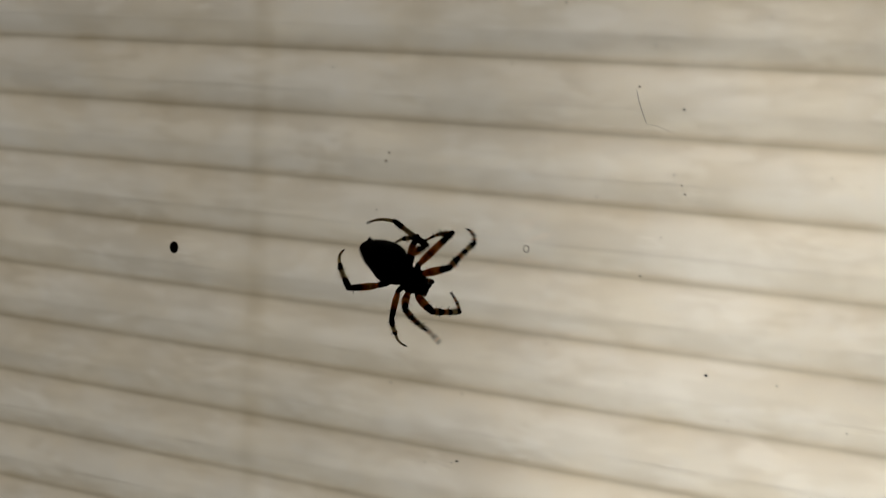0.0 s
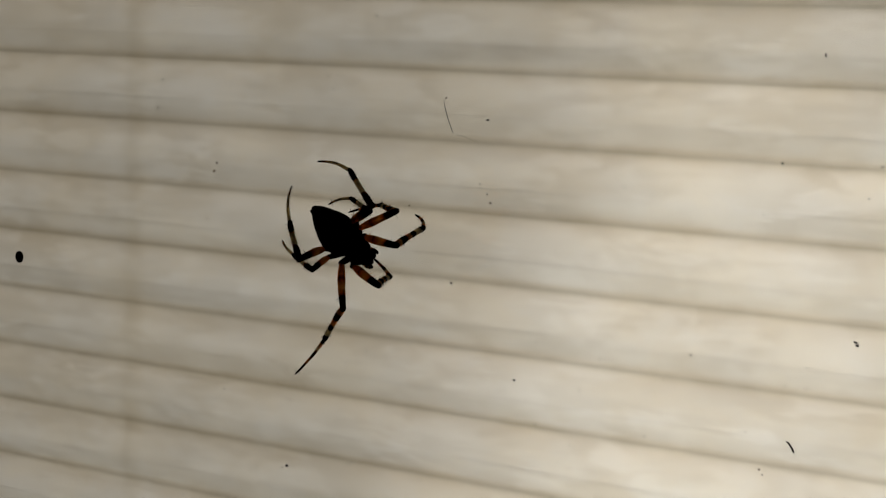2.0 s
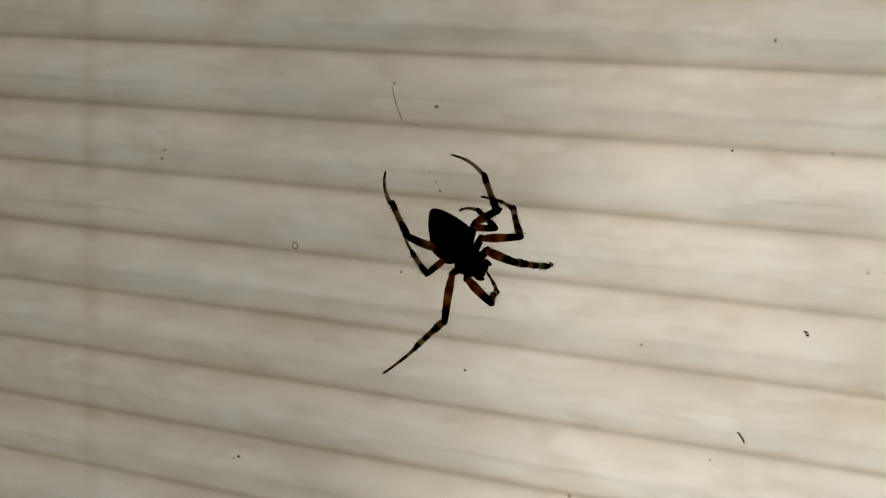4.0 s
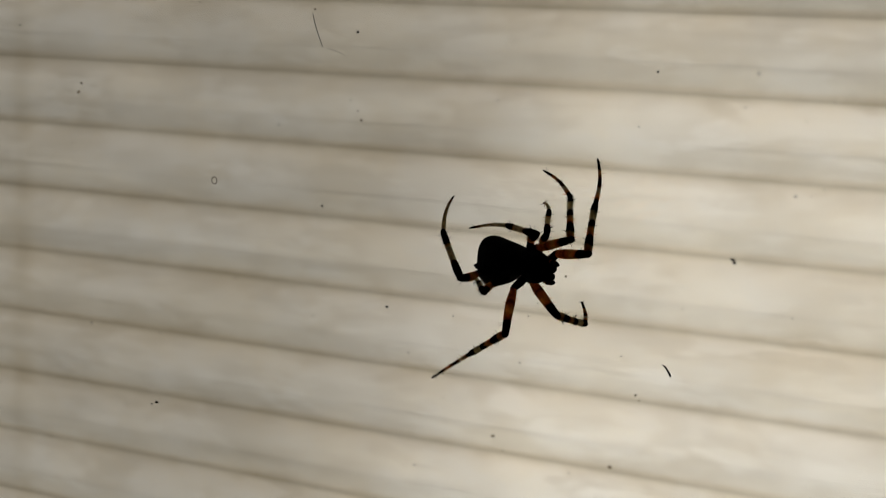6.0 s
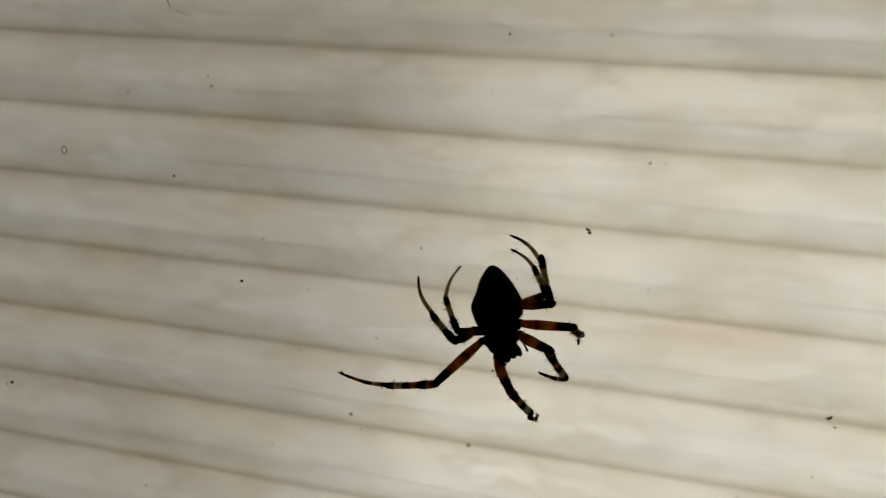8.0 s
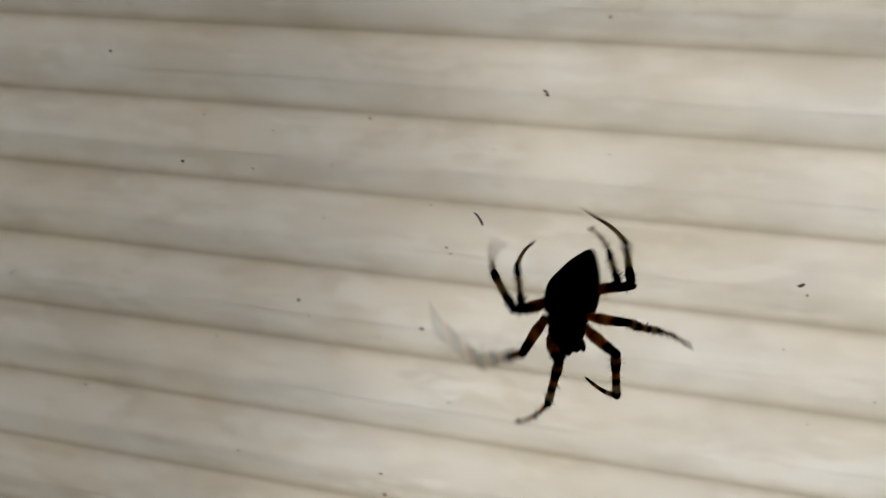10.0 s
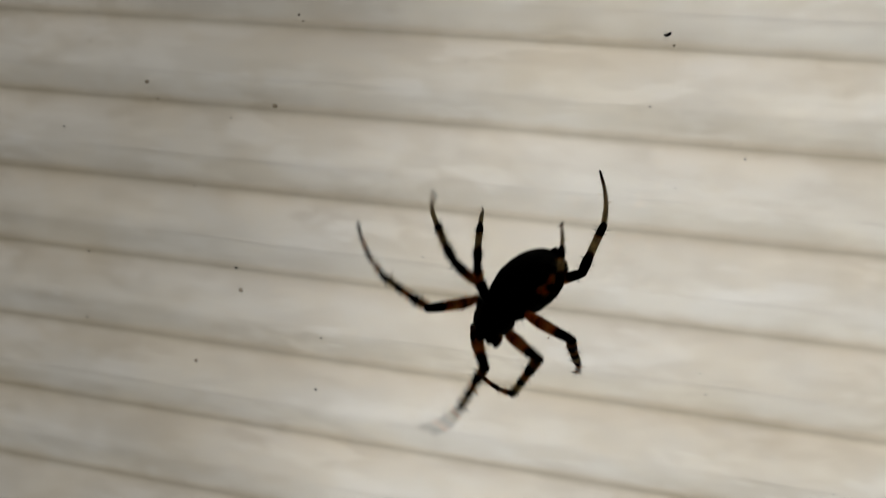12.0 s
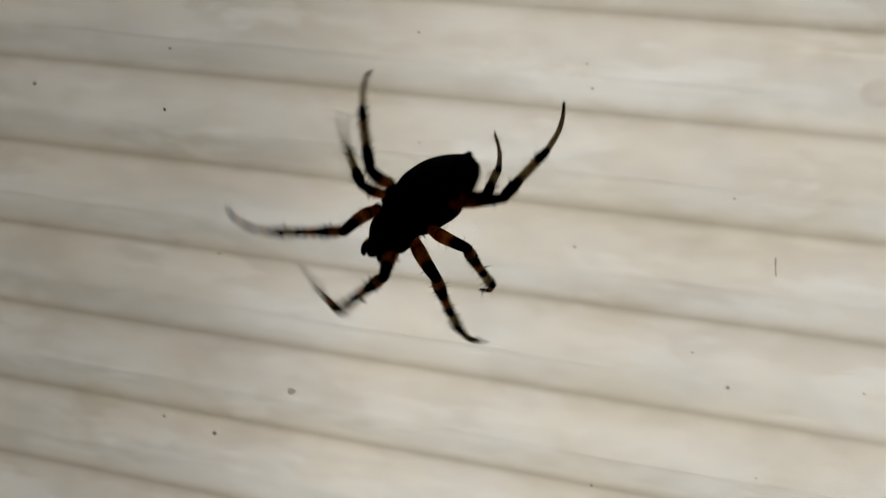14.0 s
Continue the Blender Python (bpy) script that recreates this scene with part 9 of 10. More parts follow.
    walk(legs["R2"]["metatarsus"], [
        (0, pose(0.00224, 0.00950, -0.00641, 175.1, 39.9, -115.0)), (0.133, pose(0.00744, 0.00949, -0.00273, 174.1, 76.3, -155.5)),
        (0.3, pose(0.01265, 0.00949, 0.00095, 51.8, 62.6, 45.4)), (0.5, pose(0.01320, 0.00372, 0.00153, 130.5, 56.3, 136.9)),
        (0.6, pose(0.01090, 0.00352, 0.00105, 79.1, 49.4, 141.0)), (0.7, pose(0.00861, 0.00332, 0.00056, 32.0, 46.8, 151.2)),
        (0.8, pose(0.00631, 0.00312, 0.00008, -15.3, 50.1, 161.0)), (0.867, pose(0.00857, 0.00443, -0.00036, -108.3, 54.2, 109.3)),
        (0.933, pose(0.01082, 0.00573, -0.00079, -168.5, 24.6, 95.5)), (1, pose(0.01307, 0.00704, -0.00122, 144.0, -1.6, 113.0)),
        (1.3, pose(0.01123, 0.01261, 0.00461, 97.9, 2.0, 149.2)), (1.5, pose(0.00764, 0.01350, -0.00242, 148.8, -9.1, 151.0)),
        (1.8, pose(-0.00055, 0.00879, -0.00478, 146.7, -19.6, -152.5)), (2, pose(-0.00022, 0.00898, -0.00443, 147.5, -8.0, -144.4)),
        (2.2, pose(0.00025, 0.00914, -0.00498, 154.0, -15.6, -139.7)), (4.3, pose(0.00387, 0.01180, -0.00366, 139.0, 7.4, -168.3)),
        (4.5, pose(0.00297, 0.01142, -0.00366, 143.9, 0.9, -157.0)), (4.8, pose(0.00223, 0.00633, -0.00532, 174.1, 38.5, -123.4)),
        (5, pose(-0.00148, 0.00770, -0.00529, 137.6, 20.5, -135.1)), (5.3, pose(0.00878, 0.00980, -0.00700, 140.0, 83.5, -112.2)),
        (5.5, pose(0.00734, 0.00732, -0.00717, 148.1, 48.7, -158.2)), (5.8, pose(0.00517, 0.00691, -0.00527, -175.8, 29.0, -169.5)),
        (6, pose(0.00452, 0.01252, -0.00222, 130.9, 2.2, 160.8)), (6.3, pose(0.00945, 0.01189, -0.00146, 122.6, 12.2, 154.6)),
        (6.5, pose(0.00210, 0.01363, -0.00135, 136.3, -26.4, -177.1)), (6.8, pose(0.00159, 0.00909, -0.00377, 133.4, 43.9, -147.8)),
        (6.9, pose(0.00156, 0.00845, -0.00363, -148.7, 43.9, -148.3)), (7, pose(0.00154, 0.00781, -0.00349, -70.5, 44.3, -148.5)),
        (7.133, pose(0.00428, 0.00686, -0.00331, -113.5, 30.8, -126.3)), (7.3, pose(0.00701, 0.00591, -0.00314, -156.5, 33.1, -100.4)),
        (7.5, pose(0.00173, 0.00669, -0.00578, -144.1, 37.0, -141.6)), (7.6, pose(0.00253, 0.00781, -0.00706, 160.2, 45.4, -124.7)),
        (7.7, pose(0.00333, 0.00894, -0.00834, 91.2, 60.5, -127.1)), (8.733, pose(0.00355, 0.00834, -0.00681, 142.2, 57.4, -114.1)),
        (9.8, pose(0.00377, 0.00775, -0.00527, -174.8, 50.3, -110.3)), (9.867, pose(0.00356, 0.00879, -0.00531, 157.0, 70.8, -86.9)),
        (9.9, pose(0.00335, 0.00983, -0.00534, -28.2, 84.9, 136.3)), (9.9667, pose(0.00314, 0.01087, -0.00538, -65.7, 61.9, 148.0)),
        (10, pose(0.00392, 0.01108, -0.00575, -62.9, 71.2, 129.4)), (10.033, pose(0.00477, 0.01131, -0.00604, -99.9, 74.9, 84.8)),
        (10.167, pose(0.00523, 0.01163, -0.00602, 117.3, 74.7, -122.0)), (10.3, pose(0.00569, 0.01195, -0.00599, 149.5, 49.3, -158.1)),
        (10.5, pose(0.00582, 0.01061, -0.00560, 148.6, 16.0, -173.5)), (10.8, pose(0.00460, 0.01235, -0.00326, 162.7, 17.6, 153.4)),
        (10.9, pose(0.00264, 0.01084, -0.00320, 105.6, 16.8, -179.4)), (11, pose(0.00068, 0.00932, -0.00314, 48.0, 38.3, -163.0)),
        (11.3, pose(0.00015, 0.00798, -0.00071, 154.0, 50.5, -117.3)), (11.5, pose(0.00092, 0.00867, -0.00144, 172.7, 54.2, -96.6)),
        (11.8, pose(0.00260, 0.00994, -0.00358, 176.1, 47.4, -89.7)), (12, pose(0.00114, 0.01142, -0.00435, 124.5, 52.6, -167.6)),
        (12.3, pose(0.00685, 0.01254, -0.00414, 134.6, 65.8, -177.3)), (12.5, pose(0.00465, 0.01008, -0.00707, 159.2, 13.2, -176.8)),
        (12.8, pose(0.00442, 0.01113, -0.00505, 168.8, 11.7, 154.0)), (13, pose(0.00094, 0.01234, -0.00380, 150.8, -9.1, 172.8)),
        (13.133, pose(0.00162, 0.01060, -0.00389, 138.1, 22.6, -166.5)), (13.3, pose(0.00230, 0.00886, -0.00398, 137.7, 56.7, -144.4)),
        (13.4, pose(0.00325, 0.00846, -0.00411, 174.9, 64.5, -148.3)), (13.5, pose(0.00420, 0.00805, -0.00424, -134.5, 71.4, -137.8)),
        (13.8, pose(0.00352, 0.01182, -0.00288, 134.6, 76.1, -152.9)), (14, pose(0.00146, 0.01274, -0.00076, 125.7, 63.3, -150.5)),
    ])
    walk(legs["R3"]["coxa"], [
        (0, pose(0.00100, 0.00148, -0.00007, -12.7, 2.4, 122.4)), (0.3, pose(0.00169, 0.00104, 0.00012, -24.8, -6.5, 100.1)),
        (0.5, pose(0.00205, -0.00063, -0.00003, -7.2, -2.9, 107.0)), (0.8, pose(0.00170, -0.00050, 0.00009, 10.1, 10.1, 72.4)),
        (1, pose(0.00237, 0.00053, -0.00029, 13.5, 21.6, 46.2)), (1.3, pose(0.00291, 0.00142, -0.00003, 0.9, 1.1, 53.4)), (1.5, pose(0.00194, 0.00239, -0.00022, 14.7, 5.3, 88.2)),
        (1.8, pose(0.00103, 0.00148, 0.00011, 24.9, -3.8, 119.2)), (2, pose(0.00082, 0.00208, 0.00011, 19.0, -2.7, 116.6)),
        (2.2, pose(0.00066, 0.00211, 0.00016, 18.1, -3.8, 119.7)), (4.3, pose(0.00119, 0.00279, -0.00005, 16.3, 1.1, 103.6)),
        (4.5, pose(0.00068, 0.00327, 0.00007, 14.9, -1.1, 109.8)), (4.8, pose(0.00118, 0.00090, 0.00007, 14.0, -3.5, 127.2)),
        (5, pose(0.00083, 0.00143, 0.00022, 23.5, -7.0, 125.7)), (5.3, pose(0.00161, 0.00114, -0.00002, 5.5, 1.1, 102.3)),
        (5.5, pose(0.00207, -0.00035, 0.00002, 17.2, 2.3, 120.7)), (5.8, pose(0.00156, 0.00086, -0.00005, 25.0, 2.8, 109.3)),
        (6, pose(0.00185, 0.00071, -0.00018, 30.9, 14.4, 91.1)), (6.3, pose(0.00248, 0.00130, -0.00044, 18.3, 16.9, 64.6)),
        (6.5, pose(0.00136, 0.00094, 0.00004, 28.7, -2.0, 118.1)), (6.8, pose(0.00157, 0.00101, -0.00007, 23.5, 3.6, 106.1)),
        (7, pose(0.00140, 0.00119, -0.00002, 25.6, 1.1, 111.1)), (7.3, pose(0.00114, 0.00222, -0.00001, 10.2, 0.2, 107.9)),
        (7.5, pose(0.00118, 0.00181, 0.00000, 38.1, -0.1, 110.5)), (7.7, pose(0.00105, 0.00184, 0.00009, 33.9, -2.5, 113.8)),
        (9.8, pose(0.00097, 0.00123, 0.00024, 31.0, -9.1, 125.8)), (10, pose(0.00051, 0.00295, 0.00053, 46.3, -9.3, 114.5)),
        (10.3, pose(0.00147, 0.00128, -0.00013, 42.9, 5.5, 107.0)), (10.5, pose(0.00152, 0.00120, -0.00018, 48.6, 8.2, 105.9)),
        (10.8, pose(0.00139, 0.00127, -0.00006, 40.9, 2.4, 110.2)), (11, pose(0.00104, 0.00231, 0.00004, 44.1, -1.0, 109.6)),
        (11.3, pose(0.00000, 0.00137, 0.00143, 29.9, -31.8, 143.5)), (11.5, pose(0.00052, 0.00132, 0.00065, 30.8, -19.1, 135.4)),
        (11.8, pose(0.00095, 0.00168, 0.00021, 37.7, -6.4, 118.3)), (12, pose(0.00035, 0.00197, 0.00148, 48.9, -30.8, 127.5)),
        (12.3, pose(0.00172, 0.00037, -0.00004, 35.7, 5.9, 110.6)), (12.5, pose(0.00115, 0.00208, -0.00003, 55.5, 0.7, 109.0)),
        (12.8, pose(0.00155, 0.00079, -0.00009, 54.2, 5.8, 111.5)), (13, pose(0.00116, 0.00235, -0.00020, 69.4, 4.8, 106.6)),
        (13.3, pose(0.00095, 0.00188, 0.00026, 48.5, -7.2, 115.7)), (13.5, pose(0.00117, 0.00179, 0.00001, 39.7, -0.4, 111.0)),
        (13.8, pose(0.00109, 0.00131, 0.00019, 38.1, -7.0, 120.6)), (14, pose(-0.00011, 0.00182, 0.00135, 32.7, -26.7, 137.2)),
    ])
    walk(legs["R3"]["femur"], [
        (0, pose(-0.00082, 0.00435, -0.00022, -18.7, -37.0, 94.1)), (0.3, pose(0.00109, 0.00436, 0.00051, -25.8, -60.3, 51.3)),
        (0.5, pose(0.00106, 0.00262, 0.00014, -6.5, -42.1, 44.3)), (0.8, pose(0.00271, 0.00269, -0.00050, -0.6, -45.7, -1.8)),
        (1, pose(0.00456, 0.00282, -0.00154, -9.8, -42.9, -15.1)), (1.3, pose(0.00494, 0.00415, -0.00010, 0.7, -57.3, 18.1)),
        (1.5, pose(0.00205, 0.00578, -0.00054, 7.2, -35.1, 19.1)), (1.8, pose(-0.00063, 0.00444, 0.00034, 18.0, -13.6, 31.3)),
        (2, pose(-0.00070, 0.00512, 0.00027, 16.1, -19.4, 38.8)), (2.2, pose(-0.00103, 0.00505, 0.00039, 15.9, -14.5, 42.1)),
        (4.3, pose(0.00039, 0.00609, -0.00012, 8.8, -21.4, 25.6)), (4.5, pose(-0.00047, 0.00646, 0.00013, 8.3, -22.0, 25.3)),
        (4.8, pose(-0.00087, 0.00360, 0.00028, 23.4, -40.5, 78.5)), (5, pose(-0.00114, 0.00417, 0.00063, 28.3, -22.0, 51.2)),
        (5.3, pose(0.00089, 0.00446, -0.00009, 6.4, -40.6, 55.7)), (5.5, pose(0.00034, 0.00257, -0.00012, 16.5, 10.2, 57.7)),
        (5.8, pose(0.00043, 0.00407, -0.00021, 13.6, -1.0, 29.4)), (6, pose(0.00178, 0.00400, -0.00103, 31.5, -38.2, 30.5)),
        (6.3, pose(0.00387, 0.00423, -0.00143, 19.7, -47.5, 24.6)), (6.5, pose(-0.00025, 0.00394, 0.00016, 23.9, -10.7, 39.0)),
        (6.8, pose(0.00063, 0.00427, -0.00028, 30.1, -36.2, 62.0)), (7, pose(0.00018, 0.00436, -0.00009, 32.4, -33.4, 58.0)),
        (7.3, pose(0.00010, 0.00545, -0.00002, 21.3, -59.9, 83.8)), (7.5, pose(-0.00001, 0.00499, 0.00001, 43.8, -26.2, 48.0)),
        (7.7, pose(-0.00032, 0.00495, 0.00024, 37.0, -15.1, 62.6)), (9.8, pose(-0.00099, 0.00396, 0.00078, 63.5, -50.1, 59.8)),
        (10, pose(-0.00088, 0.00601, 0.00108, 64.8, -31.2, 48.4)), (10.3, pose(0.00048, 0.00451, -0.00045, 44.3, -13.9, 65.0)),
        (10.5, pose(0.00060, 0.00443, -0.00067, 40.5, -8.3, 41.7)), (10.8, pose(0.00022, 0.00445, -0.00020, 42.3, -19.3, 48.0)),
        (11, pose(-0.00010, 0.00551, 0.00010, 63.8, -36.9, 43.4)), (11.3, pose(-0.00232, 0.00309, 0.00322, 128.9, -65.9, 34.6)),
        (11.5, pose(-0.00177, 0.00357, 0.00177, 95.8, -70.4, 63.1)), (11.8, pose(-0.00065, 0.00466, 0.00059, 97.4, -67.2, 55.0)),
        (12, pose(-0.00143, 0.00429, 0.00322, 100.9, -42.9, 46.8)), (12.3, pose(0.00053, 0.00354, -0.00039, 35.7, -5.3, 70.4)),
        (12.5, pose(0.00004, 0.00529, -0.00006, 39.8, 2.9, 35.3)), (12.8, pose(0.00031, 0.00394, -0.00043, 46.7, -10.8, 35.5)),
        (13, pose(0.00019, 0.00559, -0.00049, 75.1, -15.1, 39.4)), (13.3, pose(-0.00051, 0.00492, 0.00069, 105.5, -53.4, 39.2)),
        (13.5, pose(-0.00004, 0.00496, 0.00004, 88.2, -58.1, 48.1)), (13.8, pose(-0.00063, 0.00421, 0.00060, 83.1, -51.6, 43.9)),
        (14, pose(-0.00234, 0.00389, 0.00287, 58.3, -50.8, 97.3)),
    ])
    walk(legs["R3"]["tibia"], [
        (0, pose(-0.00120, 0.00953, 0.00369, 14.8, 45.1, -126.0)), (0.3, pose(0.00310, 0.00687, 0.00615, -15.3, 33.5, 142.3)),
        (0.5, pose(0.00451, 0.00599, 0.00450, -5.4, 7.9, 133.9)), (0.8, pose(0.00725, 0.00255, 0.00414, 23.0, 62.4, 102.4)),
        (1, pose(0.00915, 0.00157, 0.00288, 23.5, 36.6, 102.2)), (1.3, pose(0.00827, 0.00524, 0.00537, 1.0, 29.8, 127.7)),
        (1.5, pose(0.00707, 0.00752, 0.00320, 9.5, 24.4, 148.5)), (1.8, pose(0.00477, 0.00773, 0.00187, 3.6, -12.1, 172.7)),
        (2, pose(0.00407, 0.00896, 0.00243, 1.2, -6.6, 176.8)), (2.2, pose(0.00365, 0.00927, 0.00201, -0.6, -11.9, -178.2)),
        (4.3, pose(0.00585, 0.00870, 0.00225, 2.1, 8.2, 173.4)), (4.5, pose(0.00498, 0.00904, 0.00257, 1.1, -1.9, 176.1)),
        (4.667, pose(0.00254, 0.00874, 0.00354, -16.9, 21.6, -159.2)), (4.8, pose(0.00011, 0.00844, 0.00450, -25.3, 50.2, -136.3)),
        (5, pose(0.00264, 0.00887, 0.00306, -15.1, 20.4, -158.2)), (5.3, pose(0.00367, 0.00854, 0.00414, 2.7, 7.3, 151.7)),
        (5.4667, pose(0.00375, 0.00798, -0.00127, 16.9, 35.4, 147.0)), (5.5, pose(0.00375, 0.00798, -0.00127, 20.8, 41.4, 143.2)),
        (5.5333, pose(0.00375, 0.00798, -0.00127, 25.9, 46.8, 138.2)), (5.8, pose(0.00609, 0.00726, -0.00010, 33.1, 38.3, 126.6)),
        (6, pose(0.00618, 0.00659, 0.00299, 31.9, 32.0, 138.1)), (6.3, pose(0.00786, 0.00606, 0.00337, 21.2, 34.6, 134.5)),
        (6.5, pose(0.00471, 0.00796, 0.00136, 12.8, 25.9, 166.8)), (6.8, pose(0.00310, 0.00890, 0.00355, -11.0, 32.3, -164.6)),
        (7, pose(0.00305, 0.00896, 0.00349, -13.9, 23.1, -159.3)), (7.3, pose(0.00045, 0.00869, 0.00561, -30.4, 68.5, -121.5)),
        (7.5, pose(0.00389, 0.00933, 0.00288, -23.3, 28.7, -165.5)), (7.7, pose(0.00256, 0.01052, 0.00193, -0.7, -6.1, -179.0)),
        (9.8, pose(0.00111, 0.00756, 0.00576, -31.7, 37.1, -164.4)), (10, pose(0.00281, 0.01016, 0.00445, -0.2, -15.5, -179.8)),
        (10.3, pose(0.00315, 0.01023, 0.00111, -11.9, 38.8, -177.6)), (10.4, pose(0.00427, 0.00947, 0.00069, 37.2, 36.0, 156.8)),
        (10.5, pose(0.00540, 0.00872, 0.00027, 87.8, 49.9, 136.1)), (10.8, pose(0.00433, 0.00901, 0.00195, 42.6, 32.0, 155.5)),
        (11, pose(0.00368, 0.00908, 0.00400, 28.8, 29.8, 168.8)), (11.133, pose(0.00177, 0.00684, 0.00658, -12.7, 23.0, -177.2)),
        (11.3, pose(-0.00014, 0.00460, 0.00916, -54.1, 26.3, -162.0)), (11.5, pose(-0.00078, 0.00551, 0.00789, -44.9, 38.3, -170.0)),
        (11.8, pose(0.00080, 0.00672, 0.00658, -16.4, 32.9, -173.6)), (12, pose(0.00183, 0.00776, 0.00765, -17.3, -25.0, -165.4)),
        (12.133, pose(0.00226, 0.00870, 0.00393, -71.7, 16.9, -141.9)), (12.3, pose(0.00270, 0.00964, 0.00021, -146.3, 57.7, -175.3)),
        (12.5, pose(0.00534, 0.00905, -0.00039, 137.6, 42.9, 169.9)), (12.667, pose(0.00542, 0.00834, 0.00020, 90.5, 34.4, 158.7)),
        (12.8, pose(0.00550, 0.00764, 0.00079, 50.2, 22.1, 158.2)), (13, pose(0.00504, 0.00957, 0.00121, 34.3, 0.9, 165.4)),
        (13.133, pose(0.00376, 0.00847, 0.00356, -2.1, 10.4, -178.6)), (13.3, pose(0.00249, 0.00737, 0.00590, -37.6, 27.4, -170.7)),
        (13.5, pose(0.00225, 0.00751, 0.00556, -66.6, 44.9, -165.0)), (13.8, pose(0.00228, 0.00701, 0.00570, -28.1, 33.2, -169.7)),
        (14, pose(-0.00286, 0.00796, 0.00791, -20.2, 16.0, -169.1)),
    ])
    walk(legs["R3"]["metatarsus"], [
        (0, pose(-0.00338, 0.00653, -0.00003, 111.5, 41.1, -104.5)), (0.3, pose(-0.00036, 0.00955, 0.00325, 102.6, 32.7, -177.2)),
        (0.5, pose(0.00090, 0.00974, 0.00377, 61.3, 19.7, 154.0)), (0.6, pose(0.00284, 0.00813, 0.00235, 103.9, -6.1, 131.6)),
        (0.7, pose(0.00479, 0.00653, 0.00092, 153.5, -7.7, 97.5)), (0.8, pose(0.00673, 0.00493, -0.00051, -163.0, 16.2, 73.2)),
        (0.9, pose(0.00749, 0.00531, -0.00038, 150.2, 14.3, 102.7)), (1, pose(0.00826, 0.00569, -0.00025, 105.0, 33.8, 125.7)),
        (1.3, pose(0.00549, 0.00885, 0.00276, 100.1, 28.7, 160.4)), (1.5, pose(0.00299, 0.01002, 0.00103, 124.4, 8.3, 176.3)),
        (1.8, pose(-0.00033, 0.00838, 0.00296, 79.3, -7.4, -153.0)), (2, pose(-0.00114, 0.00925, 0.00304, 82.7, -2.7, -145.0)),
        (2.2, pose(-0.00149, 0.00911, 0.00310, 68.7, 1.4, -141.8)), (4.3, pose(0.00068, 0.00930, 0.00150, 70.0, 26.4, -148.7)),
        (4.5, pose(-0.00026, 0.00940, 0.00274, 59.5, 34.4, -138.2)), (4.8, pose(-0.00232, 0.00612, 0.00046, 96.1, 50.0, -125.0)),
        (5, pose(-0.00193, 0.00704, 0.00122, 60.0, 21.8, -155.6)), (5.3, pose(-0.00092, 0.01101, 0.00347, 98.9, 2.7, -174.4)),
        (5.4667, pose(0.00016, 0.01031, -0.00431, 124.9, 28.4, 160.4)), (5.5, pose(0.00060, 0.01034, -0.00474, 63.7, 45.8, 154.0)),
        (5.5333, pose(0.00108, 0.01038, -0.00510, -1.7, 60.9, 137.5)), (5.667, pose(0.00236, 0.01047, -0.00423, 61.7, 54.1, 165.9)),
        (5.8, pose(0.00364, 0.01057, -0.00336, 104.8, 37.9, 171.3)), (6, pose(0.00286, 0.00957, 0.00021, 97.0, 34.3, 176.8)),
        (6.3, pose(0.00483, 0.00915, 0.00038, 105.7, 33.3, -177.3)), (6.5, pose(0.00011, 0.00904, -0.00094, 120.2, 7.5, -152.2)),
        (6.8, pose(-0.00118, 0.00772, 0.00074, 90.4, 34.0, -143.3)), (7, pose(-0.00147, 0.00725, 0.00142, 54.0, 34.1, -144.2)),
        (7.3, pose(-0.00055, 0.00705, 0.00072, 111.3, 66.8, -96.3)), (7.4, pose(-0.00056, 0.00761, 0.00054, 122.2, 36.8, -124.9)),
        (7.5, pose(-0.00057, 0.00818, 0.00035, 144.3, 13.3, -152.7)), (7.7, pose(-0.00266, 0.01043, 0.00249, 94.0, -8.3, -156.5)),
        (9.8, pose(-0.00293, 0.00644, 0.00260, 125.9, 34.5, -159.9)), (10, pose(-0.00225, 0.01015, 0.00586, 61.9, -5.8, -159.9)),
        (10.3, pose(-0.00094, 0.01006, -0.00218, 131.6, 29.4, -162.7)), (10.5, pose(0.00296, 0.01106, -0.00375, 97.4, 54.7, 179.0)),
        (10.8, pose(0.00027, 0.01086, -0.00084, 110.4, 26.3, -179.1)), (11, pose(-0.00080, 0.00997, 0.00139, 155.3, -29.3, -165.6)),
        (11.133, pose(-0.00271, 0.00655, 0.00411, 99.0, 0.3, -140.1)), (11.3, pose(-0.00462, 0.00314, 0.00683, 46.1, 37.5, -149.7)),
        (11.5, pose(-0.00484, 0.00480, 0.00463, 83.2, 41.0, -153.6)), (11.8, pose(-0.00359, 0.00623, 0.00373, 62.6, 40.7, -158.2)),
        (12, pose(-0.00278, 0.00656, 0.00987, 4.4, 2.7, -163.1)), (12.133, pose(-0.00144, 0.00798, 0.00282, 50.1, 28.3, -178.9)),
        (12.3, pose(-0.00010, 0.00941, -0.00424, 110.3, 56.0, -164.2)), (12.5, pose(0.00155, 0.00972, -0.00397, 97.0, 42.5, 177.8)),
        (12.8, pose(0.00099, 0.00945, -0.00119, 96.1, 21.9, -172.5)), (13, pose(-0.00005, 0.01090, 0.00113, 117.2, -16.0, -164.9)),
        (13.3, pose(-0.00211, 0.00662, 0.00348, 55.7, 34.0, -160.5)), (13.4, pose(-0.00173, 0.00659, 0.00267, 99.5, 36.6, -160.7)),
        (13.5, pose(-0.00135, 0.00655, 0.00185, 144.8, 38.6, -158.5)), (13.8, pose(-0.00205, 0.00623, 0.00282, 91.2, 33.6, -157.2)),
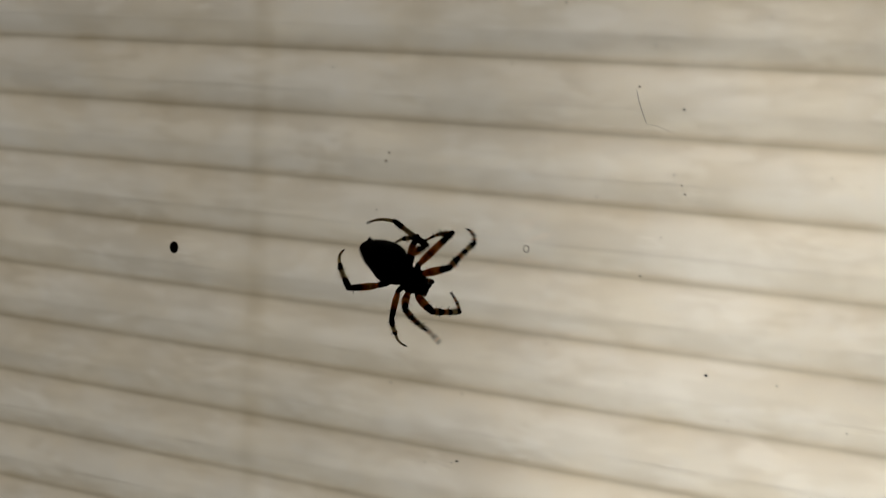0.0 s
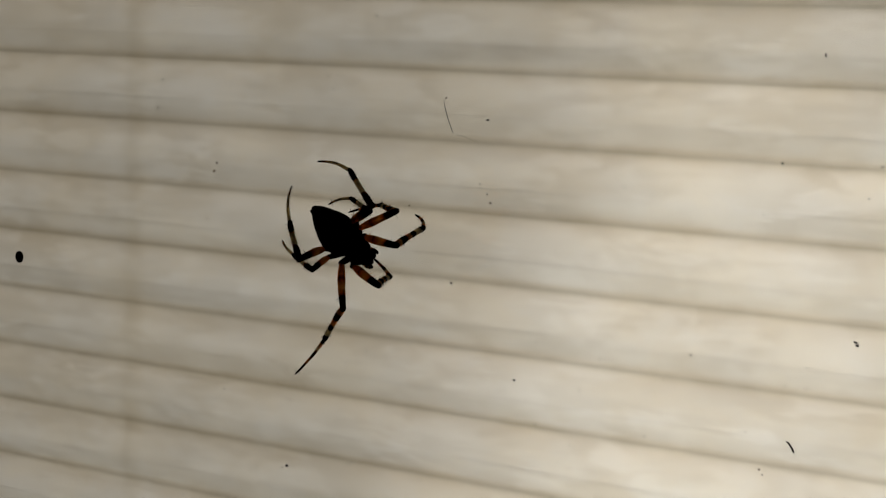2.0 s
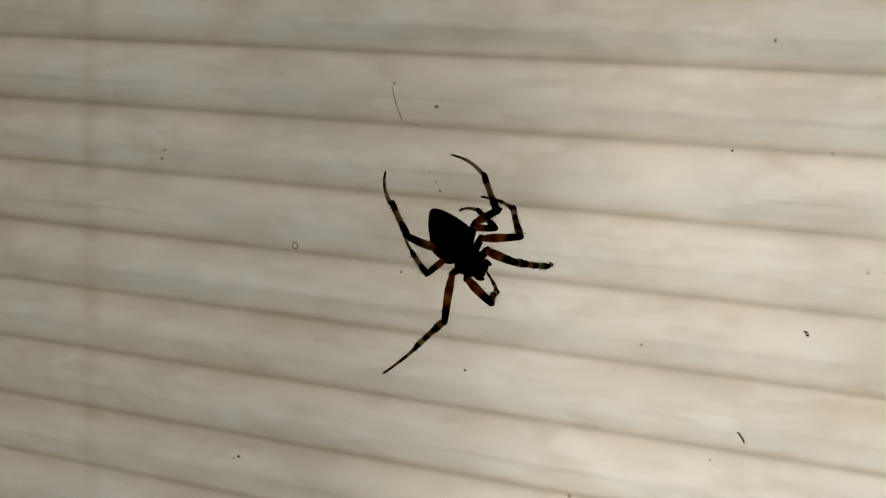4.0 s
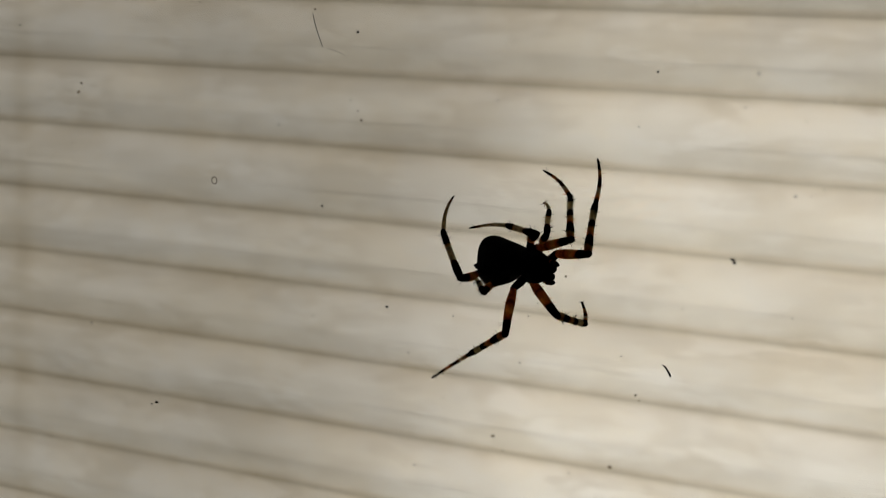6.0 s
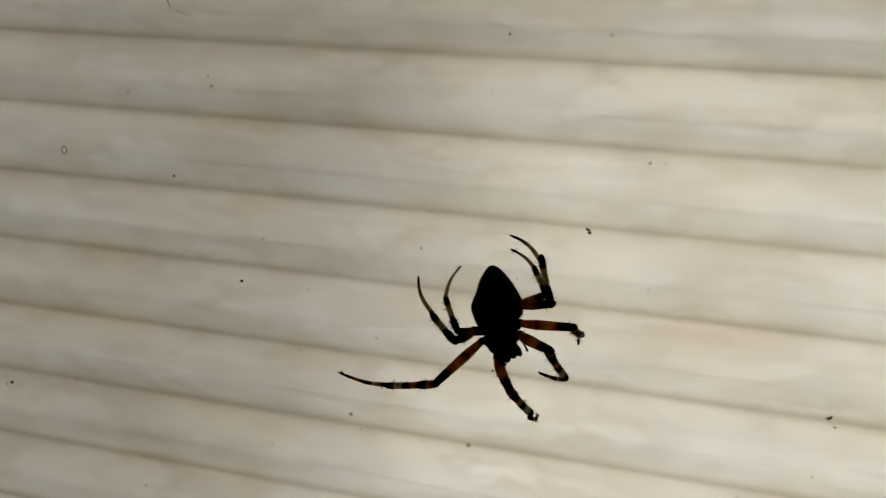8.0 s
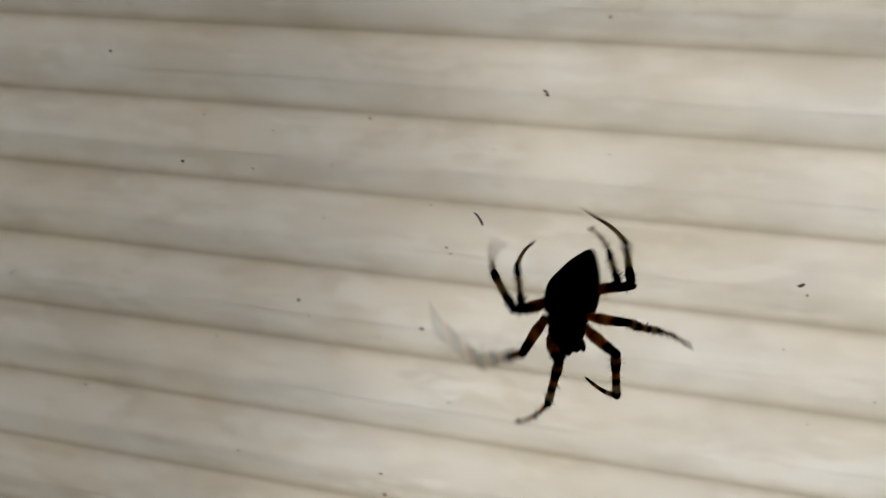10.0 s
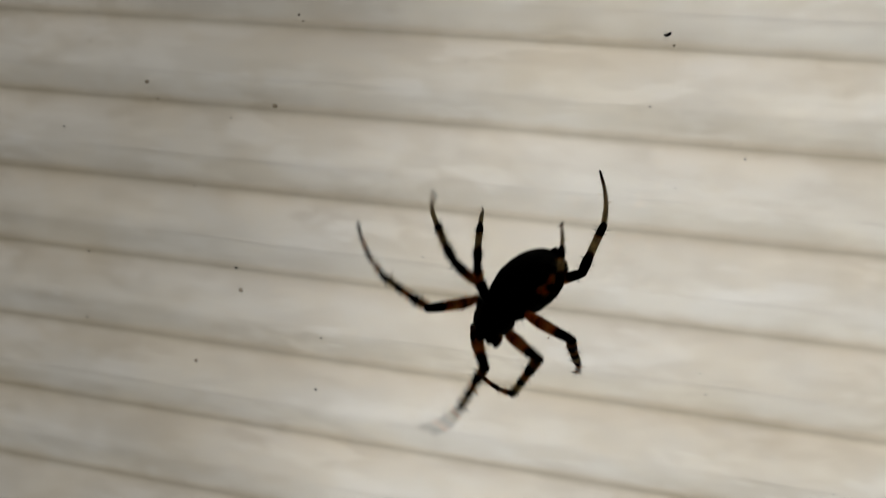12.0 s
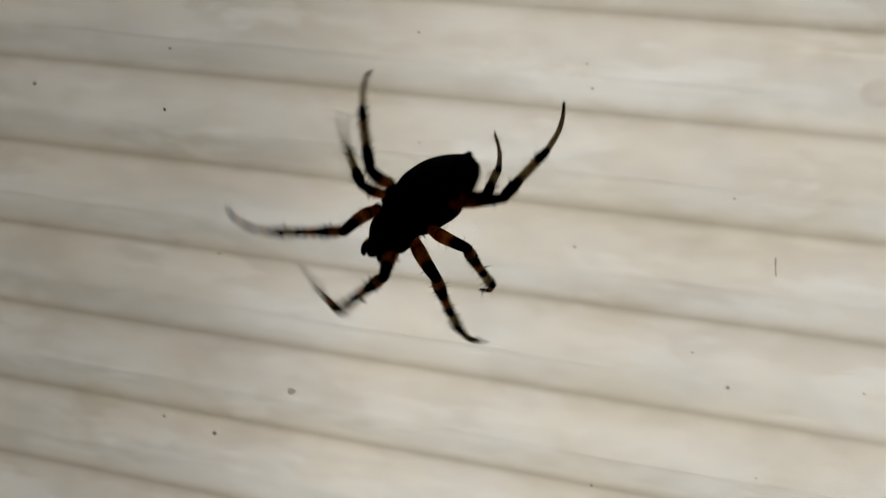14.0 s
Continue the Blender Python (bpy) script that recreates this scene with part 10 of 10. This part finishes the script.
        (14, pose(-0.00782, 0.00700, 0.00646, 113.4, 8.0, -148.4)),
    ])
    walk(legs["R4"]["coxa"], [
        (0, pose(0.00045, 0.00140, -0.00003, -14.6, 1.1, 103.2)), (0.3, pose(0.00070, 0.00118, 0.00007, -24.9, -3.3, 92.3)),
        (0.5, pose(0.00161, 0.00035, 0.00013, -2.8, -8.3, 22.0)), (0.667, pose(0.00130, -0.00026, 0.00007, 2.0, -1.6, 64.1)),
        (0.8, pose(0.00100, -0.00087, 0.00000, 10.1, 0.2, 106.5)), (1, pose(0.00112, 0.00027, -0.00016, 10.9, 18.9, 36.0)),
        (1.3, pose(0.00067, 0.00063, -0.00000, 1.1, 0.1, 96.5)), (1.5, pose(0.00130, 0.00247, -0.00023, 14.3, 5.2, 77.3)),
        (1.8, pose(0.00023, 0.00116, 0.00017, 25.8, -7.5, 113.8)), (2, pose(0.00010, 0.00115, 0.00017, 18.4, -7.3, 119.2)),
        (2.2, pose(0.00009, 0.00185, 0.00014, 19.6, -4.2, 109.3)), (4.3, pose(0.00046, 0.00315, -0.00002, 16.6, 0.4, 95.1)),
        (4.5, pose(0.00003, 0.00220, 0.00012, 15.0, -2.9, 108.1)), (4.8, pose(0.00043, 0.00124, 0.00004, 17.1, -1.6, 104.2)),
        (5, pose(-0.00027, 0.00167, 0.00041, 24.5, -11.7, 121.1)), (5.3, pose(0.00078, 0.00107, -0.00002, 5.6, 1.1, 88.1)),
        (5.5, pose(0.00069, 0.00008, 0.00001, 16.3, -6.8, 123.4)), (5.8, pose(0.00077, 0.00078, -0.00008, 26.2, 6.0, 88.0)),
        (6, pose(0.00064, 0.00060, -0.00001, 29.7, 0.5, 99.8)), (6.3, pose(0.00053, 0.00057, 0.00004, 18.9, -3.6, 111.0)),
        (6.5, pose(0.00061, 0.00057, 0.00002, 31.3, -1.8, 103.7)), (6.8, pose(0.00004, 0.00192, 0.00019, 22.6, -5.3, 110.1)),
        (7, pose(0.00009, 0.00173, 0.00020, 25.3, -6.2, 110.7)), (7.3, pose(0.00066, 0.00200, -0.00004, 10.7, 1.1, 92.3)),
        (7.5, pose(-0.00054, 0.00333, 0.00075, 37.0, -11.9, 111.1)), (7.7, pose(0.00039, 0.00163, 0.00008, 35.8, -2.7, 102.1)),
        (9.8, pose(-0.00069, 0.00219, 0.00087, 31.2, -18.3, 123.3)), (10, pose(-0.00015, 0.00299, 0.00066, 48.2, -11.9, 106.7)),
        (10.3, pose(-0.00000, 0.00168, 0.00045, 39.0, -13.8, 113.9)), (10.5, pose(0.00024, 0.00186, 0.00026, 46.2, -7.7, 105.1)),
        (10.8, pose(-0.00027, 0.00237, 0.00063, 38.3, -13.7, 113.2)), (11, pose(-0.00001, 0.00277, 0.00042, 44.1, -8.4, 105.2)),
        (11.3, pose(-0.00066, 0.00124, 0.00152, 32.8, -39.0, 138.5)), (11.5, pose(-0.00072, 0.00215, 0.00112, 35.9, -23.4, 124.2)),
        (11.8, pose(-0.00033, 0.00236, 0.00068, 38.1, -14.8, 114.5)), (12, pose(-0.00080, 0.00306, 0.00255, 55.0, -36.7, 116.8)),
        (12.3, pose(0.00019, 0.00147, 0.00024, 34.1, -8.5, 110.6)), (12.5, pose(0.00041, 0.00214, 0.00007, 56.3, -2.0, 99.0)),
        (12.8, pose(0.00005, 0.00186, 0.00058, 50.2, -16.2, 110.4)), (13, pose(0.00037, 0.00299, 0.00006, 68.7, -1.1, 97.1)),
        (13.3, pose(-0.00004, 0.00241, 0.00062, 49.9, -13.8, 108.1)), (13.5, pose(0.00021, 0.00246, 0.00020, 40.8, -4.4, 102.3)),
        (13.8, pose(0.00019, 0.00230, 0.00024, 42.5, -5.8, 103.6)), (14, pose(-0.00091, 0.00206, 0.00160, 37.4, -31.1, 128.8)),
    ])
    walk(legs["R4"]["femur"], [
        (0, pose(-0.00033, 0.00471, -0.00009, -19.2, -48.1, 71.9)), (0.3, pose(0.00056, 0.00458, 0.00026, -42.0, -63.4, 81.7)),
        (0.5, pose(0.00473, 0.00161, 0.00062, -12.0, -71.0, 42.4)), (0.8, pose(0.00004, 0.00239, -0.00001, 14.5, -49.1, 52.9)),
        (0.9, pose(0.00188, 0.00227, -0.00063, -5.6, -51.0, 19.3)), (1, pose(0.00372, 0.00216, -0.00126, -22.7, -59.9, -15.8)),
        (1.133, pose(0.00200, 0.00309, -0.00063, -10.9, -57.1, 16.2)), (1.3, pose(0.00029, 0.00401, -0.00001, 1.6, -58.0, 47.7)),
        (1.5, pose(0.00205, 0.00578, -0.00054, 4.1, -35.5, 10.6)), (1.8, pose(-0.00113, 0.00424, 0.00061, 22.4, -12.9, 42.6)),
        (2, pose(-0.00154, 0.00410, 0.00060, 17.3, -11.3, 48.2)), (2.2, pose(-0.00103, 0.00505, 0.00039, 18.6, -20.2, 49.0)),
        (4.3, pose(0.00016, 0.00654, -0.00005, 14.5, -22.8, 46.4)), (4.5, pose(-0.00103, 0.00542, 0.00029, 14.2, -10.8, 58.5)),
        (4.8, pose(-0.00040, 0.00454, 0.00013, 18.7, -27.8, 59.8)), (5, pose(-0.00199, 0.00452, 0.00110, 29.0, -17.8, 60.8)),
        (5.3, pose(0.00089, 0.00446, -0.00009, 5.7, -41.4, 46.3)), (5.5, pose(-0.00117, 0.00290, 0.00042, 22.7, -29.7, 81.8)),
        (5.8, pose(0.00089, 0.00416, -0.00043, 21.4, -28.8, 32.8)), (6, pose(0.00006, 0.00395, -0.00004, 26.5, -38.3, 23.1)),
        (6.3, pose(-0.00069, 0.00374, 0.00025, 26.4, -39.1, 67.5)), (6.5, pose(-0.00020, 0.00387, 0.00012, 23.3, -10.4, 37.8)),
        (6.8, pose(-0.00112, 0.00510, 0.00050, 27.5, -29.0, 66.3)), (7, pose(-0.00110, 0.00490, 0.00057, 30.1, -25.6, 67.6)),
        (7.3, pose(0.00053, 0.00540, -0.00010, 13.5, -38.4, 70.8)), (7.5, pose(-0.00173, 0.00643, 0.00145, 41.0, -18.4, 56.0)),
        (7.7, pose(-0.00032, 0.00495, 0.00024, 34.8, -16.5, 50.5)), (9.8, pose(-0.00246, 0.00489, 0.00193, 57.1, -46.6, 67.9)),
        (10, pose(-0.00111, 0.00618, 0.00136, 55.1, -21.0, 48.5)), (10.3, pose(-0.00134, 0.00470, 0.00126, 41.3, -15.2, 105.8)),
        (10.5, pose(-0.00064, 0.00511, 0.00071, 40.4, -9.3, 40.4)), (10.8, pose(-0.00158, 0.00540, 0.00143, 51.6, -31.2, 63.4)),
        (11, pose(-0.00089, 0.00601, 0.00092, 55.5, -29.7, 60.7)), (11.3, pose(-0.00264, 0.00299, 0.00366, 93.4, -58.3, 59.7)),
        (11.5, pose(-0.00247, 0.00473, 0.00248, 75.8, -60.4, 73.1)), (11.8, pose(-0.00169, 0.00536, 0.00155, 78.5, -61.4, 67.6)),
        (12, pose(-0.00203, 0.00549, 0.00459, 95.6, -43.2, 54.1)), (12.3, pose(-0.00100, 0.00462, 0.00074, 42.0, -27.2, 72.9)),
        (12.5, pose(-0.00012, 0.00550, 0.00019, 41.6, -6.4, 29.4)), (12.8, pose(-0.00109, 0.00492, 0.00153, 66.0, -27.2, 50.9)),
        (13, pose(-0.00005, 0.00636, 0.00012, 70.5, -10.7, 43.3)), (13.3, pose(-0.00107, 0.00554, 0.00143, 88.6, -46.0, 45.6)),
        (13.5, pose(-0.00051, 0.00577, 0.00046, 67.0, -47.2, 56.3)), (13.8, pose(-0.00061, 0.00559, 0.00058, 80.0, -55.9, 58.3)),
        (14, pose(-0.00273, 0.00433, 0.00335, 62.0, -46.4, 87.6)),
    ])
    walk(legs["R4"]["tibia"], [
        (0, pose(0.00134, 0.00984, 0.00592, 0.8, 24.4, -176.9)), (0.3, pose(0.00109, 0.00816, 0.00748, -23.9, 30.5, 113.8)),
        (0.5, pose(0.00667, 0.00338, 0.00826, -7.4, 28.8, 116.3)), (0.8, pose(0.00322, 0.00660, 0.00610, 9.1, 3.0, 120.5)),
        (1, pose(0.00762, 0.00106, 0.00572, 15.3, 21.8, 137.6)), (1.3, pose(0.00316, 0.00718, 0.00684, 0.5, 2.7, 155.0)),
        (1.5, pose(0.00851, 0.00698, 0.00415, 12.8, 17.7, 128.4)), (1.8, pose(0.00466, 0.00957, 0.00241, 11.7, -4.1, 156.7)),
        (2, pose(0.00373, 0.01000, 0.00218, 9.6, -6.7, 153.1)), (2.2, pose(0.00395, 0.01077, 0.00318, 7.4, 1.8, 160.3)), (4.3, pose(0.00529, 0.01193, 0.00308, 8.1, 18.1, 155.8)),
        (4.5, pose(0.00312, 0.01218, 0.00180, 6.1, 16.5, 160.5)), (4.8, pose(0.00319, 0.01071, 0.00390, 0.1, 5.0, 179.7)), (5, pose(0.00176, 0.01124, 0.00356, 4.6, -0.7, 171.5)),
        (5.3, pose(0.00508, 0.00884, 0.00525, 1.9, 31.0, 163.9)), (5.5, pose(-0.00017, 0.00984, 0.00441, 15.0, 5.7, 133.3)),
        (5.8, pose(0.00683, 0.00799, 0.00346, 12.7, 15.0, 157.0)), (6, pose(0.00589, 0.00644, 0.00497, -4.1, 11.0, -173.8)),
        (6.3, pose(0.00171, 0.00952, 0.00535, 9.3, 2.1, 153.9)), (6.5, pose(0.00608, 0.00874, 0.00158, 26.7, 17.3, 139.3)),
        (6.8, pose(0.00171, 0.01157, 0.00441, 4.9, 7.3, 169.6)), (7, pose(0.00168, 0.01163, 0.00405, 4.1, 5.6, 172.5)), (7.3, pose(0.00261, 0.01137, 0.00492, -0.8, 24.9, -176.7)),
        (7.5, pose(0.00255, 0.01279, 0.00400, 7.0, 0.1, 171.6)), (7.7, pose(0.00461, 0.01092, 0.00253, 6.2, 2.4, 171.8)),
        (9.8, pose(-0.00037, 0.01002, 0.00780, -0.3, 2.5, -179.7)), (9.9667, pose(0.00388, 0.01182, 0.00425, -6.4, -24.5, -172.6)),
        (10, pose(0.00388, 0.01182, 0.00425, 2.3, 2.9, 178.2)), (10.033, pose(0.00388, 0.01182, 0.00425, 31.0, 20.6, 165.3)),
        (10.3, pose(-0.00346, 0.01220, 0.00337, 6.4, 3.3, 173.5)), (10.5, pose(0.00543, 0.01028, 0.00202, 19.6, -6.3, 159.3)),
        (10.8, pose(0.00152, 0.01157, 0.00562, -9.7, -7.4, -168.0)), (11, pose(0.00254, 0.01213, 0.00491, -2.9, 18.5, -178.3)),
        (11.3, pose(-0.00049, 0.00666, 0.01053, -22.3, 1.3, -163.3)), (11.5, pose(-0.00132, 0.00855, 0.00949, -22.2, 7.1, -159.0)),
        (11.8, pose(-0.00022, 0.00893, 0.00864, -9.6, 5.1, -170.3)), (12, pose(0.00142, 0.01025, 0.01012, 3.9, -12.1, 177.5)),
        (12.3, pose(0.00112, 0.01148, 0.00444, 15.4, 16.3, 163.7)), (12.5, pose(0.00686, 0.00944, 0.00109, 20.8, -5.9, 163.5)),
        (12.8, pose(0.00344, 0.01049, 0.00522, 1.4, -13.3, 178.7)), (12.967, pose(0.00573, 0.01180, 0.00163, 39.8, 7.1, 167.4)),
        (13, pose(0.00573, 0.01180, 0.00163, 54.2, 9.3, 161.6)), (13.033, pose(0.00573, 0.01180, 0.00163, 63.9, 11.0, 155.4)),
        (13.3, pose(0.00285, 0.00955, 0.00724, 5.6, -0.7, 175.7)), (13.5, pose(0.00253, 0.01034, 0.00638, 4.1, 7.3, 176.0)),
        (13.8, pose(0.00177, 0.00944, 0.00726, 3.4, 2.7, 176.6)), (14, pose(-0.00250, 0.00990, 0.00920, 7.3, -0.4, 174.0)),
    ])
    walk(legs["R4"]["metatarsus"], [
        (0, pose(-0.00644, 0.00942, 0.00238, 86.2, 33.9, -135.5)), (0.133, pose(-0.00416, 0.01216, 0.00276, 73.9, 41.9, 178.4)),
        (0.3, pose(-0.00188, 0.01490, 0.00313, 57.5, 40.0, 129.2)), (0.4, pose(0.00074, 0.01250, 0.00363, 125.8, 17.6, 132.2)),
        (0.5, pose(0.00335, 0.01010, 0.00413, -171.5, 5.8, 112.4)), (0.8, pose(-0.00111, 0.01396, 0.00565, -96.1, 2.8, 119.3)),
        (0.9, pose(0.00032, 0.01019, 0.00410, -141.3, 0.7, 130.2)), (1, pose(0.00175, 0.00641, 0.00255, 173.7, 7.0, 139.3)),
        (1.133, pose(-0.00142, 0.00860, 0.00449, 117.2, 0.7, 151.5)), (1.3, pose(-0.00458, 0.01078, 0.00643, 60.8, 7.4, 163.4)),
        (1.5, pose(0.00344, 0.01336, 0.00155, 78.3, 22.2, 146.6)), (1.8, pose(-0.00317, 0.01295, 0.00302, 105.3, -12.4, -177.0)),
        (2, pose(-0.00385, 0.01384, 0.00318, 86.3, -5.7, -168.7)), (2.2, pose(-0.00410, 0.01365, 0.00291, 104.1, -7.3, -166.5)),
        (4.3, pose(-0.00213, 0.01526, 0.00043, 113.4, 7.7, -175.8)), (4.5, pose(-0.00461, 0.01492, -0.00063, 118.0, 1.7, -169.1)),
        (4.8, pose(-0.00534, 0.01076, 0.00315, 93.5, 3.5, -135.2)), (5, pose(-0.00670, 0.01250, 0.00367, 103.1, -9.7, -155.2)),
        (5.3, pose(-0.00196, 0.01087, 0.00084, 131.7, 18.6, -178.9)), (5.5, pose(-0.00601, 0.01603, 0.00357, 74.0, 7.9, 141.2)),
        (5.667, pose(-0.00339, 0.01363, 0.00241, 127.6, 9.2, 150.3)), (5.8, pose(-0.00077, 0.01123, 0.00125, -179.4, 2.7, 156.8)),
        (6, pose(-0.00246, 0.00553, 0.00333, 143.5, -5.8, -161.3)), (6.133, pose(-0.00421, 0.00941, 0.00418, 105.7, 6.7, -175.3)),
        (6.3, pose(-0.00597, 0.01328, 0.00503, 65.7, 7.6, 165.8)), (6.5, pose(-0.00011, 0.01407, -0.00097, 91.3, 18.9, 168.2)),
        (6.8, pose(-0.00663, 0.01311, 0.00333, 82.4, 15.2, -151.9)), (7, pose(-0.00676, 0.01274, 0.00321, 91.4, 6.0, -149.4)),
        (7.3, pose(-0.00513, 0.01092, 0.00131, 103.1, 22.3, -129.7)), (7.5, pose(-0.00591, 0.01404, 0.00398, 116.8, -18.6, -155.9)),
        (7.7, pose(-0.00385, 0.01213, 0.00218, 93.2, 0.9, -160.5)), (9.8, pose(-0.00892, 0.00998, 0.00742, 77.6, 11.1, -146.8)),
        (9.9667, pose(-0.00383, 0.01082, 0.00781, 98.7, -35.1, -136.5)), (10, pose(-0.00465, 0.01209, 0.00381, 111.0, -10.3, -150.0)),
        (10.033, pose(-0.00386, 0.01385, 0.00124, 117.0, 5.6, -159.3)), (10.167, pose(-0.00790, 0.01351, 0.00206, 155.8, -12.8, -171.8)),
        (10.3, pose(-0.01194, 0.01316, 0.00288, -160.1, -18.3, 165.9)), (10.4, pose(-0.00723, 0.01322, 0.00292, 137.9, -14.3, 177.4)),
        (10.5, pose(-0.00252, 0.01328, 0.00296, 78.8, -2.7, 179.4)), (10.8, pose(-0.00678, 0.00982, 0.00673, 80.5, -4.8, -149.9)),
        (11, pose(-0.00557, 0.01189, 0.00220, 125.7, 4.4, -156.9)), (11.3, pose(-0.00869, 0.00420, 0.01034, 69.0, 17.3, -127.9)),
        (11.5, pose(-0.00924, 0.00550, 0.00844, 72.1, 20.4, -125.9)), (11.8, pose(-0.00862, 0.00750, 0.00787, 74.0, 20.7, -130.0)),
        (12, pose(-0.00694, 0.01062, 0.01191, 109.7, -21.7, -159.5)), (12.3, pose(-0.00676, 0.01378, 0.00204, 129.2, 12.1, 169.1)),
        (12.5, pose(-0.00129, 0.01185, 0.00196, 97.4, -9.1, -175.8)), (12.8, pose(-0.00488, 0.01068, 0.00719, 78.2, -10.2, -162.5)),
        (12.967, pose(-0.00256, 0.01365, 0.00058, 113.0, -10.0, -154.9)), (13, pose(-0.00228, 0.01446, 0.00025, 114.0, -4.6, -167.1)),
        (13.033, pose(-0.00190, 0.01530, -0.00000, 116.2, -1.0, -179.4)), (13.3, pose(-0.00568, 0.01019, 0.00734, 75.6, 9.5, -149.3)),
        (13.5, pose(-0.00593, 0.01093, 0.00530, 79.1, 17.9, -145.6)), (13.8, pose(-0.00675, 0.00995, 0.00686, 76.8, 15.1, -142.8)),
        (14, pose(-0.01100, 0.01079, 0.00925, 76.4, 3.9, -168.6)),
    ])


motions()
